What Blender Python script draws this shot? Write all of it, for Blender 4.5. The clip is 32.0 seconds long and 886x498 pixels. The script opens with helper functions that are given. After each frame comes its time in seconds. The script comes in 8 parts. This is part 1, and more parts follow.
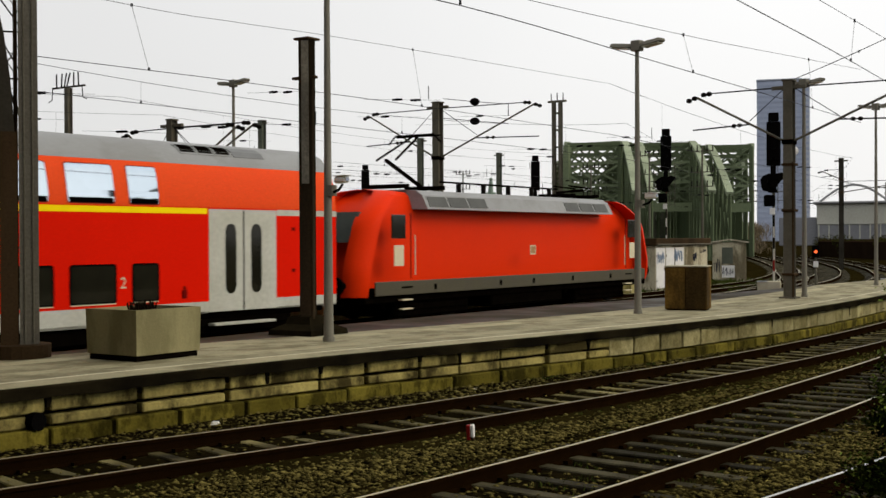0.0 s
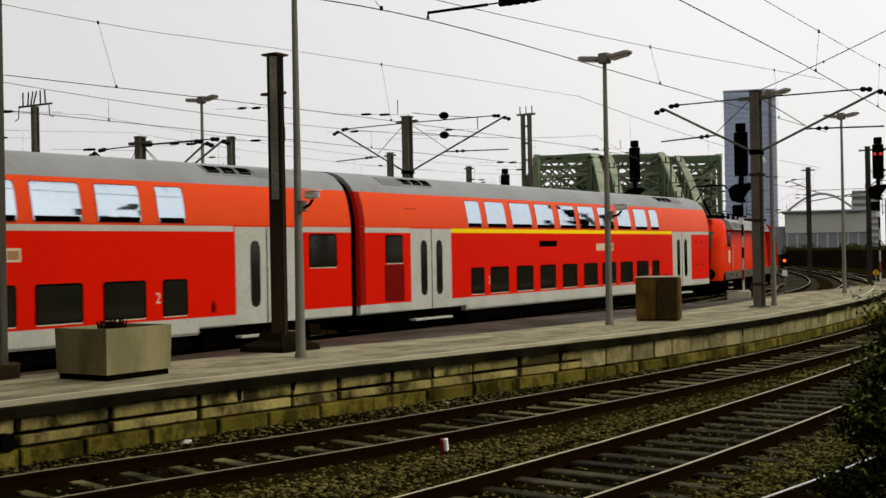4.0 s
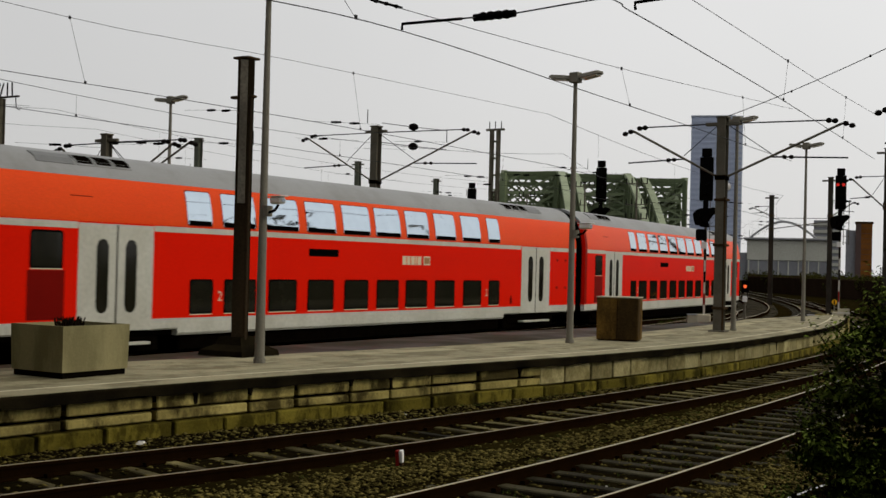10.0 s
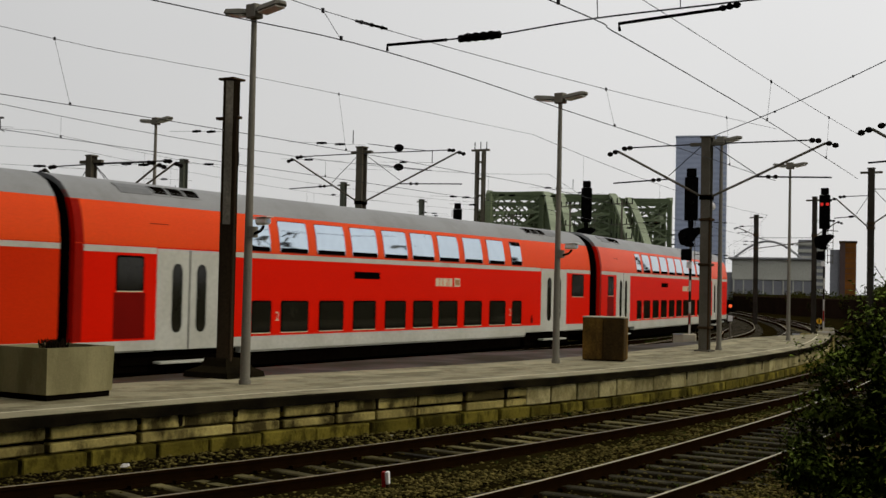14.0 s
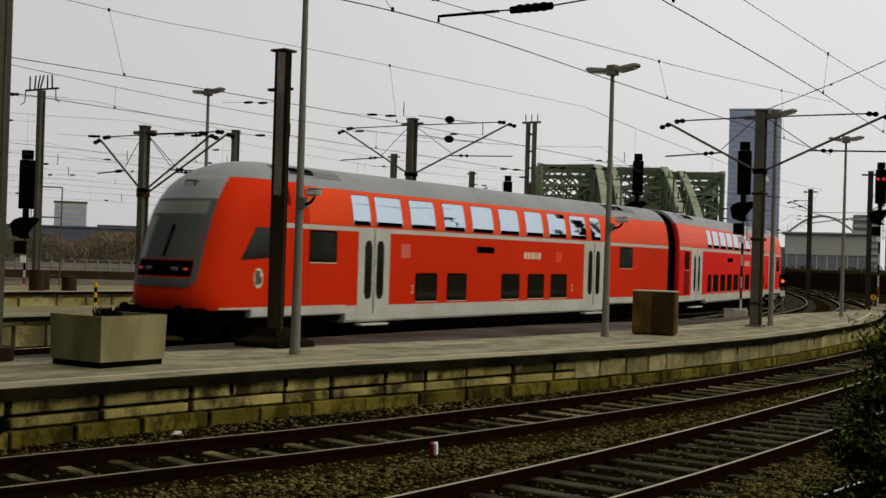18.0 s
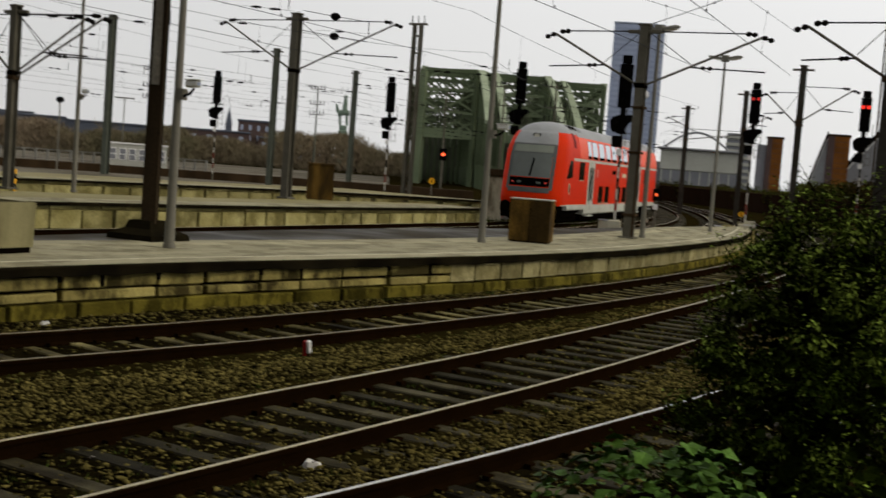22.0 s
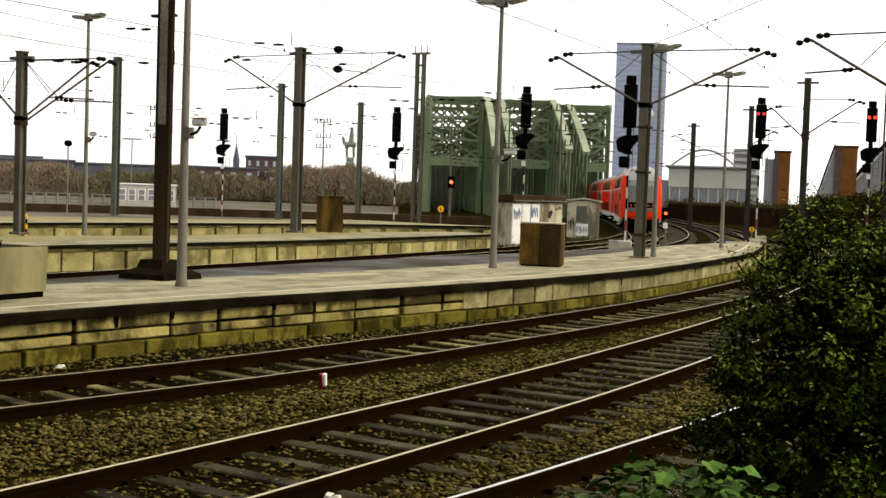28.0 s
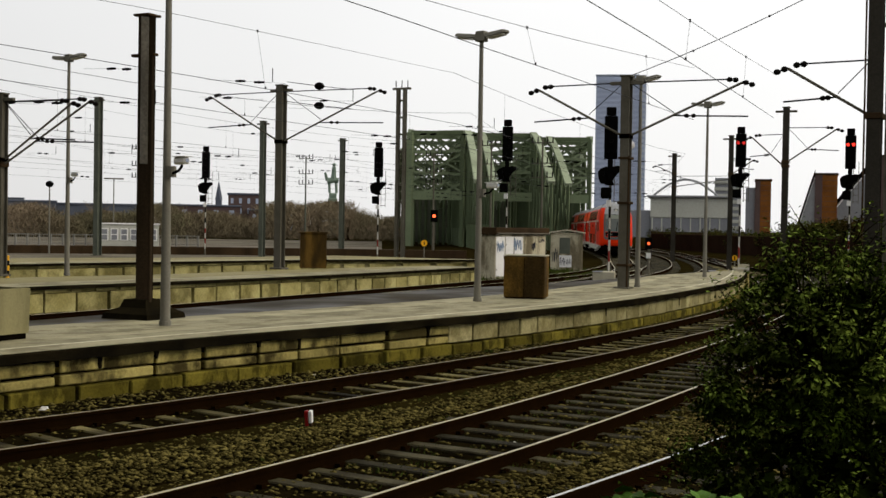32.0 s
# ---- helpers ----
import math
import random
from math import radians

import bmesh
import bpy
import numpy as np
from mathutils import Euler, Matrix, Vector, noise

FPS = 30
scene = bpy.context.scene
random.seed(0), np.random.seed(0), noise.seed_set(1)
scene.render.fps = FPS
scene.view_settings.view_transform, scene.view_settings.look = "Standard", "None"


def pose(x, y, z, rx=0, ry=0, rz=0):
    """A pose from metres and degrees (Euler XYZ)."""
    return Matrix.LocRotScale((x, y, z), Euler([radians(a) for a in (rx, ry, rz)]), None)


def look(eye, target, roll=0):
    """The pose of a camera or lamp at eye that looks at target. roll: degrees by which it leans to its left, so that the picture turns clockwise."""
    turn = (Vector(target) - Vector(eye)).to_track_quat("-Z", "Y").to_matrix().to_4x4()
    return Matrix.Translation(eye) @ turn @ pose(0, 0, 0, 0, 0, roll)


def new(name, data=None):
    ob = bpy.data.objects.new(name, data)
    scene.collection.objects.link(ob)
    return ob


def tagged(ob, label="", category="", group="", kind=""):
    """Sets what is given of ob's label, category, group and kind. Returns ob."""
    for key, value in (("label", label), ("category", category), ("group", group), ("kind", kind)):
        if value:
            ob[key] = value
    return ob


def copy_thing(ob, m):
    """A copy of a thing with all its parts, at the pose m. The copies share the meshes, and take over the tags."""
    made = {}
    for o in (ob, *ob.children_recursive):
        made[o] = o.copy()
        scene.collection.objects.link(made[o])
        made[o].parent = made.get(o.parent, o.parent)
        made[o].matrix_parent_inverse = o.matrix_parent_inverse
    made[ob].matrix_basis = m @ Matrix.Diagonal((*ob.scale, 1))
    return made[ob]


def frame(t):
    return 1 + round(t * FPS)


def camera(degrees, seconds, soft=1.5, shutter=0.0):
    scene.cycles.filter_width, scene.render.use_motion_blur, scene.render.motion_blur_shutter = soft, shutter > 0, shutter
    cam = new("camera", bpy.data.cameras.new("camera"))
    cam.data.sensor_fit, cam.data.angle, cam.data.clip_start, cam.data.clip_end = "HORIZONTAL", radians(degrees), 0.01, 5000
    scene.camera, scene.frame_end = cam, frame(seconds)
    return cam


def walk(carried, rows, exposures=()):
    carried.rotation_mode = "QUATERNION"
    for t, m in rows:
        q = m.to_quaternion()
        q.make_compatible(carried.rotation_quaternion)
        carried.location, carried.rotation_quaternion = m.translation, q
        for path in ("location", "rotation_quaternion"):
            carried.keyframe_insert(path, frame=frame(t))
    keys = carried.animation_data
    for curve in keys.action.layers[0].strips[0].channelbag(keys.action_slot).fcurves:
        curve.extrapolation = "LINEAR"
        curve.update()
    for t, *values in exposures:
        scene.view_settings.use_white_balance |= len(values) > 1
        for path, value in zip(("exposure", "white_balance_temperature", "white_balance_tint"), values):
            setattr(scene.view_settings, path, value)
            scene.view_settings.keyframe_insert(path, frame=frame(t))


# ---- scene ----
EYE = Vector((0.0, 0.0, 2.28))
cam = camera(40.07, 32.0, 1.5, 0.35)
# seconds, heading (degrees clockwise from +y), pitch, lean
SWAY = [
    (0.0, -34.56, -0.47, -0.3), (0.5, -34.25, -0.37, 0.36), (1.0, -34.58, -0.33, 0.58), (1.5, -34.68, -0.44, 0.42), (2.0, -34.75, -0.37, 0.27),
    (2.5, -35.15, -0.71, -0.69), (3.0, -34.86, -0.58, -0.69), (3.5, -34.13, -0.18, -0.84), (4.0, -33.19, 0.17, -1.08), (4.5, -32.71, 0.26, -1.22),
    (6.5, -32.65, -0.02, -0.85), (7.0, -32.37, 0.28, -0.83), (7.5, -32.24, 0.35, -0.79), (8.0, -32.32, 0.46, -0.63), (8.5, -32.53, 0.85, -0.22),
    (9.0, -32.27, 1.25, -0.36), (9.5, -31.97, 0.97, 1.36), (10.0, -31.5, 0.74, 1.4), (10.5, -31.16, 1.11, 1.02), (11.0, -30.94, 1.15, 1.04),
    (11.5, -30.31, 1.27, 1.13), (12.0, -30.33, 1.35, 1.31), (12.5, -30.56, 1.35, 1.4), (13.0, -30.68, 1.43, 1.42), (13.5, -30.91, 1.52, 1.53),
    (14.0, -30.85, 1.72, 1.22), (14.5, -30.79, 1.46, 1.36), (16.5, -31.2, 0.59, 2.03), (17.0, -32.96, 0.42, 1.91), (17.5, -33.18, 0.17, 1.74),
    (18.0, -33.16, 0.35, 1.72), (18.5, -32.79, 0.03, 1.72), (19.0, -32.31, 0.29, 1.83), (19.5, -32.51, 0.38, 1.9), (20.0, -32.29, 0.56, 2.07),
    (20.5, -32.22, 0.52, 1.97), (21.0, -31.82, 0.4, 2.12), (21.5, -31.4, -0.48, 3.77), (22.0, -27.23, -3.97, 4.31), (22.5, -24.22, -4.12, 5.54),
    (23.0, -25.92, -4.23, 5.33), (23.5, -27.27, -4.53, 5.68), (24.0, -28.77, -4.38, 5.8), (24.5, -28.73, -4.05, 4.48), (25.0, -28.75, -3.39, 2.42),
    (25.5, -28.57, -3.23, 2.38), (27.5, -27.88, -2.68, 1.9), (28.0, -27.83, -2.7, 1.94), (28.5, -27.54, -2.18, 1.51), (29.0, -27.69, -2.02, 1.29),
    (29.5, -27.41, -1.74, 1.26), (30.0, -27.39, -1.56, 1.16), (30.5, -27.4, -1.36, 1.07), (31.0, -27.26, -1.36, 0.98), (31.5, -27.16, -1.1, 0.98),
    (32.0, -27.11, -1.08, 0.92),
]


def aim(head, pitch, lean):
    h, p = radians(head), radians(pitch)
    return look(EYE, EYE + Vector((math.sin(h) * math.cos(p), math.cos(h) * math.cos(p), math.sin(p))), lean)


EXPO = [(0.0, 0.13, 6620, 10), (2.0, 0.13, 6620, 10), (4.0, 0.01, 6620, 10), (7.0, -0.1, 6620, 10), (8.5, -0.12, 6620, 10), (10.0, -0.26, 6620, 10), (13.0, -0.28, 6620, 10), (18.0, -0.29, 6620, 10), (21.4, -0.14, 6620, 10), (22.0, -0.12, 6600, 10), (22.7, 0.82, 6900, 10), (25.0, 0.82, 6900, 10), (28.0, 0.86, 6900, 10), (29.1, 0.74, 6900, 10), (30.0, 0.26, 6600, 10), (32.0, 0.16, 6600, 10)]
walk(cam, [(t, aim(h, p, r)) for t, h, p, r in SWAY], EXPO)

# ---- light: an overcast sky ----
world = bpy.data.worlds.new("sky")
scene.world = world
world.use_nodes = True
wn, wl = world.node_tree.nodes, world.node_tree.links
wn.clear()
sky = wn.new("ShaderNodeTexSky")
sky.sky_type, sky.sun_disc = "NISHITA", False
sky.sun_elevation, sky.sun_rotation = radians(33), radians(70)
sky.air_density, sky.dust_density, sky.ozone_density = 1.0, 4.0, 1.0
grey = wn.new("ShaderNodeMix")
grey.data_type, grey.blend_type = "RGBA", "MIX"
grey.inputs["Factor"].default_value = 0.9
grey.inputs["B"].default_value = (8.68, 8.72, 8.75, 1)
bg, wout = wn.new("ShaderNodeBackground"), wn.new("ShaderNodeOutputWorld")
bg.inputs["Strength"].default_value = 0.105
wl.new(sky.outputs["Color"], grey.inputs["A"])
# the cloud is a little brighter on the side of the hidden sun
wtc, dot, gain, lit = wn.new("ShaderNodeTexCoord"), wn.new("ShaderNodeVectorMath"), wn.new("ShaderNodeMath"), wn.new("ShaderNodeVectorMath")
dot.operation, gain.operation, lit.operation = "DOT_PRODUCT", "MULTIPLY_ADD", "SCALE"
dot.inputs[1].default_value = (0.866, 0.5, 0.0)
gain.inputs[1].default_value, gain.inputs[2].default_value = 0.38, 1.02
cloud, soft = wn.new("ShaderNodeTexNoise"), wn.new("ShaderNodeMapRange")
cloud.inputs["Scale"].default_value, cloud.inputs["Detail"].default_value = 2.2, 3.0
soft.inputs["To Min"].default_value, soft.inputs["To Max"].default_value = 0.91, 1.09
both = wn.new("ShaderNodeMath")
both.operation = "MULTIPLY"
wl.new(wtc.outputs["Generated"], dot.inputs[0])
wl.new(wtc.outputs["Generated"], cloud.inputs["Vector"])
wl.new(dot.outputs["Value"], gain.inputs[0])
wl.new(cloud.outputs["Fac"], soft.inputs["Value"])
wl.new(gain.outputs["Value"], both.inputs[0])
wl.new(soft.outputs["Result"], both.inputs[1])
rise, high, over = wn.new("ShaderNodeSeparateXYZ"), wn.new("ShaderNodeMapRange"), wn.new("ShaderNodeMath")
high.inputs["From Min"].default_value, high.inputs["From Max"].default_value = 0.0, 0.3
high.inputs["To Min"].default_value, high.inputs["To Max"].default_value = 0.90, 1.02
over.operation = "MULTIPLY"
wl.new(wtc.outputs["Generated"], rise.inputs["Vector"])
wl.new(rise.outputs["Z"], high.inputs["Value"])
wl.new(both.outputs["Value"], over.inputs[0])
wl.new(high.outputs["Result"], over.inputs[1])
wl.new(grey.outputs["Result"], lit.inputs[0])
wl.new(over.outputs["Value"], lit.inputs["Scale"])
wl.new(lit.outputs["Vector"], bg.inputs["Color"])
wl.new(bg.outputs["Background"], wout.inputs["Surface"])
sun = new("sun", bpy.data.lights.new("sun", "SUN"))
sun.data.energy, sun.data.angle, sun.data.color = 0.9, radians(25), (1.0, 0.88, 0.66)
sun.matrix_world = look((45, 16, 31), (0, 0, 0))


# ---- materials ----
def mat(name, base, rough=0.7, metal=0.0, var=0.25, scale=3.0, fine=40.0, bump=0.15, tint=None, spec=None, streak=0.0, island=0.0, per_object=0.0, grime=None, wet=None):
    """A surface with stains at one scale, grain at a finer one, and relief."""
    m = bpy.data.materials.new(name)
    m.use_nodes = True
    n, l = m.node_tree.nodes, m.node_tree.links
    b = n["Principled BSDF"]
    b.inputs["Roughness"].default_value, b.inputs["Metallic"].default_value = rough, metal
    b.inputs["Specular IOR Level"].default_value = (0.5 if rough < 0.3 else 0.3 if rough < 0.6 else 0.1) if spec is None else spec
    tc = n.new("ShaderNodeTexCoord")
    mp = n.new("ShaderNodeMapping")
    l.new(tc.outputs["Object"], mp.inputs["Vector"])
    if streak:
        mp.inputs["Scale"].default_value = (1.0, 1.0, streak)
    if per_object:
        # every piece shows another part of the pattern
        oi, sh = n.new("ShaderNodeObjectInfo"), n.new("ShaderNodeVectorMath")
        sh.operation = "MULTIPLY_ADD"
        sh.inputs[1].default_value = (37.0, 61.0, 23.0)
        l.new(oi.outputs["Random"], sh.inputs[0])
        l.new(tc.outputs["Object"], sh.inputs[2])
        l.new(sh.outputs["Vector"], mp.inputs["Vector"])
    big, small = n.new("ShaderNodeTexNoise"), n.new("ShaderNodeTexNoise")
    big.inputs["Scale"].default_value, big.inputs["Detail"].default_value = scale, 6.0
    small.inputs["Scale"].default_value, small.inputs["Detail"].default_value = fine, 4.0
    l.new(mp.outputs["Vector"], big.inputs["Vector"])
    l.new(tc.outputs["Object"], small.inputs["Vector"])
    if wet:
        # damp patches shine, dry ones do not
        wr = n.new("ShaderNodeMapRange")
        wr.inputs["From Min"].default_value, wr.inputs["From Max"].default_value = 0.38, 0.62
        wr.inputs["To Min"].default_value, wr.inputs["To Max"].default_value = wet
        l.new(big.outputs["Fac"], wr.inputs["Value"])
        l.new(wr.outputs["Result"], b.inputs["Roughness"])
    t = tint or tuple(c * 0.45 for c in base)
    ramp = n.new("ShaderNodeValToRGB")
    ramp.color_ramp.elements[0].position, ramp.color_ramp.elements[1].position = 0.36, 0.66
    l.new(big.outputs["Fac"], ramp.inputs["Fac"])
    mix = n.new("ShaderNodeMix")
    mix.data_type = "RGBA"
    mul = n.new("ShaderNodeMath")
    mul.operation = "MULTIPLY"
    mul.inputs[1].default_value = var
    l.new(ramp.outputs["Color"], mul.inputs[0])
    l.new(mul.outputs[0], mix.inputs["Factor"])
    mix.inputs["A"].default_value, mix.inputs["B"].default_value = (*base, 1), (*t, 1)
    colour = mix.outputs["Result"]
    if grime:
        # dark patches with ragged borders
        amount, gscale, gcol = grime
        gn, gr, gm, gx = n.new("ShaderNodeTexNoise"), n.new("ShaderNodeValToRGB"), n.new("ShaderNodeMath"), n.new("ShaderNodeMix")
        gn.inputs["Scale"].default_value, gn.inputs["Detail"].default_value, gn.inputs["Roughness"].default_value = gscale, 8.0, 0.65
        l.new(mp.outputs["Vector"], gn.inputs["Vector"])
        gr.color_ramp.elements[0].position, gr.color_ramp.elements[1].position = 0.47, 0.58
        l.new(gn.outputs["Fac"], gr.inputs["Fac"])
        gm.operation = "MULTIPLY"
        gm.inputs[1].default_value = amount
        l.new(gr.outputs["Color"], gm.inputs[0])
        gx.data_type = "RGBA"
        l.new(gm.outputs[0], gx.inputs["Factor"])
        l.new(colour, gx.inputs["A"])
        gx.inputs["B"].default_value = (*gcol, 1)
        colour = gx.outputs["Result"]
    hsv = n.new("ShaderNodeHueSaturation")
    l.new(colour, hsv.inputs["Color"])
    val = n.new("ShaderNodeMapRange")
    val.inputs["To Min"].default_value, val.inputs["To Max"].default_value = 1 - var * 0.7, 1 + var * 0.7
    l.new(small.outputs["Fac"], val.inputs["Value"])
    last = val.outputs["Result"]
    for amount, src in ((island, "island"), (per_object, "object")):
        if amount:
            if src == "island":
                g = n.new("ShaderNodeNewGeometry")
                o = g.outputs["Random Per Island"]
            else:
                g = n.new("ShaderNodeObjectInfo")
                o = g.outputs["Random"]
            r = n.new("ShaderNodeMapRange")
            r.inputs["To Min"].default_value, r.inputs["To Max"].default_value = 1 - amount, 1 + amount
            l.new(o, r.inputs["Value"])
            x = n.new("ShaderNodeMath")
            x.operation = "MULTIPLY"
            l.new(last, x.inputs[0])
            l.new(r.outputs["Result"], x.inputs[1])
            last = x.outputs[0]
    l.new(last, hsv.inputs["Value"])
    l.new(hsv.outputs["Color"], b.inputs["Base Color"])
    if bump:
        bp = n.new("ShaderNodeBump")
        bp.inputs["Strength"].default_value, bp.inputs["Distance"].default_value = bump, 0.02
        l.new(small.outputs["Fac"], bp.inputs["Height"])
        l.new(bp.outputs["Normal"], b.inputs["Normal"])
    return m


def glow(name, colour, strength):
    m = bpy.data.materials.new(name)
    m.use_nodes = True
    b = m.node_tree.nodes["Principled BSDF"]
    b.inputs["Base Color"].default_value = (*colour, 1)
    b.inputs["Emission Color"].default_value, b.inputs["Emission Strength"].default_value = (*colour, 1), strength
    return m


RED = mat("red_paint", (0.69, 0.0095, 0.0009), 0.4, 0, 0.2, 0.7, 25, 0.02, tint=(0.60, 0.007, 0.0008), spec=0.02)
# the same red, its base shifted to orange for the sky reflected on the cove
RED2 = mat("red_paint_sky_lit", (0.75, 0.068, 0.0065), 0.35, 0, 0.3, 0.4, 25, 0.01, tint=(0.72, 0.038, 0.0045), spec=0.06)
RED4 = mat("orange_red_paint", (0.72, 0.032, 0.003), 0.4, 0, 0.15, 0.5, 25, 0.01, tint=(0.60, 0.024, 0.003), spec=0.03)
RED3 = mat("faded_red_paint", (0.5989, 0.02909, 0.003422), 0.4, 0, 0.3, 0.5, 25, 0.02, tint=(0.5022, 0.01507, 0.002511), spec=0.02)
DKRED = mat("dark_red_panel", (0.16, 0.004, 0.002), 0.5, 0, 0.2, 1.5, 25, 0.02, spec=0.02)
# darker red that paints the shade at a coach's rear end
SHADERED = mat("shaded_end_red", (0.27, 0.006, 0.002), 0.5, 0, 0.2, 1.5, 25, 0.02, spec=0.02)
ROOFG = mat("grey_roof_paint", (0.255, 0.262, 0.262), 0.5, 0, 0.16, 0.8, 18, 0.02, tint=(0.19, 0.19, 0.18), spec=0.15, grime=(0.3, 0.6, (0.15, 0.145, 0.13)))
MASKG = mat("dark_grey_mask_paint", (0.085, 0.088, 0.082), 0.5, 0, 0.3, 2, 20, 0.03, spec=0.1)
DESTG = mat("grey_green_display_glass", (0.16, 0.175, 0.135), 0.25, 0, 0.2, 2, 20, 0.0, spec=0.3)
PANELG = mat("dark_roof_panel", (0.14, 0.145, 0.145), 0.5, 0, 0.3, 3, 30, 0.1)
WHITEP = mat("light_grey_paint", (0.49, 0.495, 0.43), 0.45, 0, 0.3, 1.2, 10, 0.01, tint=(0.27, 0.255, 0.18), spec=0.1)
YELLOW = mat("yellow_stripe", (0.95, 0.72, 0.004), 0.5, 0, 0.1, 2, 25, 0.02, spec=0.03)
UNDER = mat("brake_dust_black", (0.0016, 0.0012, 0.0008), 0.95, 0, 0.4, 4, 30, 0.2, tint=(0.006, 0.0045, 0.003), spec=0.0)
SOLE = mat("grey_sole_bar", (0.078, 0.071, 0.045), 0.6, 0, 0.4, 2, 25, 0.1, tint=(0.07, 0.06, 0.05))
RUBBER = mat("black_rubber", (0.002, 0.002, 0.002), 0.9, 0, 0.2, 6, 30, 0.1, spec=0.0)
SEAL = mat("dull_red_window_seal", (0.20, 0.022, 0.012), 0.6, 0, 0.2, 4, 30, 0.0, spec=0.05)
BAND2 = mat("dull_ochre_field", (0.34, 0.17, 0.06), 0.5, 0, 0.1, 6, 30, 0.0)
LETTER = mat("cream_lettering", (0.62, 0.54, 0.36), 0.5, 0, 0.1, 6, 30, 0.0)
STEEL = mat("wheel_steel", (0.012, 0.0095, 0.007), 0.7, 0.0, 0.4, 6, 40, 0.1)
RAILTOP = mat("polished_rail", (0.46, 0.40, 0.24), 0.38, 0.7, 0.3, 2, 60, 0.05)
RAILBRIGHT = mat("bright_polished_rail", (0.55, 0.54, 0.50), 0.3, 0.85, 0.3, 2, 60, 0.05)
RAILDULL = mat("dull_rail", (0.23, 0.19, 0.115), 0.45, 0.5, 0.4, 2, 60, 0.05)
RAILSIDE = mat("rusty_rail", (0.0096, 0.00464, 0.001408), 0.95, 0.0, 0.5, 4, 60, 0.3, spec=0.0)
SLEEPER = mat("weathered_sleeper", (0.060, 0.053, 0.029), 0.75, 0, 0.9, 2.2, 50, 0.3, tint=(0.0085, 0.006, 0.002), per_object=0.55, spec=0.03)
SLEEPER_PALE = mat("pale_concrete_sleeper", (0.17, 0.145, 0.062), 0.75, 0, 0.95, 0.9, 50, 0.3, tint=(0.011, 0.0075, 0.0024), per_object=0.55, spec=0.03)
STONE = mat("ballast_stone", (0.106, 0.087, 0.0262), 0.9, 0, 0.5, 0.35, 30, 0.4, tint=(0.01787, 0.0131, 0.003266), island=0.95, spec=0.0)
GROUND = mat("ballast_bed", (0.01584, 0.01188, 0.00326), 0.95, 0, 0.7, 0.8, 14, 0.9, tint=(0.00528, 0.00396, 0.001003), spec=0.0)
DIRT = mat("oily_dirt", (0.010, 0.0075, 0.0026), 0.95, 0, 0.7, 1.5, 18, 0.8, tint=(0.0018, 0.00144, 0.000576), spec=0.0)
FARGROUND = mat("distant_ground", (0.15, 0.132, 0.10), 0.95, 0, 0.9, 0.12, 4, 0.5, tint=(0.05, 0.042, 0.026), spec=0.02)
PAVE = mat("platform_slabs", (0.335, 0.306, 0.19), 0.8, 0, 0.5, 0.6, 20, 0.12, tint=(0.165, 0.148, 0.09), spec=0.05, per_object=0.13, grime=(0.6, 0.9, (0.10, 0.085, 0.045)))
ASPH = mat("wet_dark_asphalt", (0.034, 0.026, 0.012), 0.4, 0, 0.6, 0.45, 30, 0.06, tint=(0.016, 0.012, 0.0055), spec=0.05, wet=(0.8, 0.45), grime=(0.7, 0.7, (0.016, 0.013, 0.008)))
ASPHDRY = mat("worn_beige_asphalt", (0.2185, 0.1898, 0.08358), 0.7, 0, 0.6, 0.45, 30, 0.12, tint=(0.121, 0.1034, 0.04376), spec=0.05)
LINE = mat("worn_white_line", (0.58, 0.54, 0.38), 0.7, 0, 0.6, 3, 20, 0.05, tint=(0.34, 0.30, 0.18))
# black for grime, and for the shadow painted along the copings
EDGE = mat("black_grime_and_shade", (0.006, 0.005, 0.003), 0.95, 0, 0.5, 1.6, 20, 0.3, tint=(0.024, 0.019, 0.009), spec=0.0)
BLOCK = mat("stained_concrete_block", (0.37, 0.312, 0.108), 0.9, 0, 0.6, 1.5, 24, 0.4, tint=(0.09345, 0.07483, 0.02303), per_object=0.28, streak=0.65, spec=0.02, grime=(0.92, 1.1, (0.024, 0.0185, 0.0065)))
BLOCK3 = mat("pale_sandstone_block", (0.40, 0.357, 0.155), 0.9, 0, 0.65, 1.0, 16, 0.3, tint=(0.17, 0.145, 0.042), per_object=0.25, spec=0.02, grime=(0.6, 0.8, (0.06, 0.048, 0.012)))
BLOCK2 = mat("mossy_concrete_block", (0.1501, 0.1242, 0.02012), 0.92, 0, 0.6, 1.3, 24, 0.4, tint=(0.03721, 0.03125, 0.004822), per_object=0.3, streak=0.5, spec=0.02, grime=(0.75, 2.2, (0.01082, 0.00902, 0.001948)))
BLOCK4 = mat("weathered_pale_block", (0.32, 0.288, 0.145), 0.9, 0, 0.6, 1.3, 18, 0.3, tint=(0.17, 0.143, 0.055), per_object=0.22, spec=0.02, grime=(0.55, 1.2, (0.07, 0.055, 0.016)))
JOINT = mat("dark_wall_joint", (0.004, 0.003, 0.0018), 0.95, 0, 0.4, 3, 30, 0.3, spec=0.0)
POLE = mat("galvanised_pole", (0.175, 0.166, 0.135), 0.7, 0.0, 0.35, 2, 30, 0.05, tint=(0.10, 0.093, 0.072), spec=0.05)
LEGM = mat("grey_brown_leg_paint", (0.125, 0.117, 0.095), 0.75, 0.0, 0.6, 1.1, 25, 0.1, tint=(0.045, 0.037, 0.025), spec=0.04, streak=0.2)
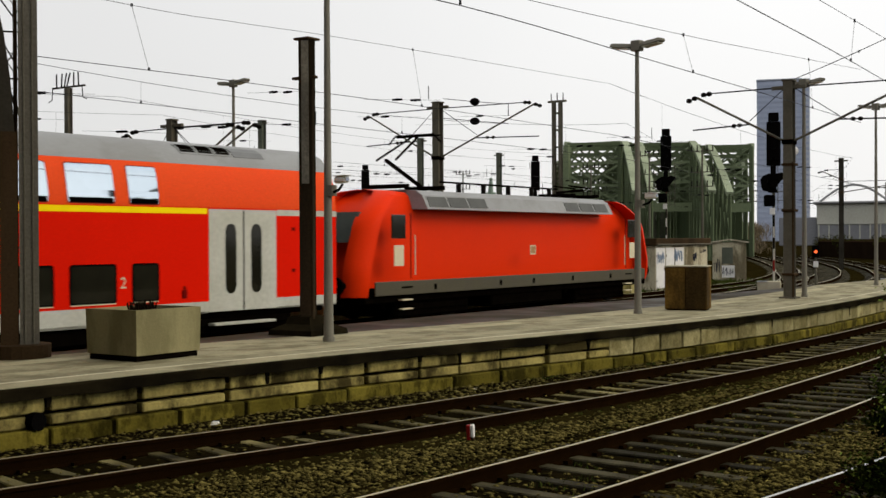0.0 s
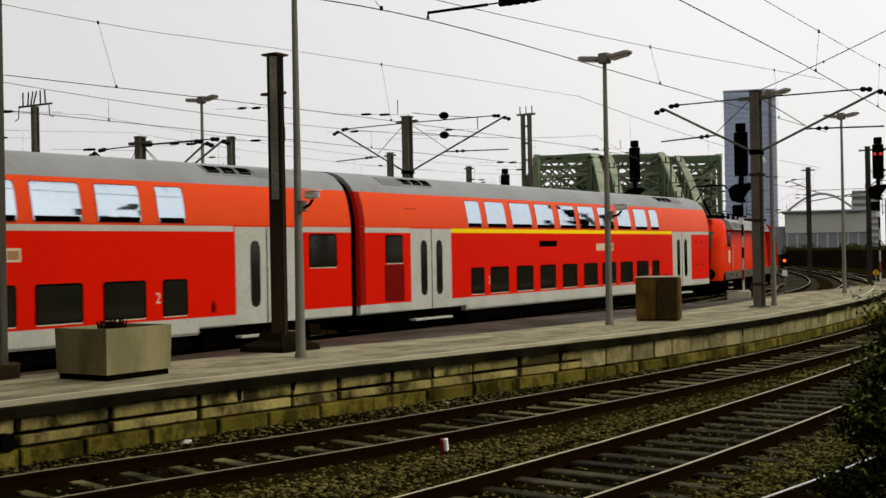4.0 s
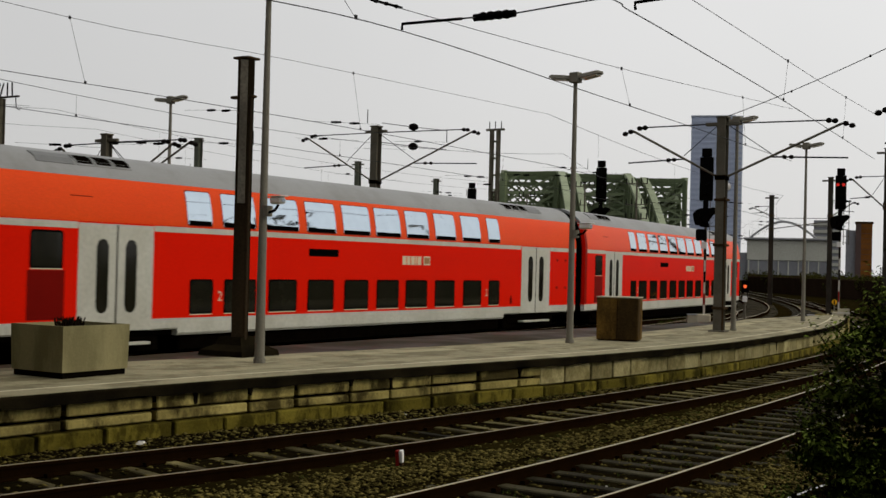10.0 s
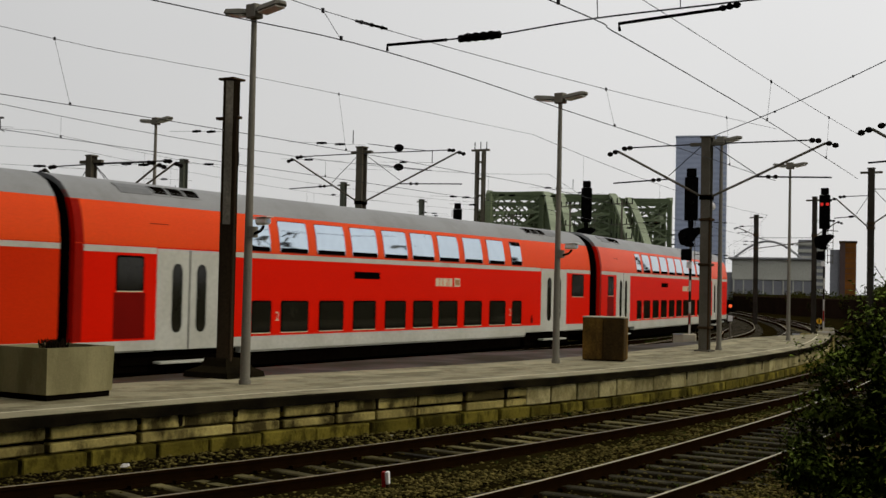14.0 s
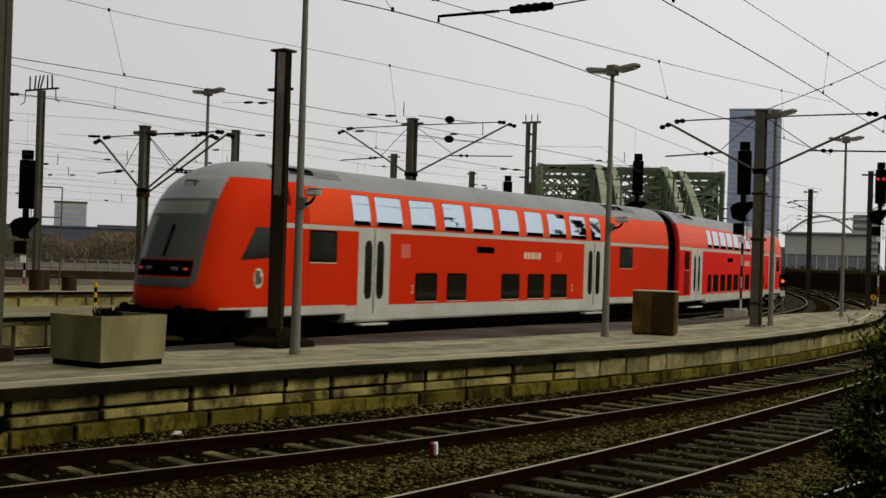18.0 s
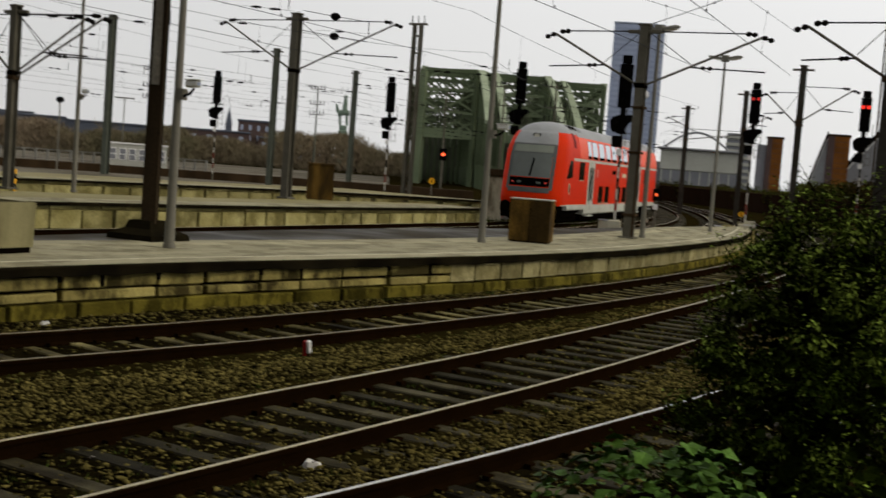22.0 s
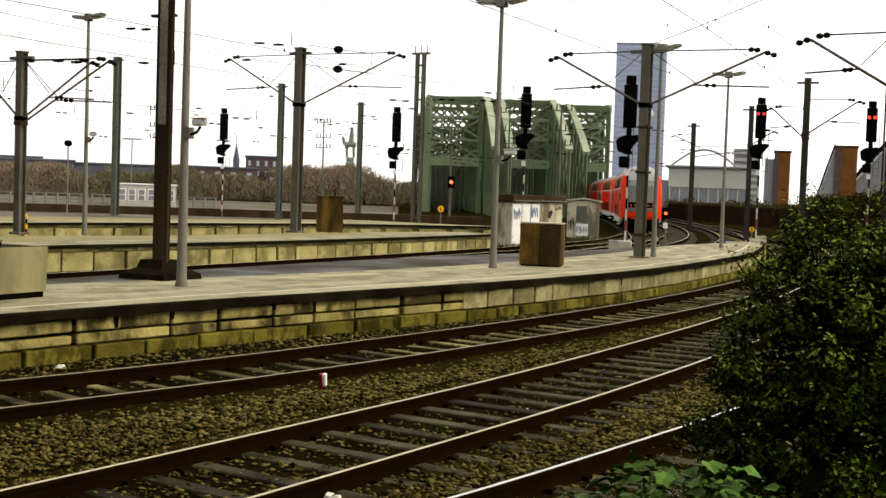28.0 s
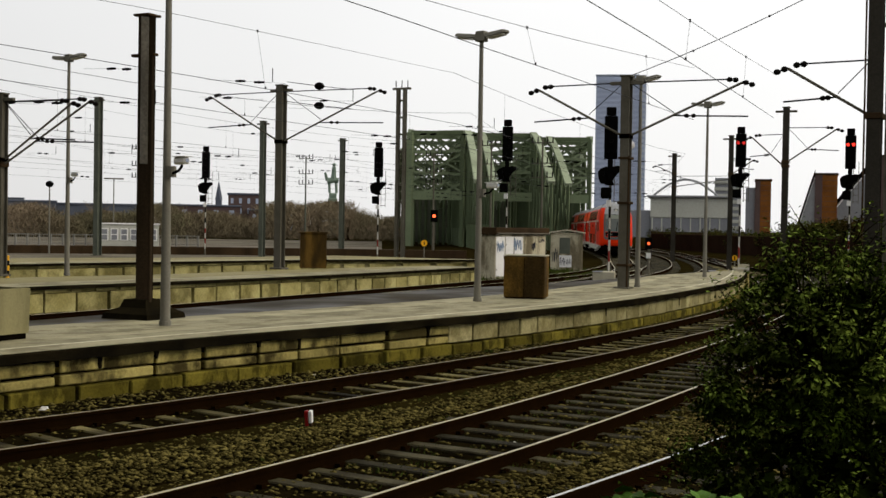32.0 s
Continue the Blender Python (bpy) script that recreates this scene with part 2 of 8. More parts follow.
MAST = mat("grey_steel_mast", (0.112, 0.104, 0.080), 0.75, 0.0, 0.5, 1.6, 30, 0.1, tint=(0.05, 0.043, 0.028), spec=0.03)
RUSTMAST = mat("brown_weathered_mast", (0.048, 0.030, 0.015), 0.8, 0.0, 0.6, 0.9, 25, 0.15, tint=(0.010, 0.0065, 0.0032), spec=0.02, streak=0.25)
POSTM = mat("grey_brown_weathered_post", (0.040, 0.028, 0.016), 0.8, 0.0, 0.8, 0.8, 25, 0.12, tint=(0.010, 0.007, 0.0038), spec=0.02, streak=0.2)
POSTG = mat("worn_grey_post_face", (0.20, 0.185, 0.150), 0.75, 0.0, 0.95, 0.55, 25, 0.12, tint=(0.020, 0.0125, 0.006), spec=0.04, streak=0.35)
STATG = mat("pale_verdigris", (0.17, 0.225, 0.175), 0.8, 0.0, 0.4, 1.5, 25, 0.1, spec=0.02)
GREENM = mat("green_painted_mast", (0.095, 0.104, 0.080), 0.75, 0.0, 0.4, 1.5, 25, 0.1, spec=0.03)
LAMPC = mat("cream_lamp_cover", (0.55, 0.53, 0.44), 0.4, 0, 0.2, 4, 25, 0.0)
BLACKP = mat("black_signal_paint", (0.002, 0.0018, 0.0016), 0.8, 0, 0.3, 4, 25, 0.05, spec=0.02)
WIRE = mat("dark_wire", (0.02, 0.02, 0.022), 0.7, 0.0, 0.2, 5, 25, 0.0)
INSUL = mat("brown_insulator", (0.005, 0.004, 0.003), 0.7, 0, 0.2, 5, 25, 0.0, spec=0.05)
CONC = mat("pale_concrete", (0.42, 0.39, 0.29), 0.8, 0, 0.5, 1.5, 30, 0.15, tint=(0.24, 0.215, 0.14), spec=0.05)
PLANTER = mat("grey_planter_concrete", (0.262, 0.238, 0.122), 0.88, 0, 0.28, 1.6, 40, 0.15, tint=(0.105, 0.092, 0.045), spec=0.03, streak=0.3, grime=(0.35, 1.4, (0.075, 0.065, 0.03)))
BOXB = mat("brown_stained_cabinet", (0.150, 0.086, 0.019), 0.8, 0, 0.95, 1.6, 30, 0.1, tint=(0.030, 0.018, 0.005), streak=0.3, spec=0.03, grime=(0.7, 1.8, (0.028, 0.018, 0.007)))
# bridge green in a shaded and a lit tone; light is in the colour
BRIDGE = mat("shaded_green_bridge_paint", (0.092, 0.117, 0.066), 0.75, 0.0, 0.4, 0.3, 6, 0.1, tint=(0.05, 0.066, 0.028), spec=0.03)
BRIDGE2 = mat("lit_green_bridge_paint", (0.165, 0.203, 0.118), 0.75, 0.0, 0.35, 0.3, 6, 0.1, spec=0.03)
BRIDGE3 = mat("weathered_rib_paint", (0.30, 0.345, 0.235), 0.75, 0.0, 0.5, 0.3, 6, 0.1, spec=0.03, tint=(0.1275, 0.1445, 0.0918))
# dull dark tone for the shade inside the bridges
DARKV = mat("bridge_inner_shade", (0.085, 0.092, 0.065), 0.9, 0, 0.4, 0.5, 6, 0.1, spec=0.02)
# tower colours lightened and brought close together to paint distance haze
TOWERG = mat("hazy_blue_grey_facade", (0.324, 0.3726, 0.486), 0.4, 0, 0.2, 0.05, 0.4, 0.0, tint=(0.275, 0.308, 0.418))
TOWERW = mat("hazy_tower_glass", (0.30, 0.345, 0.455), 0.4, 0, 0.15, 0.05, 0.4, 0.0)
TOWERD = mat("hazy_facade_band", (0.38, 0.42, 0.5), 0.5, 0, 0.2, 0.1, 1, 0.0)
BRICK = mat("orange_brown_brick", (0.20, 0.077, 0.017), 0.88, 0, 0.8, 0.35, 8, 0.2, tint=(0.09, 0.036, 0.0095), spec=0.02)
REDBRICK = mat("dull_red_brick", (0.090, 0.062, 0.056), 0.88, 0, 0.3, 0.3, 4, 0.1, spec=0.02)
HALL = mat("pale_hall_wall", (0.40, 0.40, 0.345), 0.7, 0, 0.3, 0.1, 2, 0.0)
HALLD = mat("grey_hall_wall", (0.20, 0.205, 0.22), 0.6, 0, 0.3, 0.1, 2, 0.0)
GREYC = mat("grey_far_concrete", (0.24, 0.245, 0.25), 0.7, 0, 0.3, 0.2, 3, 0.05)
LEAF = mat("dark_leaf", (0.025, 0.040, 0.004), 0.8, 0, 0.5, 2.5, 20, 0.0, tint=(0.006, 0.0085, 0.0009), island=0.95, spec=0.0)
# pale young leaves, which also stand for the bush's lit parts
LEAF2 = mat("young_lit_leaf", (0.155, 0.215, 0.031), 0.7, 0, 0.4, 3, 20, 0.0, tint=(0.04, 0.055, 0.008), island=0.8, spec=0.02)
IVY = mat("ivy_leaf", (0.066, 0.135, 0.019), 0.55, 0, 0.4, 5, 30, 0.05, tint=(0.02, 0.045, 0.006), per_object=0.7, spec=0.05)
TWIG = mat("brown_twig", (0.012, 0.008, 0.0045), 0.9, 0, 0.3, 5, 30, 0.2, spec=0.0)
WEED = mat("green_weed", (0.040, 0.060, 0.010), 0.8, 0, 0.4, 2, 20, 0.0, tint=(0.05, 0.045, 0.012), island=0.6, spec=0.02)
HEDGE = mat("dull_hedge", (0.040, 0.050, 0.010), 0.9, 0, 0.9, 0.12, 3, 0.5, tint=(0.030, 0.0175, 0.005), island=0.6, spec=0.0)
BANKW = mat("dark_retaining_wall", (0.020, 0.0125, 0.0075), 0.95, 0, 0.5, 0.5, 4, 0.3, spec=0.0)
BARE = mat("bare_brown_trees", (0.175, 0.132, 0.088), 0.9, 0, 0.9, 0.045, 1.0, 0.0, tint=(0.085, 0.082, 0.042), island=0.12, spec=0.0)
FENCE = mat("grey_fence", (0.19, 0.185, 0.165), 0.75, 0.0, 0.35, 1, 10, 0.0, spec=0.03)
BAND = mat("off_white_band", (0.50, 0.48, 0.42), 0.7, 0, 0.3, 2, 20, 0.0)
WHITE = mat("white_paint", (0.72, 0.71, 0.68), 0.6, 0, 0.2, 2, 20, 0.0)
SIGNRED = mat("signal_red_paint", (0.21, 0.01, 0.0075), 0.6, 0, 0.2, 4, 20, 0.0)
SIGNY = mat("yellow_sign", (0.85, 0.42, 0.005), 0.5, 0, 0.1, 4, 20, 0.0)
CAMW = mat("white_camera_case", (0.84, 0.84, 0.80), 0.4, 0, 0.2, 4, 20, 0.0)
PAPER = mat("pale_litter", (0.62, 0.60, 0.54), 0.8, 0, 0.3, 6, 20, 0.1)
REDLAMP = glow("red_signal_light", (1.0, 0.03, 0.015), 1.5)
REDDIM = glow("dim_red_signal_light", (0.8, 0.02, 0.012), 0.35)
TAIL = glow("tail_light", (0.7, 0.04, 0.025), 0.12)
DWARF = glow("orange_red_signal_light", (1.0, 0.13, 0.03), 1.1)
HUTW = mat("stained_hut_concrete", (0.46, 0.42, 0.30), 0.85, 0, 0.6, 0.9, 12, 0.2, tint=(0.16, 0.125, 0.06), spec=0.03, streak=0.4, grime=(0.7, 0.9, (0.07, 0.055, 0.03)))
DARKMAST = mat("dark_grey_mast", (0.040, 0.036, 0.028), 0.8, 0, 0.5, 1.2, 20, 0.1, tint=(0.016, 0.013, 0.009), spec=0.02)
SCRAWL = mat("dark_graffiti_paint", (0.02, 0.022, 0.035), 0.6, 0, 0.3, 2, 20, 0.0)
SCRAWL2 = mat("pale_blue_graffiti_paint", (0.25, 0.32, 0.42), 0.6, 0, 0.3, 2, 20, 0.0)
REDORANGE = glow("red_orange_signal_light", (1.0, 0.10, 0.03), 2.5)
WIN = mat("dark_window_glass", (0.013, 0.0125, 0.0075), 0.08, 0, 0.5, 0.8, 3, 0.0, spec=0.22)
WINUP = mat("mirror_coated_window_glass", (0.46, 0.54, 0.61), 0.04, 1.0, 0.08, 0.5, 3, 0.0)
WINFAR = mat("far_window_glass", (0.29, 0.335, 0.43), 0.4, 0, 0.2, 0.5, 3, 0.0)
SHIELD = mat("windscreen_glass", (0.095, 0.105, 0.092), 0.1, 0, 0.2, 0.5, 3, 0.0, spec=0.3)


# ---- mesh helpers ----
class Geo:
    def __init__(self):
        self.v, self.f = [], []

    def add(self, vs, fs):
        o = len(self.v)
        self.v += [tuple(p) for p in vs]
        self.f += [tuple(i + o for i in f) for f in fs]
        return self

    def box(self, x0, y0, z0, x1, y1, z1):
        vs = [(x, y, z) for z in (z0, z1) for y in (y0, y1) for x in (x0, x1)]
        return self.add(vs, [(0, 2, 3, 1), (4, 5, 7, 6), (0, 1, 5, 4), (2, 6, 7, 3), (0, 4, 6, 2), (1, 3, 7, 5)])

    def cbox(self, x0, y0, z0, x1, y1, z1, c=0.02):
        """A box with chamfered edges."""
        lo, hi = (x0, y0, z0), (x1, y1, z1)
        key, vs = {}, []
        for sx in (0, 1):
            for sy in (0, 1):
                for sz in (0, 1):
                    s = (sx, sy, sz)
                    for a in range(3):
                        p = [hi[k] if s[k] else lo[k] for k in range(3)]
                        for k in range(3):
                            if k != a:
                                p[k] += -c if s[k] else c
                        key[(s, a)] = len(vs)
                        vs.append(p)
        fs = []
        for a in range(3):
            b, d = [(1, 2), (2, 0), (0, 1)][a]
            for side in (0, 1):
                loop = []
                for q in ((0, 0), (1, 0), (1, 1), (0, 1)):
                    s = [0, 0, 0]
                    s[a], s[b], s[d] = side, q[0], q[1]
                    loop.append(key[(tuple(s), a)])
                fs.append(tuple(loop if side else loop[::-1]))
        for a in range(3):
            b, d = [(1, 2), (2, 0), (0, 1)][a]
            for sb in (0, 1):
                for sd in (0, 1):
                    s0, s1 = [0, 0, 0], [0, 0, 0]
                    s0[b] = s1[b] = sb
                    s0[d] = s1[d] = sd
                    s1[a] = 1
                    s0, s1 = tuple(s0), tuple(s1)
                    fs.append((key[(s0, b)], key[(s1, b)], key[(s1, d)], key[(s0, d)]))
        for s in {k[0] for k in key}:
            fs.append((key[(s, 0)], key[(s, 1)], key[(s, 2)]))
        return self.add(vs, fs)

    def tube(self, pts, r, n=8, r1=None, cap=True):
        """A round bar along points; its radius goes from r to r1."""
        pts = [Vector(p) for p in pts]
        vs, fs, k = [], [], len(pts)
        side = None
        for i, p in enumerate(pts):
            d = (pts[min(i + 1, k - 1)] - pts[max(i - 1, 0)]).normalized()
            if side is None:
                side = d.orthogonal().normalized()
            side = (side - d * side.dot(d)).normalized()
            up = d.cross(side)
            rr = r if r1 is None else r + (r1 - r) * i / (k - 1)
            for j in range(n):
                a = 2 * math.pi * j / n
                vs.append(p + (side * math.cos(a) + up * math.sin(a)) * rr)
        for i in range(k - 1):
            for j in range(n):
                a, b = i * n + j, i * n + (j + 1) % n
                fs.append((a, b, b + n, a + n))
        if cap:
            fs += [tuple(range(n))[::-1], tuple(range((k - 1) * n, k * n))]
        return self.add(vs, fs)

    def bar(self, p, q, w, h=None):
        """A square bar from p to q."""
        p, q, h = Vector(p), Vector(q), h or w
        d = (q - p).normalized()
        ref = Vector((0, 0, 1)) if abs(d.z) < 0.9 else Vector((0, 1, 0))
        s = d.cross(ref).normalized() * w / 2
        u = s.normalized().cross(d) * h / 2
        vs = [c + a * s + b * u for c in (p, q) for a, b in ((-1, -1), (1, -1), (1, 1), (-1, 1))]
        return self.add(vs, [(3, 2, 1, 0), (4, 5, 6, 7), (0, 1, 5, 4), (1, 2, 6, 5), (2, 3, 7, 6), (3, 0, 4, 7)])

    def loft(self, rings, closed=True, caps=True):
        n, k = len(rings[0]), len(rings)
        vs = [p for r in rings for p in r]
        fs = []
        for i in range(k - 1):
            for j in range(n if closed else n - 1):
                a, b = i * n + j, i * n + (j + 1) % n
                fs.append((a, b, b + n, a + n))
        if caps and closed:
            fs += [tuple(range(n))[::-1], tuple(range((k - 1) * n, k * n))]
        return self.add(vs, fs)

    def prism(self, outline, y0, y1):
        """An outline in x, z drawn out along y."""
        return self.loft([[(x, y0, z) for x, z in outline], [(x, y1, z) for x, z in outline]])

    def ball(self, c, r, n=8, k=5, sz=1.0):
        rings = []
        for i in range(k + 1):
            a = -math.pi / 2 + math.pi * (0.04 + 0.92 * i / k)
            rings.append([(c[0] + r * math.cos(a) * math.cos(2 * math.pi * j / n), c[1] + r * math.cos(a) * math.sin(2 * math.pi * j / n), c[2] + r * sz * math.sin(a)) for j in range(n)])
        return self.loft(rings)

    def mesh(self, name, material=None, smooth=False):
        me = bpy.data.meshes.new(name)
        me.from_pydata(self.v, [], self.f)
        if material:
            me.materials.append(material)
        if smooth:
            me.shade_smooth()
        me.update()
        return me


def fix(me):
    bm = bmesh.new()
    bm.from_mesh(me)
    bmesh.ops.recalc_face_normals(bm, faces=bm.faces)
    bm.to_mesh(me)
    bm.free()
    return me


def part(name, geo, material, parent=None, label="", smooth=False):
    """One mesh object under a thing or a part."""
    me = geo if isinstance(geo, bpy.types.Mesh) else geo.mesh(name, material, smooth)
    if not isinstance(geo, bpy.types.Mesh) and len(me.polygons) < 5000:
        fix(me)
        if smooth:
            me.set_sharp_from_angle(angle=radians(42))
    ob = new(name, me)
    ob.parent = parent
    if label:
        ob["label"] = label
    return ob


def thing(name, label, category, m=None, group=""):
    ob = tagged(new(name), label, category, group)
    ob.empty_display_size = 0.2
    if m is not None:
        ob.matrix_basis = m
    return ob


def piece(name, me, parent, m):
    """One more object on a shared mesh."""
    ob = new(name, me)
    ob.parent = parent
    ob.matrix_basis = m
    return ob


def curve_at(points, y):
    """x of a line given as (y, x) points, smoothly between them."""
    ys, xs = [p[0] for p in points], [p[1] for p in points]
    if y <= ys[0]:
        return xs[0] + (y - ys[0]) * (xs[1] - xs[0]) / (ys[1] - ys[0])
    if y >= ys[-1]:
        return xs[-1] + (y - ys[-1]) * (xs[-1] - xs[-2]) / (ys[-1] - ys[-2])
    i = max(k for k in range(len(ys) - 1) if ys[k] <= y)

    def slope(k):
        if k == 0:
            return (xs[1] - xs[0]) / (ys[1] - ys[0])
        if k == len(ys) - 1:
            return (xs[-1] - xs[-2]) / (ys[-1] - ys[-2])
        return (xs[k + 1] - xs[k - 1]) / (ys[k + 1] - ys[k - 1])

    h = ys[i + 1] - ys[i]
    s = (y - ys[i]) / h
    return (2 * s ** 3 - 3 * s ** 2 + 1) * xs[i] + (s ** 3 - 2 * s ** 2 + s) * h * slope(i) + (-2 * s ** 3 + 3 * s ** 2) * xs[i + 1] + (s ** 3 - s ** 2) * h * slope(i + 1)


def polar(az, r, z=0.0):
    a = radians(az)
    return (r * math.sin(a), r * math.cos(a), z)


# ---- the plan: lines along y, as (y, x) ----
TRAIN_LINE = [(-160, -22.4), (-20, -22.3), (0, -21.8), (10, -21.5), (20, -21.24), (28, -21.15), (40, -21.14), (50, -21.4), (59.8, -22.1), (67.5, -23.6), (79, -26.8), (87.5, -29.8), (96, -33.1), (110, -38.8), (125, -45.2), (150, -56), (200, -77), (300, -118)]
EMPTY_LINE = [(-40, -17.6), (20, -17.7), (46, -18.1), (56, -19.0), (66, -20.7), (76, -23.2), (90, -27.6), (105, -33.2), (130, -43.6), (170, -60.5)]
T1_LINE = [(-30, -12.7), (-12, -12.15), (2, -11.25), (8, -10.25), (12, -9.35), (16, -8.75), (21, -8.2), (27, -7.9), (33, -7.95), (38, -8.25), (45, -9.3), (54, -11.2), (65, -14.3), (80, -19.4), (100, -27.0), (140, -43)]
T2_LINE = [(-30, -9.6), (0, -6.7), (6, -6.15), (9, -5.9), (13, -5.62), (18, -5.48), (24, -5.5), (32, -5.9), (42, -6.9), (55, -9.0), (75, -14.0), (100, -22)]
T3_LINE = [(0, -5.1), (6, -3.72), (8, -3.32), (10, -3.0), (13, -2.6), (18, -2.2), (26, -2.0), (40, -2.6), (60, -5.5), (90, -12.5)]
EDGE_LINE = [(-10, -13.6), (4, -12.65), (11.2, -12.0), (14, -11.62), (17.6, -10.93), (22.5, -10.05), (28, -9.52), (34, -9.55), (41, -10.0), (47, -11.0), (53, -12.3)]
BACK_LINE = [(-10, -16.3), (13, -15.7), (19, -15.7), (25, -15.55), (30, -15.1), (34, -14.4), (46, -13.6), (53, -12.95)]
P1, P2 = 0.55, 0.50
P2_EDGE = [(-20, -27.0), (23.7, -24.3), (29.5, -23.5), (36.4, -23.0), (47, -22.9), (52, -22.9)]
P2_BACK = [(-20, -31.4), (26.6, -28.7), (32.3, -27.3), (41, -26.6), (52, -25.0)]
P3_EDGE = [(-20, -41.0), (35.1, -36.95), (44, -35.05), (52.2, -32.6), (59, -28.3)]
P3_BACK = [(-20, -47), (40.8, -42.9), (49, -39), (59.9, -37.4)]

# ---- ground and tracks ----
def ground_sheet():
    g = Geo()
    cuts = [-3000, -600, -150, -60, -30, -12, 0, 12, 30, 60, 150, 600, 3000]
    n = len(cuts)
    g.add([(x - 10, y + 25, -0.24) for y in cuts for x in cuts], [(j * n + i, j * n + i + 1, (j + 1) * n + i + 1, (j + 1) * n + i) for j in range(n - 1) for i in range(n - 1)])
    ob = part("ground", g, GROUND)
    tagged(ob, "dark brown ballast and earth of a railway yard", "ground", kind="structure")


def rail_geo(line, off, ys, top):
    """Head, or web and foot, of one rail."""
    if top:
        prof = [(-0.016, -0.004), (0.016, -0.004), (0.015, 0.0), (-0.015, 0.0)]
    else:
        prof = [(-0.07, -0.172), (0.07, -0.172), (0.07, -0.16), (0.014, -0.135), (0.014, -0.047), (0.036, -0.040), (0.036, -0.010), (0.028, -0.0045), (-0.028, -0.0045), (-0.036, -0.010), (-0.036, -0.040), (-0.014, -0.047), (-0.014, -0.135), (-0.07, -0.16)]
    rings = []
    for y in ys:
        dx = (curve_at(line, y + 0.5) - curve_at(line, y - 0.5))
        c = 1 / math.sqrt(1 + dx * dx)
        x = curve_at(line, y)
        rings.append([(x + (off + a) * c, y - (off + a) * c * dx, b) for a, b in prof])
    return Geo().loft(rings)


SLEEP = {}


def sleeper_mesh(material, key):
    if key not in SLEEP:
        w = {1: 0.085, 2: 0.1}.get(key, 0.13)
        SLEEP[key] = fix(Geo().cbox(-1.3, -w, -0.15, 1.3, w, 0.0, 0.015).mesh("sleeper", material))
    return SLEEP[key]


def track(label, line, y0, y1, pitch, material, key, ztop=-0.165, far_from=1e9, head=None):
    t = thing("railway_track", label, "railway track", group="tracks")
    ys = [y0 + (y1 - y0) * i / 90 for i in range(91)]
    for off in (-0.7535, 0.7535):
        r = part("rail", rail_geo(line, off, ys, False), RAILSIDE, t, "rusty rail with a polished head")
        part("rail_head", rail_geo(line, off, ys, True), head or RAILTOP, r, "polished steel running surface")
    rng = random.Random(key)
    y, far = y0 + 0.2, Geo()
    me = sleeper_mesh(material, key)
    while y < y1:
        dx = curve_at(line, y + 0.5) - curve_at(line, y - 0.5)
        m = pose(curve_at(line, y) + rng.uniform(-0.03, 0.03), y, ztop + rng.uniform(-0.012, 0.01), 0, 0, math.degrees(math.atan(-dx)) + rng.uniform(-1.2, 1.2))
        if y < far_from:
            piece("sleeper", me, t, m)
        else:
            far.add([m @ v.co for v in me.vertices], [tuple(p.vertices) for p in me.polygons])
        y += pitch
    if far.v:
        part("sleepers_beyond", far, material, t)["kind"] = "stuff"
    return t


def clips(line, y0, y1, pitch, parent):
    g = Geo()
    y = y0 + 0.2
    while y < y1:
        for off in (-0.7535, 0.7535):
            for s in (-1, 1):
                x = curve_at(line, y) + off + s * 0.095
                g.box(x - 0.03, y - 0.05, -0.165, x + 0.03, y + 0.05, -0.125)
        y += pitch
    part("fastening", g, RAILSIDE, parent)["kind"] = "stuff"


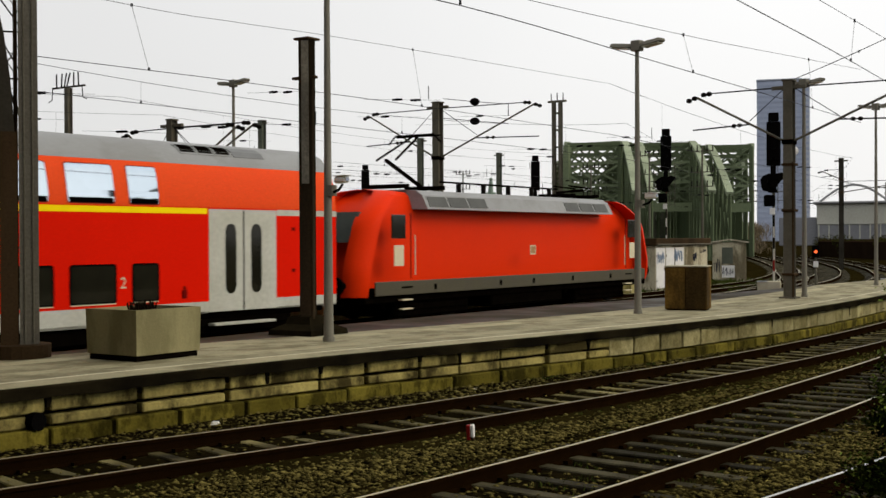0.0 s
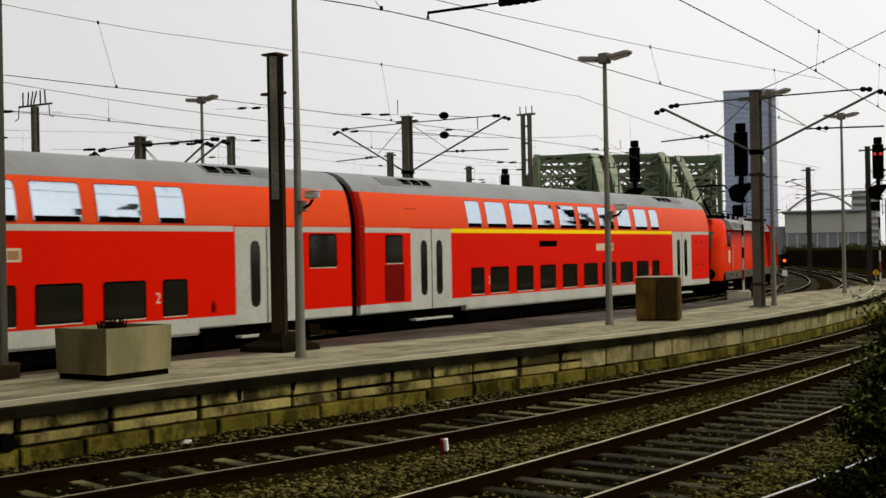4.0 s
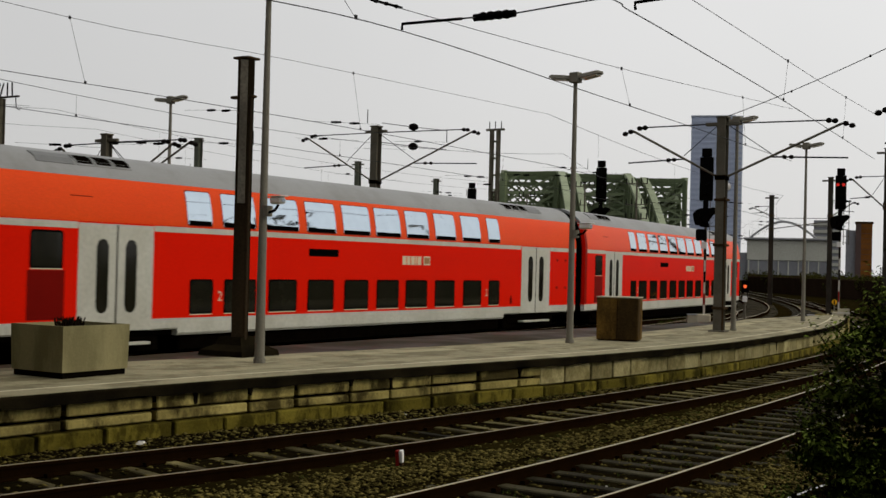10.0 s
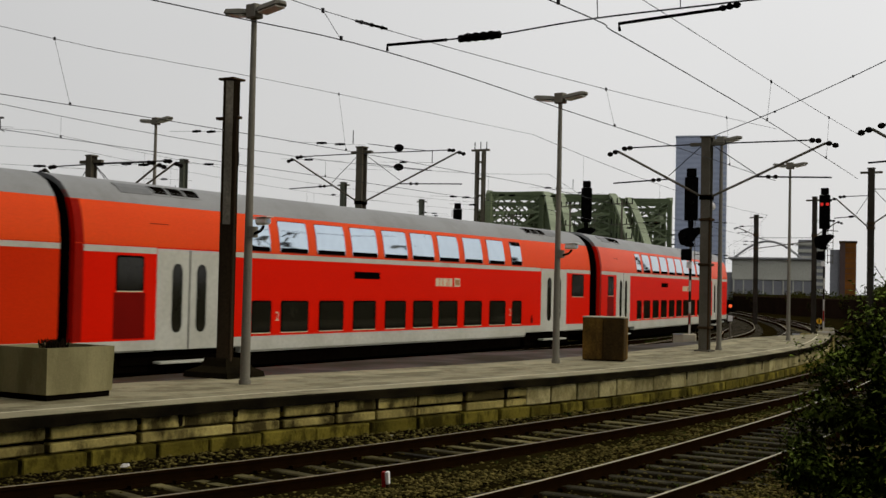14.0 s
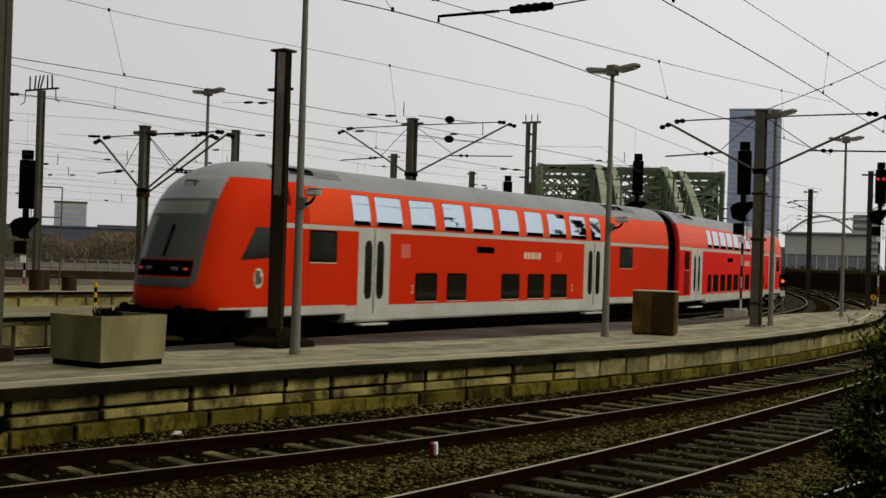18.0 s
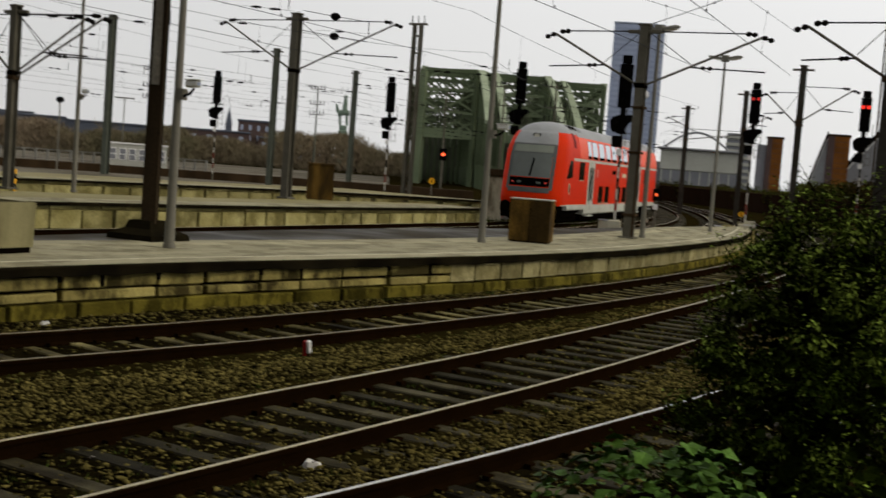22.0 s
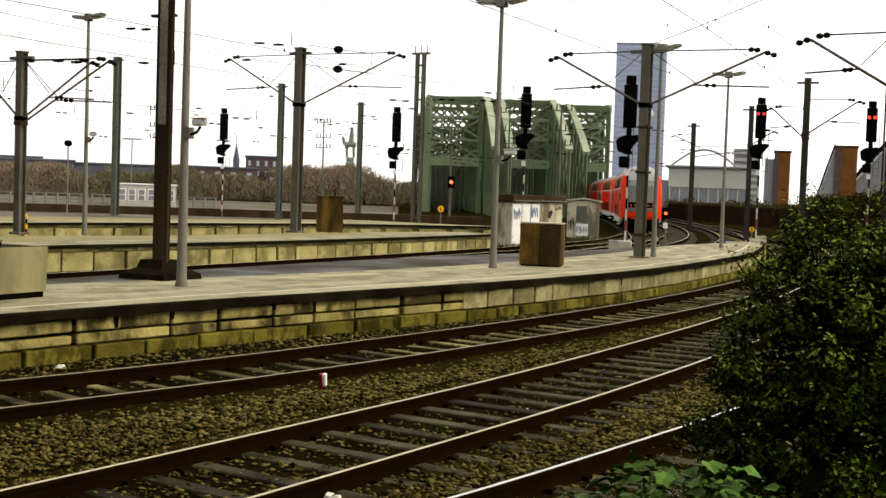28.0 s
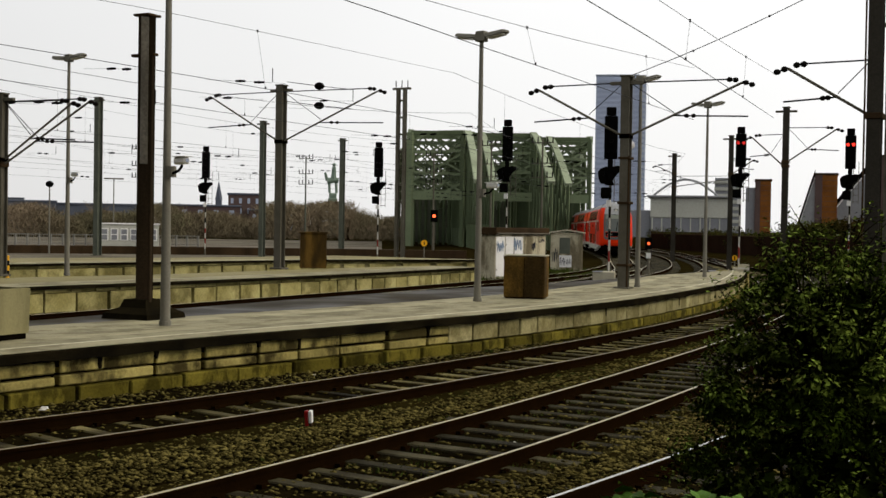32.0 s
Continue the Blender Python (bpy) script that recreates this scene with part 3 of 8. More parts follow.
def ballast_stones():
    """Loose stones between and beside the near tracks."""
    rng = np.random.default_rng(3)
    spots = []
    n = 190000
    ys = 3.5 + 34 * rng.random(n) ** 1.45
    xs = np.empty(n)
    left = np.array([curve_at(EDGE_LINE, y) for y in np.linspace(3, 38, 120)])
    right = np.array([curve_at(T3_LINE, y) + 0.9 for y in np.linspace(3, 38, 120)])
    l_ = np.interp(ys, np.linspace(3, 38, 120), left) + 0.06
    r_ = np.interp(ys, np.linspace(3, 38, 120), right)
    xs = l_ + (r_ - l_) * rng.random(n)
    z = np.full(n, -0.225) + rng.random(n) * 0.03
    lines = [np.interp(ys, np.linspace(3, 38, 120), [curve_at(t, y) for y in np.linspace(3, 38, 120)]) for t in (T1_LINE, T2_LINE, T3_LINE)]
    d = np.min([np.abs(xs - k) for k in lines], axis=0)
    mid = (xs > lines[0] + 1.5) & (xs < lines[1] - 1.4)
    z = np.where(d < 0.75, -0.17, np.where(mid, -0.128, -0.16)) + rng.random(n) * 0.02
    by_wall = (xs < lines[0] - 0.8) & (rng.random(n) < 0.72)
    keep = ~by_wall & (np.min([np.abs(np.abs(xs - k) - 0.7535) for k in lines], axis=0) > 0.09) & ((d > 1.05 + 0.2 * rng.random(n)) | (rng.random(n) < np.where(d > 0.8, 0.3, np.where(np.abs(xs - lines[0]) < 0.75, 0.05, np.where(ys < 11, 0.2, 0.09)))))
    xs, ys, z = xs[keep], ys[keep], z[keep]
    n = len(xs)
    s = 0.012 + 0.023 * rng.random(n) ** 1.7
    base = np.array([(1, 0, 0), (0, 1, 0), (-1, 0, 0), (0, -1, 0), (0.2, 0.1, 0.8), (-0.1, 0, -0.6)])
    tri = np.array([(0, 1, 4), (1, 2, 4), (2, 3, 4), (3, 0, 4), (1, 0, 5), (2, 1, 5), (3, 2, 5), (0, 3, 5)])
    a = rng.random(n) * 6.283
    ca, sa = np.cos(a), np.sin(a)
    v = base[None] * (1 + 1.0 * (rng.random((n, 6, 3)) - 0.5)) * s[:, None, None] * np.stack([1 + 0.9 * rng.random(n), np.ones(n), 0.55 + 0.3 * rng.random(n)], 1)[:, None, :]
    x = v[..., 0] * ca[:, None] - v[..., 1] * sa[:, None] + xs[:, None]
    y = v[..., 0] * sa[:, None] + v[..., 1] * ca[:, None] + ys[:, None]
    co = np.stack([x, y, v[..., 2] + z[:, None] + s[:, None] * 0.3], -1).reshape(-1, 3)
    f = (tri[None] + (np.arange(n) * 6)[:, None, None]).reshape(-1, 3)
    me = bpy.data.meshes.new("ballast_stones")
    me.vertices.add(len(co))
    me.vertices.foreach_set("co", co.ravel())
    me.loops.add(f.size)
    me.loops.foreach_set("vertex_index", f.ravel())
    me.polygons.add(len(f))
    me.polygons.foreach_set("loop_start", np.arange(len(f)) * 3)
    me.materials.append(STONE)
    me.update()
    me.validate()
    ob = new("ballast_stones", me)
    tagged(ob, "loose brown and grey ballast stones round the near tracks", "ballast", kind="stuff")


def bed(name, left, right, z, y0, y1, label, cols=8, rough=0.025, material=None):
    """A strip of ballast between two lines, its surface uneven."""
    ys = np.arange(y0, y1, 0.22 if y1 < 45 else 0.6)
    g = Geo()
    rows = []
    for y in ys:
        a, b = left(y), right(y)
        rows.append([(a + (b - a) * i / cols, y, z + (0 if i in (0, cols) else rough * noise.noise(Vector(((a + (b - a) * i / cols) * 2.2, y * 2.2, z))) + 0.4 * rough * noise.noise(Vector((i * 3.1, y * 7.0, 1.0))))) for i in range(cols + 1)])
    n = cols + 1
    g.add([p for r in rows for p in r], [(i * n + j, i * n + j + 1, (i + 1) * n + j + 1, (i + 1) * n + j) for i in range(len(ys) - 1) for j in range(cols)])
    ob = new(name, g.mesh(name, material or GROUND))
    tagged(ob, label, "ballast", kind="structure")


# ---- platforms ----
def slab_top(name, label, edge, back, z, y0, y1, material, thick=0.1):
    ys = np.linspace(y0, y1, 60)
    g = Geo()
    rings = [[(curve_at(edge, y), y, z), (curve_at(back, y), y, z), (curve_at(back, y), y, -0.24), (curve_at(edge, y) - 0.12, y, -0.24), (curve_at(edge, y) - 0.12, y, z - thick), (curve_at(edge, y), y, z - thick)] for y in ys]
    g.loft(rings)
    ob = part(name, g, material)
    return tagged(ob, label, "platform", kind="structure")


def wall_blocks(parent, edge, y0, y1, step, z0, z1, set_back, proud, material, seed, far_from, drips=0.0, gap=0.016):
    """Concrete blocks of one course, each on its own; those far off joined."""
    streaks = Geo()
    rng, drip = random.Random(seed), random.Random(seed + 90)
    y, far, made = y0, Geo(), {}
    while y < y1:
        w = step * rng.uniform(0.8, 1.2)
        ym = y + w / 2
        dx = curve_at(edge, ym + 0.4) - curve_at(edge, ym - 0.4)
        m = pose(curve_at(edge, ym) - set_back + rng.uniform(-0.012, 0.012), ym, z0, 0, 0, math.degrees(math.atan2(-dx, 0.8)))
        kind = rng.randrange(4)
        key = (round(w, 1), kind)
        if key not in made:
            t = [0.008 * math.sin(kind * 2.1 + i) for i in range(4)]
            made[key] = fix(Geo().cbox(-0.2, -round(w, 1) / 2 + gap, 0.008 + t[0], proud + t[1], round(w, 1) / 2 - gap, z1 - z0 - 0.008 + t[2], 0.018).mesh("block", material))
        if y < far_from:
            piece("block", made[key], parent, m)
        else:
            far.add([m @ v.co for v in made[key].vertices], [tuple(p.vertices) for p in made[key].polygons])
        # a dark run of dirt over the joint, wide above and narrow below
        if drip.random() < drips:
            xe, h = curve_at(edge, y) - set_back + proud + 0.012, (z1 - z0) * drip.uniform(0.45, 1.0)
            a, c = drip.uniform(0.02, 0.09), drip.uniform(0.012, 0.03)
            n = 5
            left = [(xe, y - c - (a - c) * (1 - i / n) ** 2 + drip.uniform(-0.008, 0.008), z1 - h * i / n) for i in range(n + 1)]
            right = [(xe, y + c + (a - c) * (1 - i / n) ** 2 + drip.uniform(-0.008, 0.008), z1 - h * i / n) for i in range(n + 1)]
            streaks.loft([[p, q, (q[0] - 0.03, q[1], q[2]), (p[0] - 0.03, p[1], p[2])] for p, q in zip(left, right)])
        y += w
    if streaks.v:
        part("grime_run", streaks, EDGE, parent)["kind"] = "stuff"
    if far.v:
        part("blocks_beyond", far, material, parent)["kind"] = "stuff"


def platform_one():
    y0, y1 = -25.0, 53.0
    core = slab_top("platform_front", "station platform of pale worn slabs, its edge black with grime and painted shadow", [(y, x - 0.10) for y, x in EDGE_LINE], BACK_LINE, P1 - 0.045, y0, y1, JOINT, 0.2)
    ys = np.linspace(y0, y1, 190)
    inner = [(y, x - 3.35) for y, x in EDGE_LINE]

    def lim(l, y):
        return max(curve_at(l, y), curve_at(BACK_LINE, y) + 0.02)

    # the dark coping and its top; its black face also paints the shadow under the edge
    g = Geo()
    g.loft([[(curve_at(EDGE_LINE, y) + 0.06, y, P1), (curve_at(EDGE_LINE, y) + 0.07, y, P1 - 0.02), (curve_at(EDGE_LINE, y) + 0.055 + 0.012 * math.sin(3.1 * y), y, P1 - 0.145 + 0.018 * math.sin(2.3 * y) * math.sin(0.7 * y) + 0.014 * math.sin(6.1 * y)), (curve_at(EDGE_LINE, y) - 0.3, y, P1 - 0.155), (curve_at(EDGE_LINE, y) - 0.3, y, P1)] for y in ys])
    part("coping", g, EDGE, core, "coping darkened by grime and painted shadow")
    for i in range(6):
        # rows of paving with dark joints between them, side by side
        o0, o1 = 3.35 - 2.75 * i / 6, 3.35 - 2.75 * (i + 1) / 6 + (0.014 if i < 5 else 0.0)
        far, near = [(y, x - o0) for y, x in EDGE_LINE], [(y, x - o1) for y, x in EDGE_LINE]
        rows = [y for y in ys if curve_at(near, y) > curve_at(BACK_LINE, y) + 0.05]
        lift = 0.004 + 0.0012 * (i % 2)
        g = Geo().loft([[(lim(far, y), y, P1 + lift), (curve_at(near, y), y, P1 + lift), (curve_at(near, y), y, P1 - 0.05), (lim(far, y), y, P1 - 0.05)] for y in rows])
        part("slab_strip", g, PAVE, core, "pale strip of concrete paving")
    g = Geo()
    g.loft([[(curve_at(EDGE_LINE, y) - 0.60, y, P1 + 0.006), (curve_at(EDGE_LINE, y) - 0.53, y, P1 + 0.006), (curve_at(EDGE_LINE, y) - 0.53, y, P1 - 0.05), (curve_at(EDGE_LINE, y) - 0.60, y, P1 - 0.05)] for y in ys])
    part("safety_line", g, LINE, core, "worn white safety line")
    g = Geo()
    g.loft([[(curve_at(EDGE_LINE, y) - 0.53, y, P1 + 0.005), (curve_at(EDGE_LINE, y) - 0.02, y, P1 + 0.005), (curve_at(EDGE_LINE, y) - 0.02, y, P1 - 0.03), (curve_at(EDGE_LINE, y) - 0.53, y, P1 - 0.03)] for y in ys])
    part("edge_strip", g, PAVE, core)
    g = Geo()
    g.loft([[(curve_at(BACK_LINE, y), y, P1 + 0.002), (lim(inner, y), y, P1 + 0.002), (lim(inner, y), y, P1 - 0.05), (curve_at(BACK_LINE, y), y, P1 - 0.05)] for y in ys])
    part("asphalt_strip", g, ASPH, core, "wet dark asphalt")
    for y0, y1, step, seed in ((3.0, 12.8, 1.22, 5), (12.8, 20.5, 1.08, 7)):
        wall_blocks(core, EDGE_LINE, y0, y1, step, P1 - 0.34, P1 - 0.15, 0.12, 0.06, BLOCK, seed, 44, 0.55, 0.022)
        wall_blocks(core, EDGE_LINE, y0, y1, step, P1 - 0.51, P1 - 0.36, 0.12, 0.055, BLOCK, seed, 44, 0.0, 0.022)
    wall_blocks(core, EDGE_LINE, 20.6, 53.0, 0.78, P1 - 0.51, P1 - 0.15, 0.12, 0.06, BLOCK4, 5, 44, 0.08)
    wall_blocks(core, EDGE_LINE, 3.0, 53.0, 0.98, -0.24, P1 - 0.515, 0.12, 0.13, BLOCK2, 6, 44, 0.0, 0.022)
    g = Geo().cbox(-13.6, 52.9, -0.24, -12.2, 53.15, P1, 0.02)
    part("end_wall", g, BLOCK, core)


def platform_far(name, label, edge, back, y0, y1, seed, step):
    core = slab_top(name, label, [(y, x - 0.10) for y, x in edge], back, P2 - 0.01, y0, y1, ASPHDRY, 0.2)
    ys = np.linspace(y0, y1, 40)
    # black coping that paints the shadow line under the slabs
    g = Geo()
    g.loft([[(curve_at(edge, y) + 0.06, y, P2), (curve_at(edge, y) + 0.06, y, P2 - 0.10), (curve_at(edge, y) - 0.2, y, P2 - 0.10), (curve_at(edge, y) - 0.2, y, P2)] for y in ys])
    part("coping", g, EDGE, core)
    g = Geo()
    g.loft([[(max(curve_at(edge, y) - 1.7, curve_at(back, y) + 0.02), y, P2 + 0.005), (curve_at(edge, y) - 0.05, y, P2 + 0.005), (curve_at(edge, y) - 0.05, y, P2 - 0.03), (max(curve_at(edge, y) - 1.7, curve_at(back, y) + 0.02), y, P2 - 0.03)] for y in ys])
    part("slab_strip", g, PAVE, core)
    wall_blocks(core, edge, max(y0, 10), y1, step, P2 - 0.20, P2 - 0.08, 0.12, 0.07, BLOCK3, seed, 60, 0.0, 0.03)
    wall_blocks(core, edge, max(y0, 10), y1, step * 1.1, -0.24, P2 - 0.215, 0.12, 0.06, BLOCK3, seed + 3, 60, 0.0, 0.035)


ground_sheet()
g = Geo()
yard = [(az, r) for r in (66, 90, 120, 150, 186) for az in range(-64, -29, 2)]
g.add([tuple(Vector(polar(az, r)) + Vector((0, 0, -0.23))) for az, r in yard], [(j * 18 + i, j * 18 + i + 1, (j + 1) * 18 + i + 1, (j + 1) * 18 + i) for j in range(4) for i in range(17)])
tagged(part("yard_gravel", g, FARGROUND), "pale gravel of the far railway yard", "ground", kind="structure")
t1 = track("curving track beside the platform with rusty rails and pale sleepers", T1_LINE, -28, 110, 0.6, SLEEPER_PALE, 1, -0.157, 48, RAILDULL)
t2 = track("near track with polished rails and weathered wooden sleepers", T2_LINE, -28, 80, 0.6, SLEEPER, 2, -0.14, 48)
t3 = track("near track with a polished rail, partly overgrown", T3_LINE, -6, 70, 0.6, SLEEPER, 3, -0.15, 40, RAILBRIGHT)
for ln, tr in ((T1_LINE, t1), (T2_LINE, t2), (T3_LINE, t3)):
    clips(ln, 3, 40, 0.6, tr)
track("track on which the red train runs", TRAIN_LINE, -20, 150, 0.6, SLEEPER, 4, -0.165, 0)
track("empty track between the platforms", EMPTY_LINE, -10, 150, 0.6, SLEEPER, 5, -0.165, 0)
track("crossover track that joins two tracks beyond the platforms", [(46, -18.0), (50, -18.45), (58, -19.9), (66, -22.0), (74, -24.9), (82, -27.85), (86, -29.2)], 48, 84, 0.6, SLEEPER, 6, -0.16, 0)
track("yard track that curves away beyond the platform end", [(50, -15.6), (58, -16.0), (66, -17.2), (76, -19.6), (90, -24.0), (105, -29.6), (130, -40.0), (170, -57.0)], 54, 150, 0.6, SLEEPER, 7, -0.17, 0)
OFF = 0.835


def beside(line, d):
    return lambda y: curve_at(line, y) + d


bed("ballast_bed_wall", beside(EDGE_LINE, -0.05), beside(T1_LINE, -OFF), -0.165, -28, 44, "dirty ballast along the foot of the platform", 8, 0.025, DIRT)
bed("ballast_bed_middle", beside(T1_LINE, OFF), beside(T2_LINE, -OFF), -0.135, -28, 44, "brown ballast between the tracks", 14, 0.02)
bed("ballast_bed_near", beside(T2_LINE, OFF), beside(T3_LINE, -OFF), -0.155, -6, 44, "dark ballast between the near tracks", 10, 0.03)
bed("ballast_bed_outer", beside(T3_LINE, OFF), lambda y: 6.0, -0.165, -28, 44, "dark ballast beside the near track", 16, 0.03)
for i, (ln, z) in enumerate(((T1_LINE, -0.172), (T2_LINE, -0.165), (T3_LINE, -0.165))):
    bed("ballast_bed_inner_%d" % (i + 1), beside(ln, -0.68), beside(ln, 0.68), z, -6 if i == 2 else -28, 44, "dirty ballast between the rails", 6, 0.02, DIRT)
ballast_stones()
platform_one()
platform_far("platform_middle", "second platform of pale slabs with a concrete block wall", P2_EDGE, P2_BACK, -15, 48.3, 11, 0.95)
platform_far("platform_rear", "third platform of pale slabs beyond the tracks", P3_EDGE, P3_BACK, -15, 59.5, 21, 1.3)

# ---- the train: x across (right +), y ahead, z from the rail head ----
BODY = [(1.385, 0.86), (1.39, 1.2), (1.39, 3.02), (1.365, 3.3), (1.29, 3.7), (1.17, 4.0), (1.05, 4.16)]
COVE = [(1.394, 3.02), (1.392, 3.12), (1.369, 3.3), (1.338, 3.48), (1.294, 3.7), (1.24, 3.86), (1.184, 3.985)]
ROOFS = [(1.188, 3.982), (1.122, 4.087), (1.058, 4.16)]
ROOF = [(1.05, 4.16), (0.88, 4.34), (0.62, 4.47), (0.3, 4.55), (0.0, 4.575)]


def side_x(z, prof=BODY):
    for (xa, za), (xb, zb) in zip(prof, prof[1:]):
        if za <= z <= zb:
            return xa + (xb - xa) * (z - za) / (zb - za)
    return prof[0][0] if z < prof[0][1] else prof[-1][0]


def on_side(y0, y1, zs, out, thick, side, prof=BODY, r=0.0):
    """A sheet that follows the flank between two places and heights, with rounded corners where r is set."""
    g = Geo()
    rings = []
    for z in zs:
        cut = 0.0
        if r:
            d = min(z - zs[0], zs[-1] - z)
            cut = r - math.sqrt(max(0.0, r * r - max(0.0, r - d) ** 2)) if d < r else 0.0
        x = side_x(z, prof)
        rings.append([(side * (x + out), y0 + cut, z), (side * (x + out), y1 - cut, z), (side * (x - thick), y1 - cut, z), (side * (x - thick), y0 + cut, z)])
    return g.loft(rings)


def zrange(a, b, n):
    return [a + (b - a) * i / n for i in range(n + 1)]


def pane(coach, y0, y1, z0, z1, side, material, label, name="window", prof=BODY):
    n = 6
    if material is WINUP:
        # flush glazing behind a thin seal
        fr = part(name, on_side(y0, y1, sorted(set([z0, z0 + 0.02, z0 + 0.05, z1 - 0.05, z1 - 0.02, z1] + zrange(z0, z1, n))), 0.006, 0.02, side, COVE, 0.06), SEAL, coach, label)
        part("pane", on_side(y0 + 0.018, y1 - 0.018, sorted(set([z0 + 0.02, z0 + 0.04, z1 - 0.04, z1 - 0.02] + zrange(z0 + 0.02, z1 - 0.02, n))), 0.010, 0.012, side, COVE, 0.05), material, fr)
        return fr
    zs = sorted(set([z0, z0 + 0.02, z0 + 0.05, z1 - 0.05, z1 - 0.02, z1] + zrange(z0, z1, n)))
    fr = part(name, on_side(y0, y1, zs, 0.006, 0.02, side, prof, 0.07), RUBBER, coach, label)
    zi = sorted(set([z0 + 0.045, z0 + 0.07, z1 - 0.07, z1 - 0.045] + zrange(z0 + 0.045, z1 - 0.045, n)))
    if material is WIN and z0 > 0.5:
        part("sill", on_side(y0 + 0.03, y1 - 0.03, [z0 - 0.012, z0 + 0.012], 0.014, 0.01, side, prof), LETTER, fr, "pale lower trim")
    part("pane", on_side(y0 + 0.045, y1 - 0.045, zi, 0.011, 0.012, side, prof, 0.05), material, fr)
    return fr


def bogie(parent, y, flip=1, wheel=0.46, base=1.25):
    b = part("bogie", Geo().cbox(-1.15, y - 1.85, 0.12, 1.15, y + 1.85, 0.66, 0.05).cbox(0.98, y - 1.7, 0.30, 1.2, y + 1.7, 0.5, 0.03).cbox(-1.2, y - 1.7, 0.30, -0.98, y + 1.7, 0.5, 0.03), UNDER, parent, "dark grimy bogie")
    for s in (-1, 1):
        for dy in (-base, base):
            g = Geo().tube([(s * 0.68, y + dy, wheel), (s * 0.82, y + dy, wheel)], wheel, 20)
            g.tube([(s * 0.82, y + dy, wheel), (s * 1.1, y + dy, wheel)], 0.12, 10)
            part("wheel", g, STEEL, b)
    return b


def bars_text(parent, side, y, z, widths, h, gap, material=None, name="lettering"):
    g = Geo()
    for w in widths:
        g.add([(side * 1.398, y, z), (side * 1.398, y + w, z), (side * 1.398, y + w, z + h), (side * 1.398, y, z + h), (side * 1.385, y, z), (side * 1.385, y + w, z), (side * 1.385, y + w, z + h), (side * 1.385, y, z + h)],
              [(0, 1, 2, 3), (7, 6, 5, 4), (0, 4, 5, 1), (2, 6, 7, 3), (1, 5, 6, 2), (0, 3, 7, 4)])
        y += w + gap
    part(name, g, material or LETTER, parent)


def digit_mesh(text, size):
    cu = bpy.data.curves.new("digit", "FONT")
    cu.body, cu.size, cu.extrude = text, size, 0.002
    ob = bpy.data.objects.new("digit", cu)
    scene.collection.objects.link(ob)
    me = bpy.data.meshes.new_from_object(ob.evaluated_get(bpy.context.evaluated_depsgraph_get()))
    bpy.data.objects.remove(ob)
    me.materials.clear()
    me.materials.append(LETTER)
    return me


TWO = digit_mesh("2", 0.34)


def class_two(parent, y, z):
    piece("class_number", TWO, parent, pose(1.398, y, z, 90, 0, 90))


def door(parent, y0, y1, side, z0=0.66, z1=2.985):
    d = part("door", on_side(y0, y1, [z0, 0.86, 1.2, 2.0, z1], 0.008, 0.03, side), WHITEP, parent, "light grey double-leaf door")
    ym = (y0 + y1) / 2
    part("door_gap", on_side(ym - 0.02, ym + 0.02, [z0 + 0.01, 1.2, 2.0, z1 - 0.02], 0.012, 0.01, side), RUBBER, d)
    w = (y1 - y0) / 2
    for c in (y0 + w * 0.62, ym + w * 0.38):
        h = 0.17
        zs = [1.05 + h * (1 - math.cos(a)) * 1.0 for a in (0.25, 0.8, 1.57)] + [1.5, 2.0] + [2.66 - h * (1 - math.cos(a)) for a in (1.57, 0.8, 0.25)]
        rings = []
        for z in zs:
            dz = min(z - 1.05, 2.66 - z)
            half = h * math.sqrt(max(0.02, 1 - (max(0.0, h - dz) / h) ** 2))
            x = side_x(z) + 0.014
            rings.append([(side * x, c - half, z), (side * x, c + half, z), (side * (x - 0.02), c + half, z), (side * (x - 0.02), c - half, z)])
        part("door_window", Geo().loft(rings), WIN, d, "narrow rounded dark window")
    part("step", Geo().cbox(side * 1.36 - 0.12, y0 + 0.1, 0.34, side * 1.36 + 0.12, y1 - 0.1, 0.40, 0.01), WHITEP, d, "folding step")


def skin(y0, y1, prof):
    ring = [(x, z) for x, z in prof]
    full = [(x, z) for x, z in ring] + [(-x, z) for x, z in ring[::-1] if x > 0.001]
    return Geo().loft([[(x, y, z) for x, z in full] for y in (y0, y0 + 0.01, y1 - 0.01, y1)])


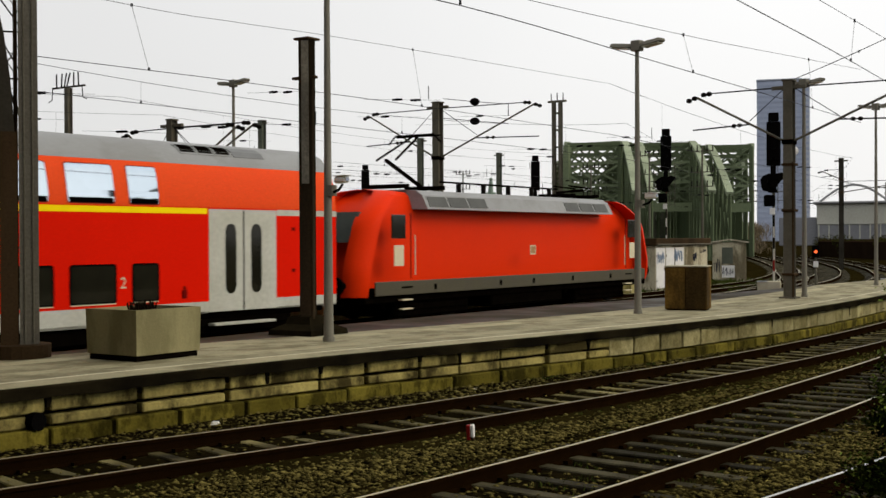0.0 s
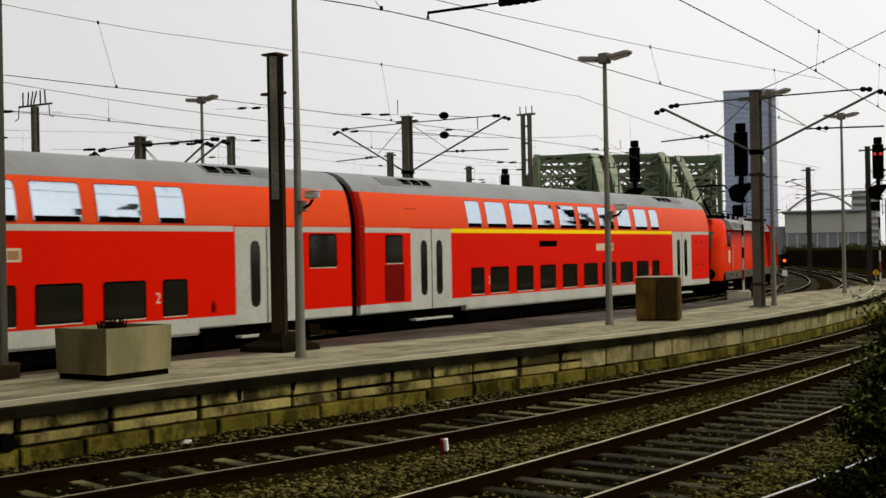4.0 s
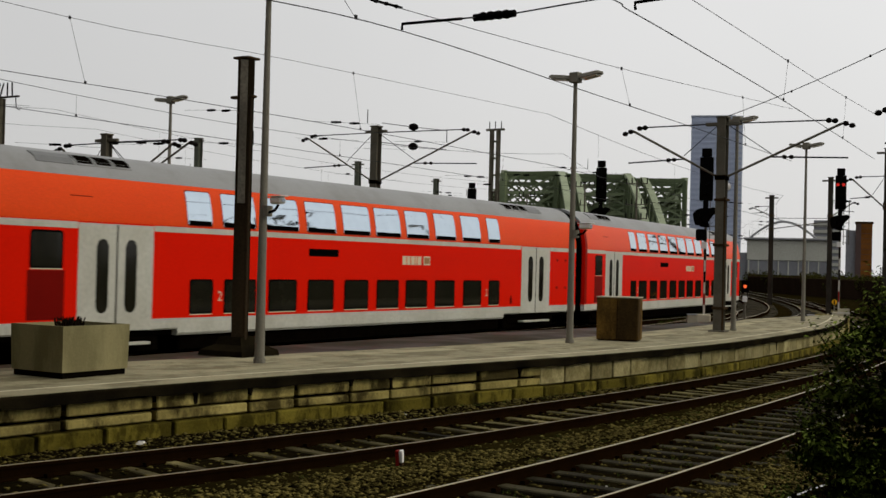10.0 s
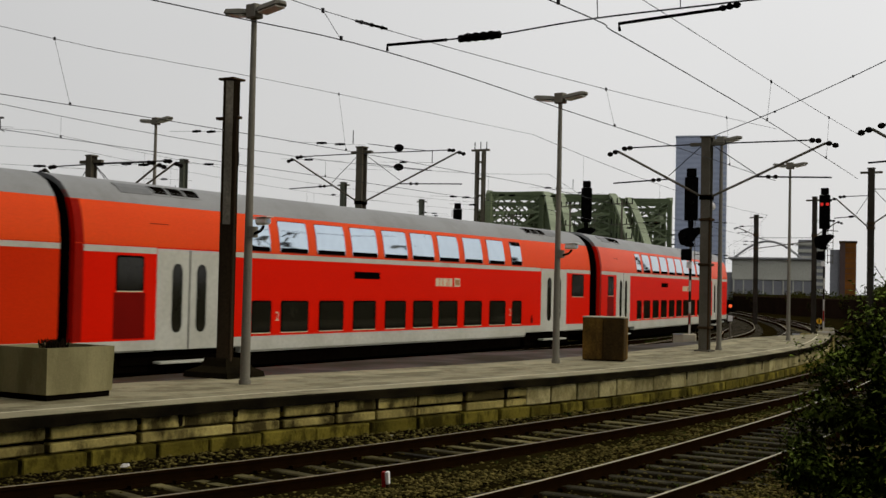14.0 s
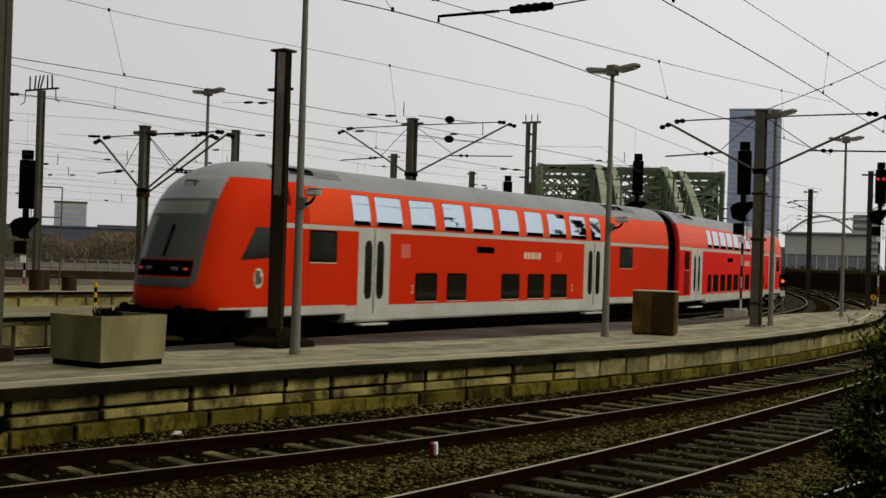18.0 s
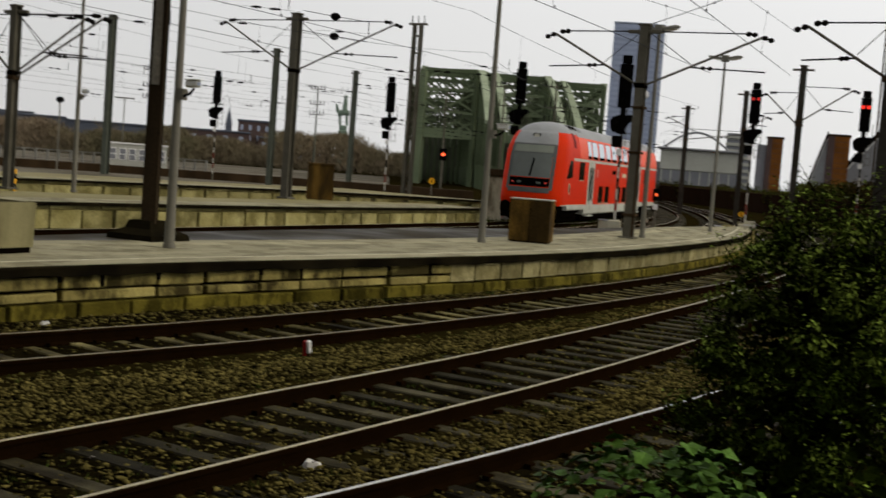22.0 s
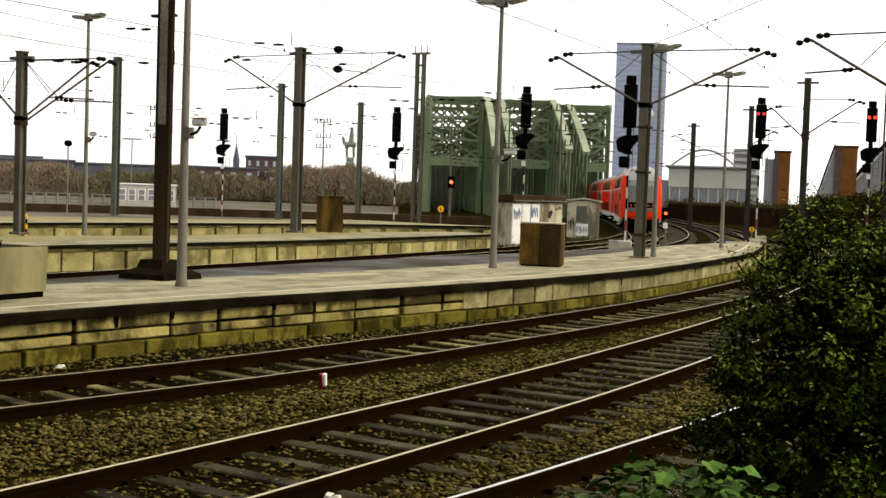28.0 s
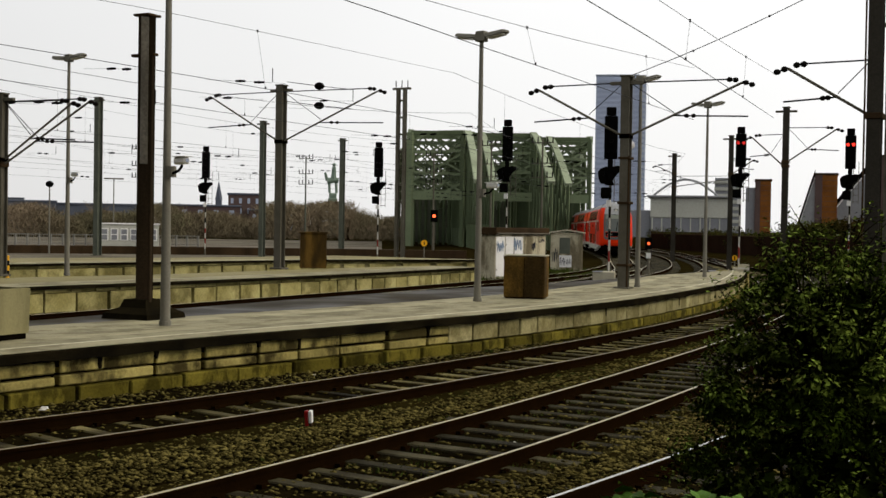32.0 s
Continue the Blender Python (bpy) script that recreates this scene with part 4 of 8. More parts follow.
def roof_vents(parent, y, flip, blind=-1.07):
    """Three dark slotted grilles in pale frames and a blind panel on the roof shoulder near an end."""
    rows = [(1.0, 4.222), (0.88, 4.352), (0.70, 4.446)]

    def plate(y0, y1, up, s):
        return Geo().loft([[(s * (x + 0.004), y0, z + up), (s * (x + 0.004), y1, z + up), (s * (x - 0.03), y1, z - 0.03), (s * (x - 0.03), y0, z - 0.03)] for x, z in rows])

    for s in (-1, 1):
        for i in range(3):
            y0, y1 = sorted((y + flip * i * 0.54, y + flip * (i * 0.54 + 0.5)))
            gr = part("roof_grille", plate(y0, y1, 0.012, s), ROOFG, parent, "pale grille frame with dark slots")
            for j in range(4):
                k = 0.12 + 0.21 * j
                (xa, za), (xb, zb) = [(1.0 - 0.30 * q + 0.028 * math.sin(math.pi * q), 4.222 + 0.224 * q + 0.028 * math.sin(math.pi * q)) for q in (k, k + 0.15)]
                part("slot", Geo().loft([[(s * x, yy, z + 0.02) for x, z in ((xa, za), (xb, zb), (xb - 0.03, zb - 0.03), (xa - 0.03, za - 0.03))] for yy in (y0 + 0.04, y1 - 0.04)]), UNDER, gr, "dark slot")
        y0, y1 = sorted((y + flip * blind, y + flip * (blind + 1.0)))
        part("roof_panel", plate(y0, y1, 0.008, s), PANELG, parent)


UP = [(5.82, 6.68), (7.03, 8.26), (8.62, 9.97), (10.28, 11.58), (11.9, 13.2), (13.45, 14.75), (15.04, 16.31), (16.65, 17.88), (18.26, 19.46), (19.93, 20.75)]
LO = [(5.95, 6.75), (7.13, 8.31), (8.78, 9.93), (10.38, 11.53), (12.0, 13.15), (13.55, 14.7), (15.05, 16.25), (16.68, 17.86), (18.38, 19.55), (20.02, 20.77)]
# the first-class coach divides its windows a little differently
UP1 = [(5.75, 6.61), (6.94, 8.17), (8.55, 9.92), (10.25, 11.55), (11.95, 13.25), (13.55, 14.85), (15.2, 16.48), (16.85, 18.08), (18.5, 19.7), (20.05, 20.88)]
LO1 = [(5.9, 6.7), (7.08, 8.26), (8.78, 9.93), (10.42, 11.57), (12.1, 13.25), (13.8, 14.95), (15.35, 16.6), (17.0, 18.18), (18.54, 19.72), (20.12, 20.86)]


def bellows(c, y, s):
    """Half of the black folded bellows between two coaches, a little inside their outline."""
    prof = [(1.22, 0.70)] + [(x - 0.13, z) for x, z in BODY[1:]] + [(x * 0.9, z - 0.08) for x, z in ROOF[1:]]
    full = prof + [(-x, z) for x, z in prof[::-1] if x > 0.001]
    rings = []
    for i in range(7):
        k = 1.0 if i % 2 == 0 else 0.965
        rings.append([(x * k, y + s * (0.005 + 0.15 * i / 6), 2.5 + (z - 2.5) * k) for x, z in full])
    part("gangway", Geo().loft(rings), RUBBER, c, "black rubber bellows")


def ends(c, y0, y1):
    """Dark gangways and end faces, and couplings."""
    for y, s in ((y0, -1), (y1, 1)):
        bellows(c, y, s)
        part("buffer_beam", Geo().cbox(-1.25, min(y - s * 0.3, y + s * 0.02), 0.62, 1.25, max(y - s * 0.3, y + s * 0.02), 0.9, 0.02), UNDER, c)


def coach(stripe, front_window, label):
    """A double-deck coach, 26.8 m over its couplings, its middle at the origin."""
    c = thing("double_deck_coach", label, "train coach", group="train")
    a, b = -13.24, 13.24
    o = -13.4
    part("body", skin(a, b, BODY), RED, c, "glossy red painted side")
    part("roof", skin(a, b, ROOFS + ROOF[1:]), ROOFG, c, "dull grey roof", True)
    # cove colour has the reflected sky painted in
    part("cove", skin(a + 0.004, b - 0.004, COVE), RED2, c, "red upper side with sky light in its colour", True)
    part("skirt", Geo().prism([(1.34, 0.50), (1.385, 0.56), (1.387, 0.90), (-1.387, 0.90), (-1.385, 0.56), (-1.34, 0.50)], o + 5.6, o + 21.1), WHITEP, c, "light grey skirt, dusty")
    for y0, y1 in ((a, o + 2.6), (o + 4.76, o + 5.6), (o + 21.1, o + 22.3), (o + 24.46, b)):
        part("sill_band", Geo().prism([(1.35, 0.64), (1.388, 0.68), (1.393, 0.90), (-1.393, 0.90), (-1.388, 0.68), (-1.35, 0.64)], y0, y1), WHITEP, c)
    part("underframe", Geo().cbox(-1.2, a + 0.3, 0.5, 1.2, b - 0.3, 0.9, 0.03).cbox(-1.25, o + 5.8, 0.14, 1.25, o + 21.0, 0.45, 0.03), UNDER, c)
    for s in (-1, 1):
        part("stripe", on_side(o + 4.78, o + 22.25, [2.87, 2.95, 3.0], 0.005, 0.01, s), stripe, c, "coloured line along the waist")
        part("stripe", on_side(a + 0.25, o + 2.58, [2.86, 2.95, 3.0], 0.005, 0.01, s), WHITEP, c, "white line along the waist")
        part("stripe", on_side(o + 24.48, b, [2.86, 2.95, 3.0], 0.005, 0.01, s), WHITEP, c, "white line along the waist")
        # strips of painted shade beside the gangway, over flank and cove
        part("end_post", on_side(a, a + 0.24, [0.92, 1.2, 2.0, 3.015], 0.006, 0.01, s), SHADERED, c, "dark red strip painted as the shaded coach end")
        part("end_post", on_side(a, a + 0.24, [3.03, 3.2, 3.5, 3.75, 3.97], 0.006, 0.01, s, COVE), SHADERED, c, "dark red strip painted as the shaded coach end")
        for y0, y1 in UP1 if stripe is YELLOW else UP:
            w = pane(c, o + y0, o + y1, 3.04, 3.88, s, WINUP, "upper-deck window that mirrors the sky")
            part("blind", on_side(o + y0 + 0.05, o + y1 - 0.05, [3.06, 3.12, 3.17], 0.0125, 0.0, s, COVE), RUBBER, w)
        for y0, y1 in LO1 if stripe is YELLOW else LO:
            pane(c, o + y0, o + y1, 0.97, 1.80, s, WIN, "dark lower-deck window")
        door(c, o + 2.6, o + 4.76, s)
        door(c, o + 22.3, o + 24.46, s)
        pane(c, o + 1.35, o + 2.2, 2.0, 2.8, s, WIN, "narrow window beside the door")
        part("locker_door", on_side(o + 1.3, o + 2.25, [0.95, 1.2, 1.97], 0.005, 0.01, s), DKRED, c, "darker red locker door")
        if front_window:
            pane(c, o + 24.95, o + 26.05, 1.95, 2.82, s, WIN, "window beside the door")
        else:
            for k, z in ((25.0, 2.5), (25.7, 2.5), (25.0, 1.5), (25.7, 1.5)):
                part("latch", Geo().cbox(s * 1.39 - 0.01, o + k, z, s * 1.39 + 0.01, o + k + 0.12, z + 0.08, 0.004), DKRED, c)
        part("display", on_side(o + 10.4, o + 11.7, [2.42, 2.5, 2.62], 0.006, 0.01, s), RUBBER, c, "dark destination display")
    bars_text(c, 1, o + 14.85, 2.25, (0.2, 0.17, 0.2, 0.07, 0.2), 0.26, 0.045)
    bars_text(c, 1, o + 16.0, 2.25, (0.37,), 0.27, 0.06)
    part("emblem_field", Geo().box(1.3985, o + 16.045, 2.295, 1.402, o + 16.325, 2.475), BAND2, c)
    for s in (-1, 1):
        part("cable_socket", Geo().cbox(s * 1.39 - 0.02, o + 21.5, 1.0, s * 1.39 + 0.03, o + 21.64, 1.2, 0.02).cbox(s * 1.39 - 0.02, o + 21.53, 1.2, s * 1.39 + 0.02, o + 21.61, 1.27, 0.01), DKRED, c, "dark cable socket")
    class_two(c, o + 6.9, 1.28)
    class_two(c, o + 19.8, 1.28)
    roof_vents(c, o + 2.85, 1)
    roof_vents(c, o + 23.4, -1)
    for s in (-1, 1):
        part("air_intake", on_side(o + 2.4, o + 3.0, [3.45, 3.5, 3.56], 0.006, 0.01, s), DKRED, c)
    ends(c, a, b)
    bogie(c, o + 3.4)
    bogie(c, o + 23.4)
    return c


# nose of the driving trailer: distance of its front from the tip, by height
NOSE = [(0.86, 0.56), (1.0, 0.46), (1.45, 0.48), (1.62, 0.53), (2.0, 0.64), (2.6, 0.82), (3.1, 1.0), (3.5, 1.2), (3.8, 1.43), (4.05, 1.72), (4.25, 2.06), (4.42, 2.5), (4.52, 3.0), (4.56, 3.6)]


def nose_y(z):
    for (za, ya), (zb, yb) in zip(NOSE, NOSE[1:]):
        if za <= z <= zb:
            return ya + (yb - ya) * (z - za) / (zb - za)
    return NOSE[0][1] if z < NOSE[0][0] else NOSE[-1][1]


def nose_half(z):
    if z <= 4.16:
        return side_x(max(z, 0.86))
    for (xa, za), (xb, zb) in zip(ROOF, ROOF[1:]):
        if za <= z <= zb:
            return xa + (xb - xa) * (z - za) / (zb - za)
    return 0.05


def nose_point(z, k, out=0.0):
    """k from -1 to 1 goes round the front from flank to flank; past that, along the flank."""
    w = nose_half(z)
    a = max(-1.0, min(1.0, k)) * math.pi / 2
    p = 0.72
    sx = math.copysign(abs(math.sin(a)) ** p, a)
    y = nose_y(z) + 1.15 * (1 - math.cos(a) ** p)
    y += max(0.0, abs(k) - 1) * (4.29 - nose_y(z) - 1.15)
    return ((w + out) * sx, y - out * math.cos(a), z)


def nose_patch(zs, ks, out=0.0, thick=0.03):
    g = Geo()
    n, m = len(zs), len(ks)
    vs = [nose_point(z, k, out) for z in zs for k in ks] + [nose_point(z, k, out - thick) for z in zs for k in ks]
    q = n * m
    fs = []
    for i in range(n - 1):
        for j in range(m - 1):
            a = i * m + j
            fs += [(a, a + 1, a + 1 + m, a + m), (a + q, a + m + q, a + 1 + m + q, a + 1 + q)]
    for i in range(n - 1):
        for j in (0, m - 1):
            a = i * m + j
            fs.append((a, a + m, a + m + q, a + q))
    for j in range(m - 1):
        for i in (0, n - 1):
            a = i * m + j
            fs.append((a, a + 1, a + 1 + q, a + q))
    return g.add(vs, fs)


def driving_trailer():
    """The last coach with a cab: its tip at y = -14.5, its coupled end at 13.4."""
    c = thing("driving_trailer", "red double-deck driving trailer with a grey rounded nose", "train coach", group="train")
    o, b = -14.5, 13.24
    a = o + 4.3
    part("body", skin(a, b, BODY), RED3, c, "faded red painted side")
    # as on the coaches, sky reflection is painted into the cove red
    part("cove", skin(a, b - 0.004, COVE), RED2, c, "red upper side with sky light in its colour", True)
    part("roof", skin(a, b, ROOFS + ROOF[1:]), ROOFG, c, "dull grey roof", True)
    class_two(c, o + 8.9, 1.2)
    class_two(c, o + 18.95, 1.2)

    def nz(g):
        g.v = [(x, y + o, z) for x, y, z in g.v]
        return g

    ks = [-2.0, -1.5, -1.2] + [k / 10 for k in range(-10, 11)] + [1.2, 1.5, 2.0]
    zs = [0.86, 1.0, 1.2, 1.45, 1.62, 1.8, 2.0, 2.3, 2.6, 2.85, 3.1, 3.3, 3.5, 3.65, 3.8, 3.95, 4.05, 4.15]
    part("nose", nz(nose_patch(zs, ks)), RED3, c, "rounded red cab front", True)
    cap = [4.05, 4.15, 4.25, 4.35, 4.42, 4.47, 4.52, 4.56]
    part("nose_roof", nz(nose_patch(cap, [-2.0, -1.5, -1.2] + [k / 10 for k in range(-10, 11)] + [1.2, 1.5, 2.0], 0.006)), ROOFG, c, "grey roof drawn down over the cab", True)
    part("brow", nz(nose_patch([3.48, 3.65, 3.8, 3.95, 4.06], [k / 20 for k in range(-9, 10)], 0.008)), ROOFG, c, "grey brow over the windscreen", True)
    for s in (-1, 1):
        part("mask_side", nz(nose_patch([1.5, 1.62, 2.0, 2.6, 3.1, 3.5], [s * 0.36, s * 0.40, s * 0.45], 0.007)), MASKG, c, "", True)
    part("mask_top", nz(nose_patch([2.98, 3.1, 3.3, 3.5], [k / 20 for k in range(-9, 10)], 0.007)), MASKG, c, "", True)
    part("windscreen", nz(nose_patch([2.03, 2.3, 2.6, 2.85, 3.06], [k / 40 for k in range(-14, 15)], 0.012)), SHIELD, c, "large sloping windscreen", True)
    part("lamp_panel", nz(nose_patch([1.64, 1.8, 2.0], [k / 40 for k in range(-14, 15)], 0.011)), RUBBER, c, "black panel with the lamps", True)
    part("destination_panel", nz(nose_patch([3.12, 3.3, 3.43], [k / 40 for k in range(-14, 15)], 0.011)), DESTG, c, "grey destination panel", True)
    part("bumper", nz(nose_patch([1.38, 1.45, 1.60], [k / 40 for k in range(-15, 16)], 0.012)), MASKG, c, "grey strip under the lamps", True)
    for s in (-1, 1):
        x, y, z = nose_point(1.8, s * 0.26, 0.02)
        part("tail_lamp", Geo().cbox(x - 0.05, y + o - 0.03, z - 0.035, x + 0.05, y + o + 0.05, z + 0.035, 0.02), TAIL, c, "lit tail lamp")
        x, y, z = nose_point(1.8, s * 0.12, 0.02)
        part("headlamp", Geo().cbox(x - 0.1, y + o - 0.02, z - 0.05, x + 0.1, y + o + 0.05, z + 0.05, 0.02), SHIELD, c)
    x, y, z = nose_point(3.85, 0.0, 0.02)
    tl = part("top_lamp", Geo().cbox(-0.17, y + o - 0.04, 3.72, 0.17, y + o + 0.14, 3.96, 0.02), MASKG, c, "lamp above the windscreen")
    part("lens", Geo().cbox(-0.11, y + o - 0.055, 3.77, 0.11, y + o - 0.042, 3.91, 0.005), LAMPC, tl, "pale lens")
    part("wiper", Geo().bar((0.0, o + nose_y(2.1) - 0.03, 2.1), (0.1, o + nose_y(2.85) - 0.04, 2.85), 0.06), RUBBER, c)
    part("valance", Geo().cbox(-1.2, o + 0.72, 0.25, 1.2, o + 1.4, 0.9, 0.05), UNDER, c, "black snow plough")
    for s in (-1, 1):
        part("buffer", Geo().tube([(s * 0.88, o + 0.95, 0.78), (s * 0.88, o + 0.32, 0.78)], 0.09, 10).tube([(s * 0.88, o + 0.32, 0.78), (s * 0.88, o + 0.26, 0.78)], 0.2, 14), UNDER, c)
        g = Geo().add([(s * 1.397, o + 1.78, 2.05), (s * 1.397, o + 2.95, 2.12), (s * 1.397, o + 2.95, 2.86), (s * 1.397, o + 2.3, 2.86), (s * 1.37, o + 1.78, 2.05), (s * 1.37, o + 2.95, 2.12), (s * 1.37, o + 2.95, 2.86), (s * 1.37, o + 2.3, 2.86)],
                       [(0, 1, 2, 3), (4, 7, 6, 5), (0, 4, 5, 1), (1, 5, 6, 2), (2, 6, 7, 3), (3, 7, 4, 0)])
        part("cab_window", g, WIN, c, "slanting dark cab side window")
        part("stripe", on_side(o + 3.05, b, [2.88, 2.95, 3.0], 0.005, 0.01, s), WHITEP, c, "white line along the waist")
        pane(c, o + 4.33, o + 5.46, 2.02, 2.86, s, WIN, "dark window behind the cab")
        door(c, o + 6.4, o + 7.85, s)
        door(c, o + 19.95, o + 21.6, s)
        pane(c, o + 23.0, o + 24.2, 2.02, 2.84, s, WIN, "window beside the door")
        for y0, y1 in ((6.13, 6.94), (7.18, 8.45), (8.85, 10.15), (10.6, 11.8), (12.2, 13.5), (13.9, 15.15), (15.6, 16.8), (17.2, 18.5), (18.85, 20.1), (20.5, 21.3)):
            w = pane(c, o + y0, o + y1, 3.04, 3.88, s, WINUP, "upper-deck window that mirrors the sky")
            part("blind", on_side(o + y0 + 0.05, o + y1 - 0.05, [3.06, 3.12, 3.17], 0.0125, 0.0, s, COVE), RUBBER, w)
        for y0, y1 in [(9.15, 10.3), (10.83, 11.95), (14.06, 15.25), (15.8, 16.95), (17.42, 18.65)]:
            pane(c, o + y0, o + y1, 0.95, 1.78, s, WIN, "dark lower-deck window")
        part("display", on_side(o + 12.5, o + 13.55, [2.42, 2.5, 2.62], 0.006, 0.01, s), RUBBER, c)
        part("roof_mark", on_side(o + 3.1, o + 3.62, [3.45, 3.7, 4.0, 4.1], 0.009, 0.005, s), DKRED, c)
    part("sill_band", Geo().prism([(1.35, 0.66), (1.39, 0.70), (1.394, 0.92), (-1.394, 0.92), (-1.39, 0.70), (-1.35, 0.66)], o + 2.2, o + 5.9), WHITEP, c)
    for s in (-1, 1):
        part("sill_band", nz(nose_patch([0.87, 0.92], [s * k for k in (0.78, 0.85, 0.92, 1.0, 1.2)], 0.006)), WHITEP, c)
    part("sill_band", Geo().prism([(1.35, 0.66), (1.39, 0.70), (1.394, 0.92), (-1.394, 0.92), (-1.39, 0.70), (-1.35, 0.66)], o + 21.6, b), WHITEP, c)
    part("skirt", Geo().prism([(1.34, 0.44), (1.385, 0.5), (1.392, 0.89), (-1.392, 0.89), (-1.385, 0.5), (-1.34, 0.44)], o + 5.9, o + 21.6), WHITEP, c, "light grey skirt, dusty")
    part("underframe", Geo().cbox(-1.2, o + 0.6, 0.5, 1.2, b - 0.3, 0.9, 0.03).cbox(-1.25, o + 6.0, 0.14, 1.25, o + 21.4, 0.45, 0.03), UNDER, c)
    e = part("emblem", Geo().add([(x, o + 2.42 + 0.17 * math.cos(k), 1.62 + 0.25 * math.sin(k)) for x in (1.402, 1.385) for k in [2 * math.pi * i / 14 for i in range(14)]], [tuple(range(14)), tuple(range(27, 13, -1))] + [(i, (i + 1) % 14, 14 + (i + 1) % 14, 14 + i) for i in range(14)]), LETTER, c, "pale round crest")
    part("crest_field", Geo().box(1.403, o + 2.30, 1.46, 1.408, o + 2.47, 1.80), GREENM, e, "green field of the crest")
    part("crest_field", Geo().box(1.403, o + 2.48, 1.50, 1.408, o + 2.54, 1.66), SIGNRED, e, "red field of the crest")
    bars_text(c, 1, o + 15.5, 2.28, (0.2, 0.2, 0.22, 0.08, 0.22), 0.22, 0.06)
    bars_text(c, 1, o + 8.4, 2.2, (0.45,), 0.4, 0.06, mat("faint_red_emblem", (0.6, 0.12, 0.08), 0.5, 0, 0.2, 6, 30, 0.0), "emblem")
    bars_text(c, 1, o + 17.75, 2.2, (0.45,), 0.35, 0.06, RED2, "emblem")
    roof_vents(c, o + 3.4, 1, 1.65)
    roof_vents(c, o + 24.1, -1)
    bellows(c, b, 1)
    bogie(c, o + 3.6)
    bogie(c, o + 23.7)
    return c


def locomotive():
    """An electric locomotive, 18.9 m, its middle at the origin."""
    c = thing("electric_locomotive", "red electric locomotive with a grey roof and grey sole bar", "locomotive", group="train")
    h = 8.95

    # body with raked cab fronts
    zs = [0.74, 0.8, 0.95, 1.14, 1.3, 1.4, 1.5, 1.7, 2.0, 2.5, 2.65, 2.8, 2.95, 3.04, 3.12, 3.2, 3.3, 3.4, 3.5, 3.56, 3.62, 3.68]

    def half(z):
        tab = [(0.7, 1.30), (0.8, 1.34), (0.9, 1.36), (1.14, 1.40), (1.5, 1.42), (2.6, 1.42), (2.95, 1.40), (3.12, 1.36), (3.5, 1.16), (3.62, 0.95), (3.68, 0.2)]
        for (za, xa), (zb, xb) in zip(tab, tab[1:]):
            if za <= z <= zb:
                return xa + (xb - xa) * (z - za) / (zb - za)
        return tab[-1][1]

    def front(z):
        return max(0.0, min(z, 1.7) - 1.2) ** 2 * 0.4 + max(0.0, z - 1.7) * 0.36 + max(0.0, z - 2.6) ** 2 * 0.9

    rings = []
    for z in zs:
        w, f = half(z), front(z)
        loop = []
        for s, sy in ((1, 1), (-1, 1), (-1, -1), (1, -1)):
            corner = [(0.6 + 0.4 * math.sin(radians(q)), 0.9 * (1 - math.cos(radians(q)))) for q in range(0, 91, 9)]
            if s * sy < 0:
                corner = corner[::-1]
            loop += [(s * w * cx, sy * (h - f - cy * 0.55), z) for cx, cy in corner]
        rings.append(loop)
    g = Geo().loft(rings)
    bd = part("body", g, RED4, c, "glossy red painted body", True)
    bd.data.set_sharp_from_angle(angle=radians(14))
    part("roof", Geo().loft([[(s * w, y, z) for s, w, z in ((1, 1.365, 3.13), (1, 1.16, 3.53), (1, 0.95, 3.66), (1, 0.5, 3.70), (-1, 0.5, 3.70), (-1, 0.95, 3.66), (-1, 1.16, 3.53), (-1, 1.365, 3.13))] for y in (-5.75, 5.75)]), ROOFG, c, "grey roof with slanting grilles")
    for s in (-1, 1):
        for y in (-5.6, -4.55, -3.5, 2.4, 3.45, 4.5):
            g = Geo().loft([[(s * (x + 0.012), y, z), (s * (x + 0.012), y + 0.95, z), (s * (x - 0.03), y + 0.95, z - 0.01), (s * (x - 0.03), y, z - 0.01)] for x, z in ((1.335, 3.2), (1.185, 3.49))])
            part("roof_grille", g, MASKG, c, "slanting grille")
        part("sole_bar", Geo().cbox(s * 1.405 - 0.03, -h + 0.7, 0.76, s * 1.405 + 0.03, h - 0.7, 1.14, 0.015), SOLE, c, "grey sole bar")
        for sy in (-1, 1):
            y = sy * (h - 1.75)
            part("cab_window", Geo().cbox(s * 1.405 - 0.02, y - 0.32, 2.3, s * 1.405 + 0.025, y + 0.32, 2.95, 0.02), WIN, c, "dark cab side window")
            part("cab_door_seam", Geo().cbox(s * 1.42 - 0.01, sy * (h - 2.3) - 0.02, 1.2, s * 1.42 + 0.006, sy * (h - 2.3) + 0.02, 3.0, 0.002), DKRED, c)
            part("handrail", Geo().tube([(s * 1.46, sy * (h - 2.45), 1.3), (s * 1.46, sy * (h - 2.45), 2.4)], 0.018, 6), LETTER, c)
            for z in (0.35, 0.6, 0.95):
                part("step", Geo().cbox(s * 1.38 - 0.06, sy * (h - 2.1) - 0.25, z, s * 1.38 + 0.08, sy * (h - 2.1) + 0.25, z + 0.04, 0.008), LETTER if z < 0.9 else UNDER, c)
            part("data_plate", Geo().cbox(s * 1.42 - 0.01, -sy * 0 + sy * (h - 1.75) - 0.22, 1.55, s * 1.42 + 0.008, sy * (h - 1.75) + 0.22, 2.12, 0.003), LETTER, c, "white inscription panel")
        e = part("emblem", Geo().cbox(s * 1.42 - 0.01, -0.2, 1.77, s * 1.42 + 0.008, 0.16, 2.07, 0.003), LETTER, c, "pale framed emblem")
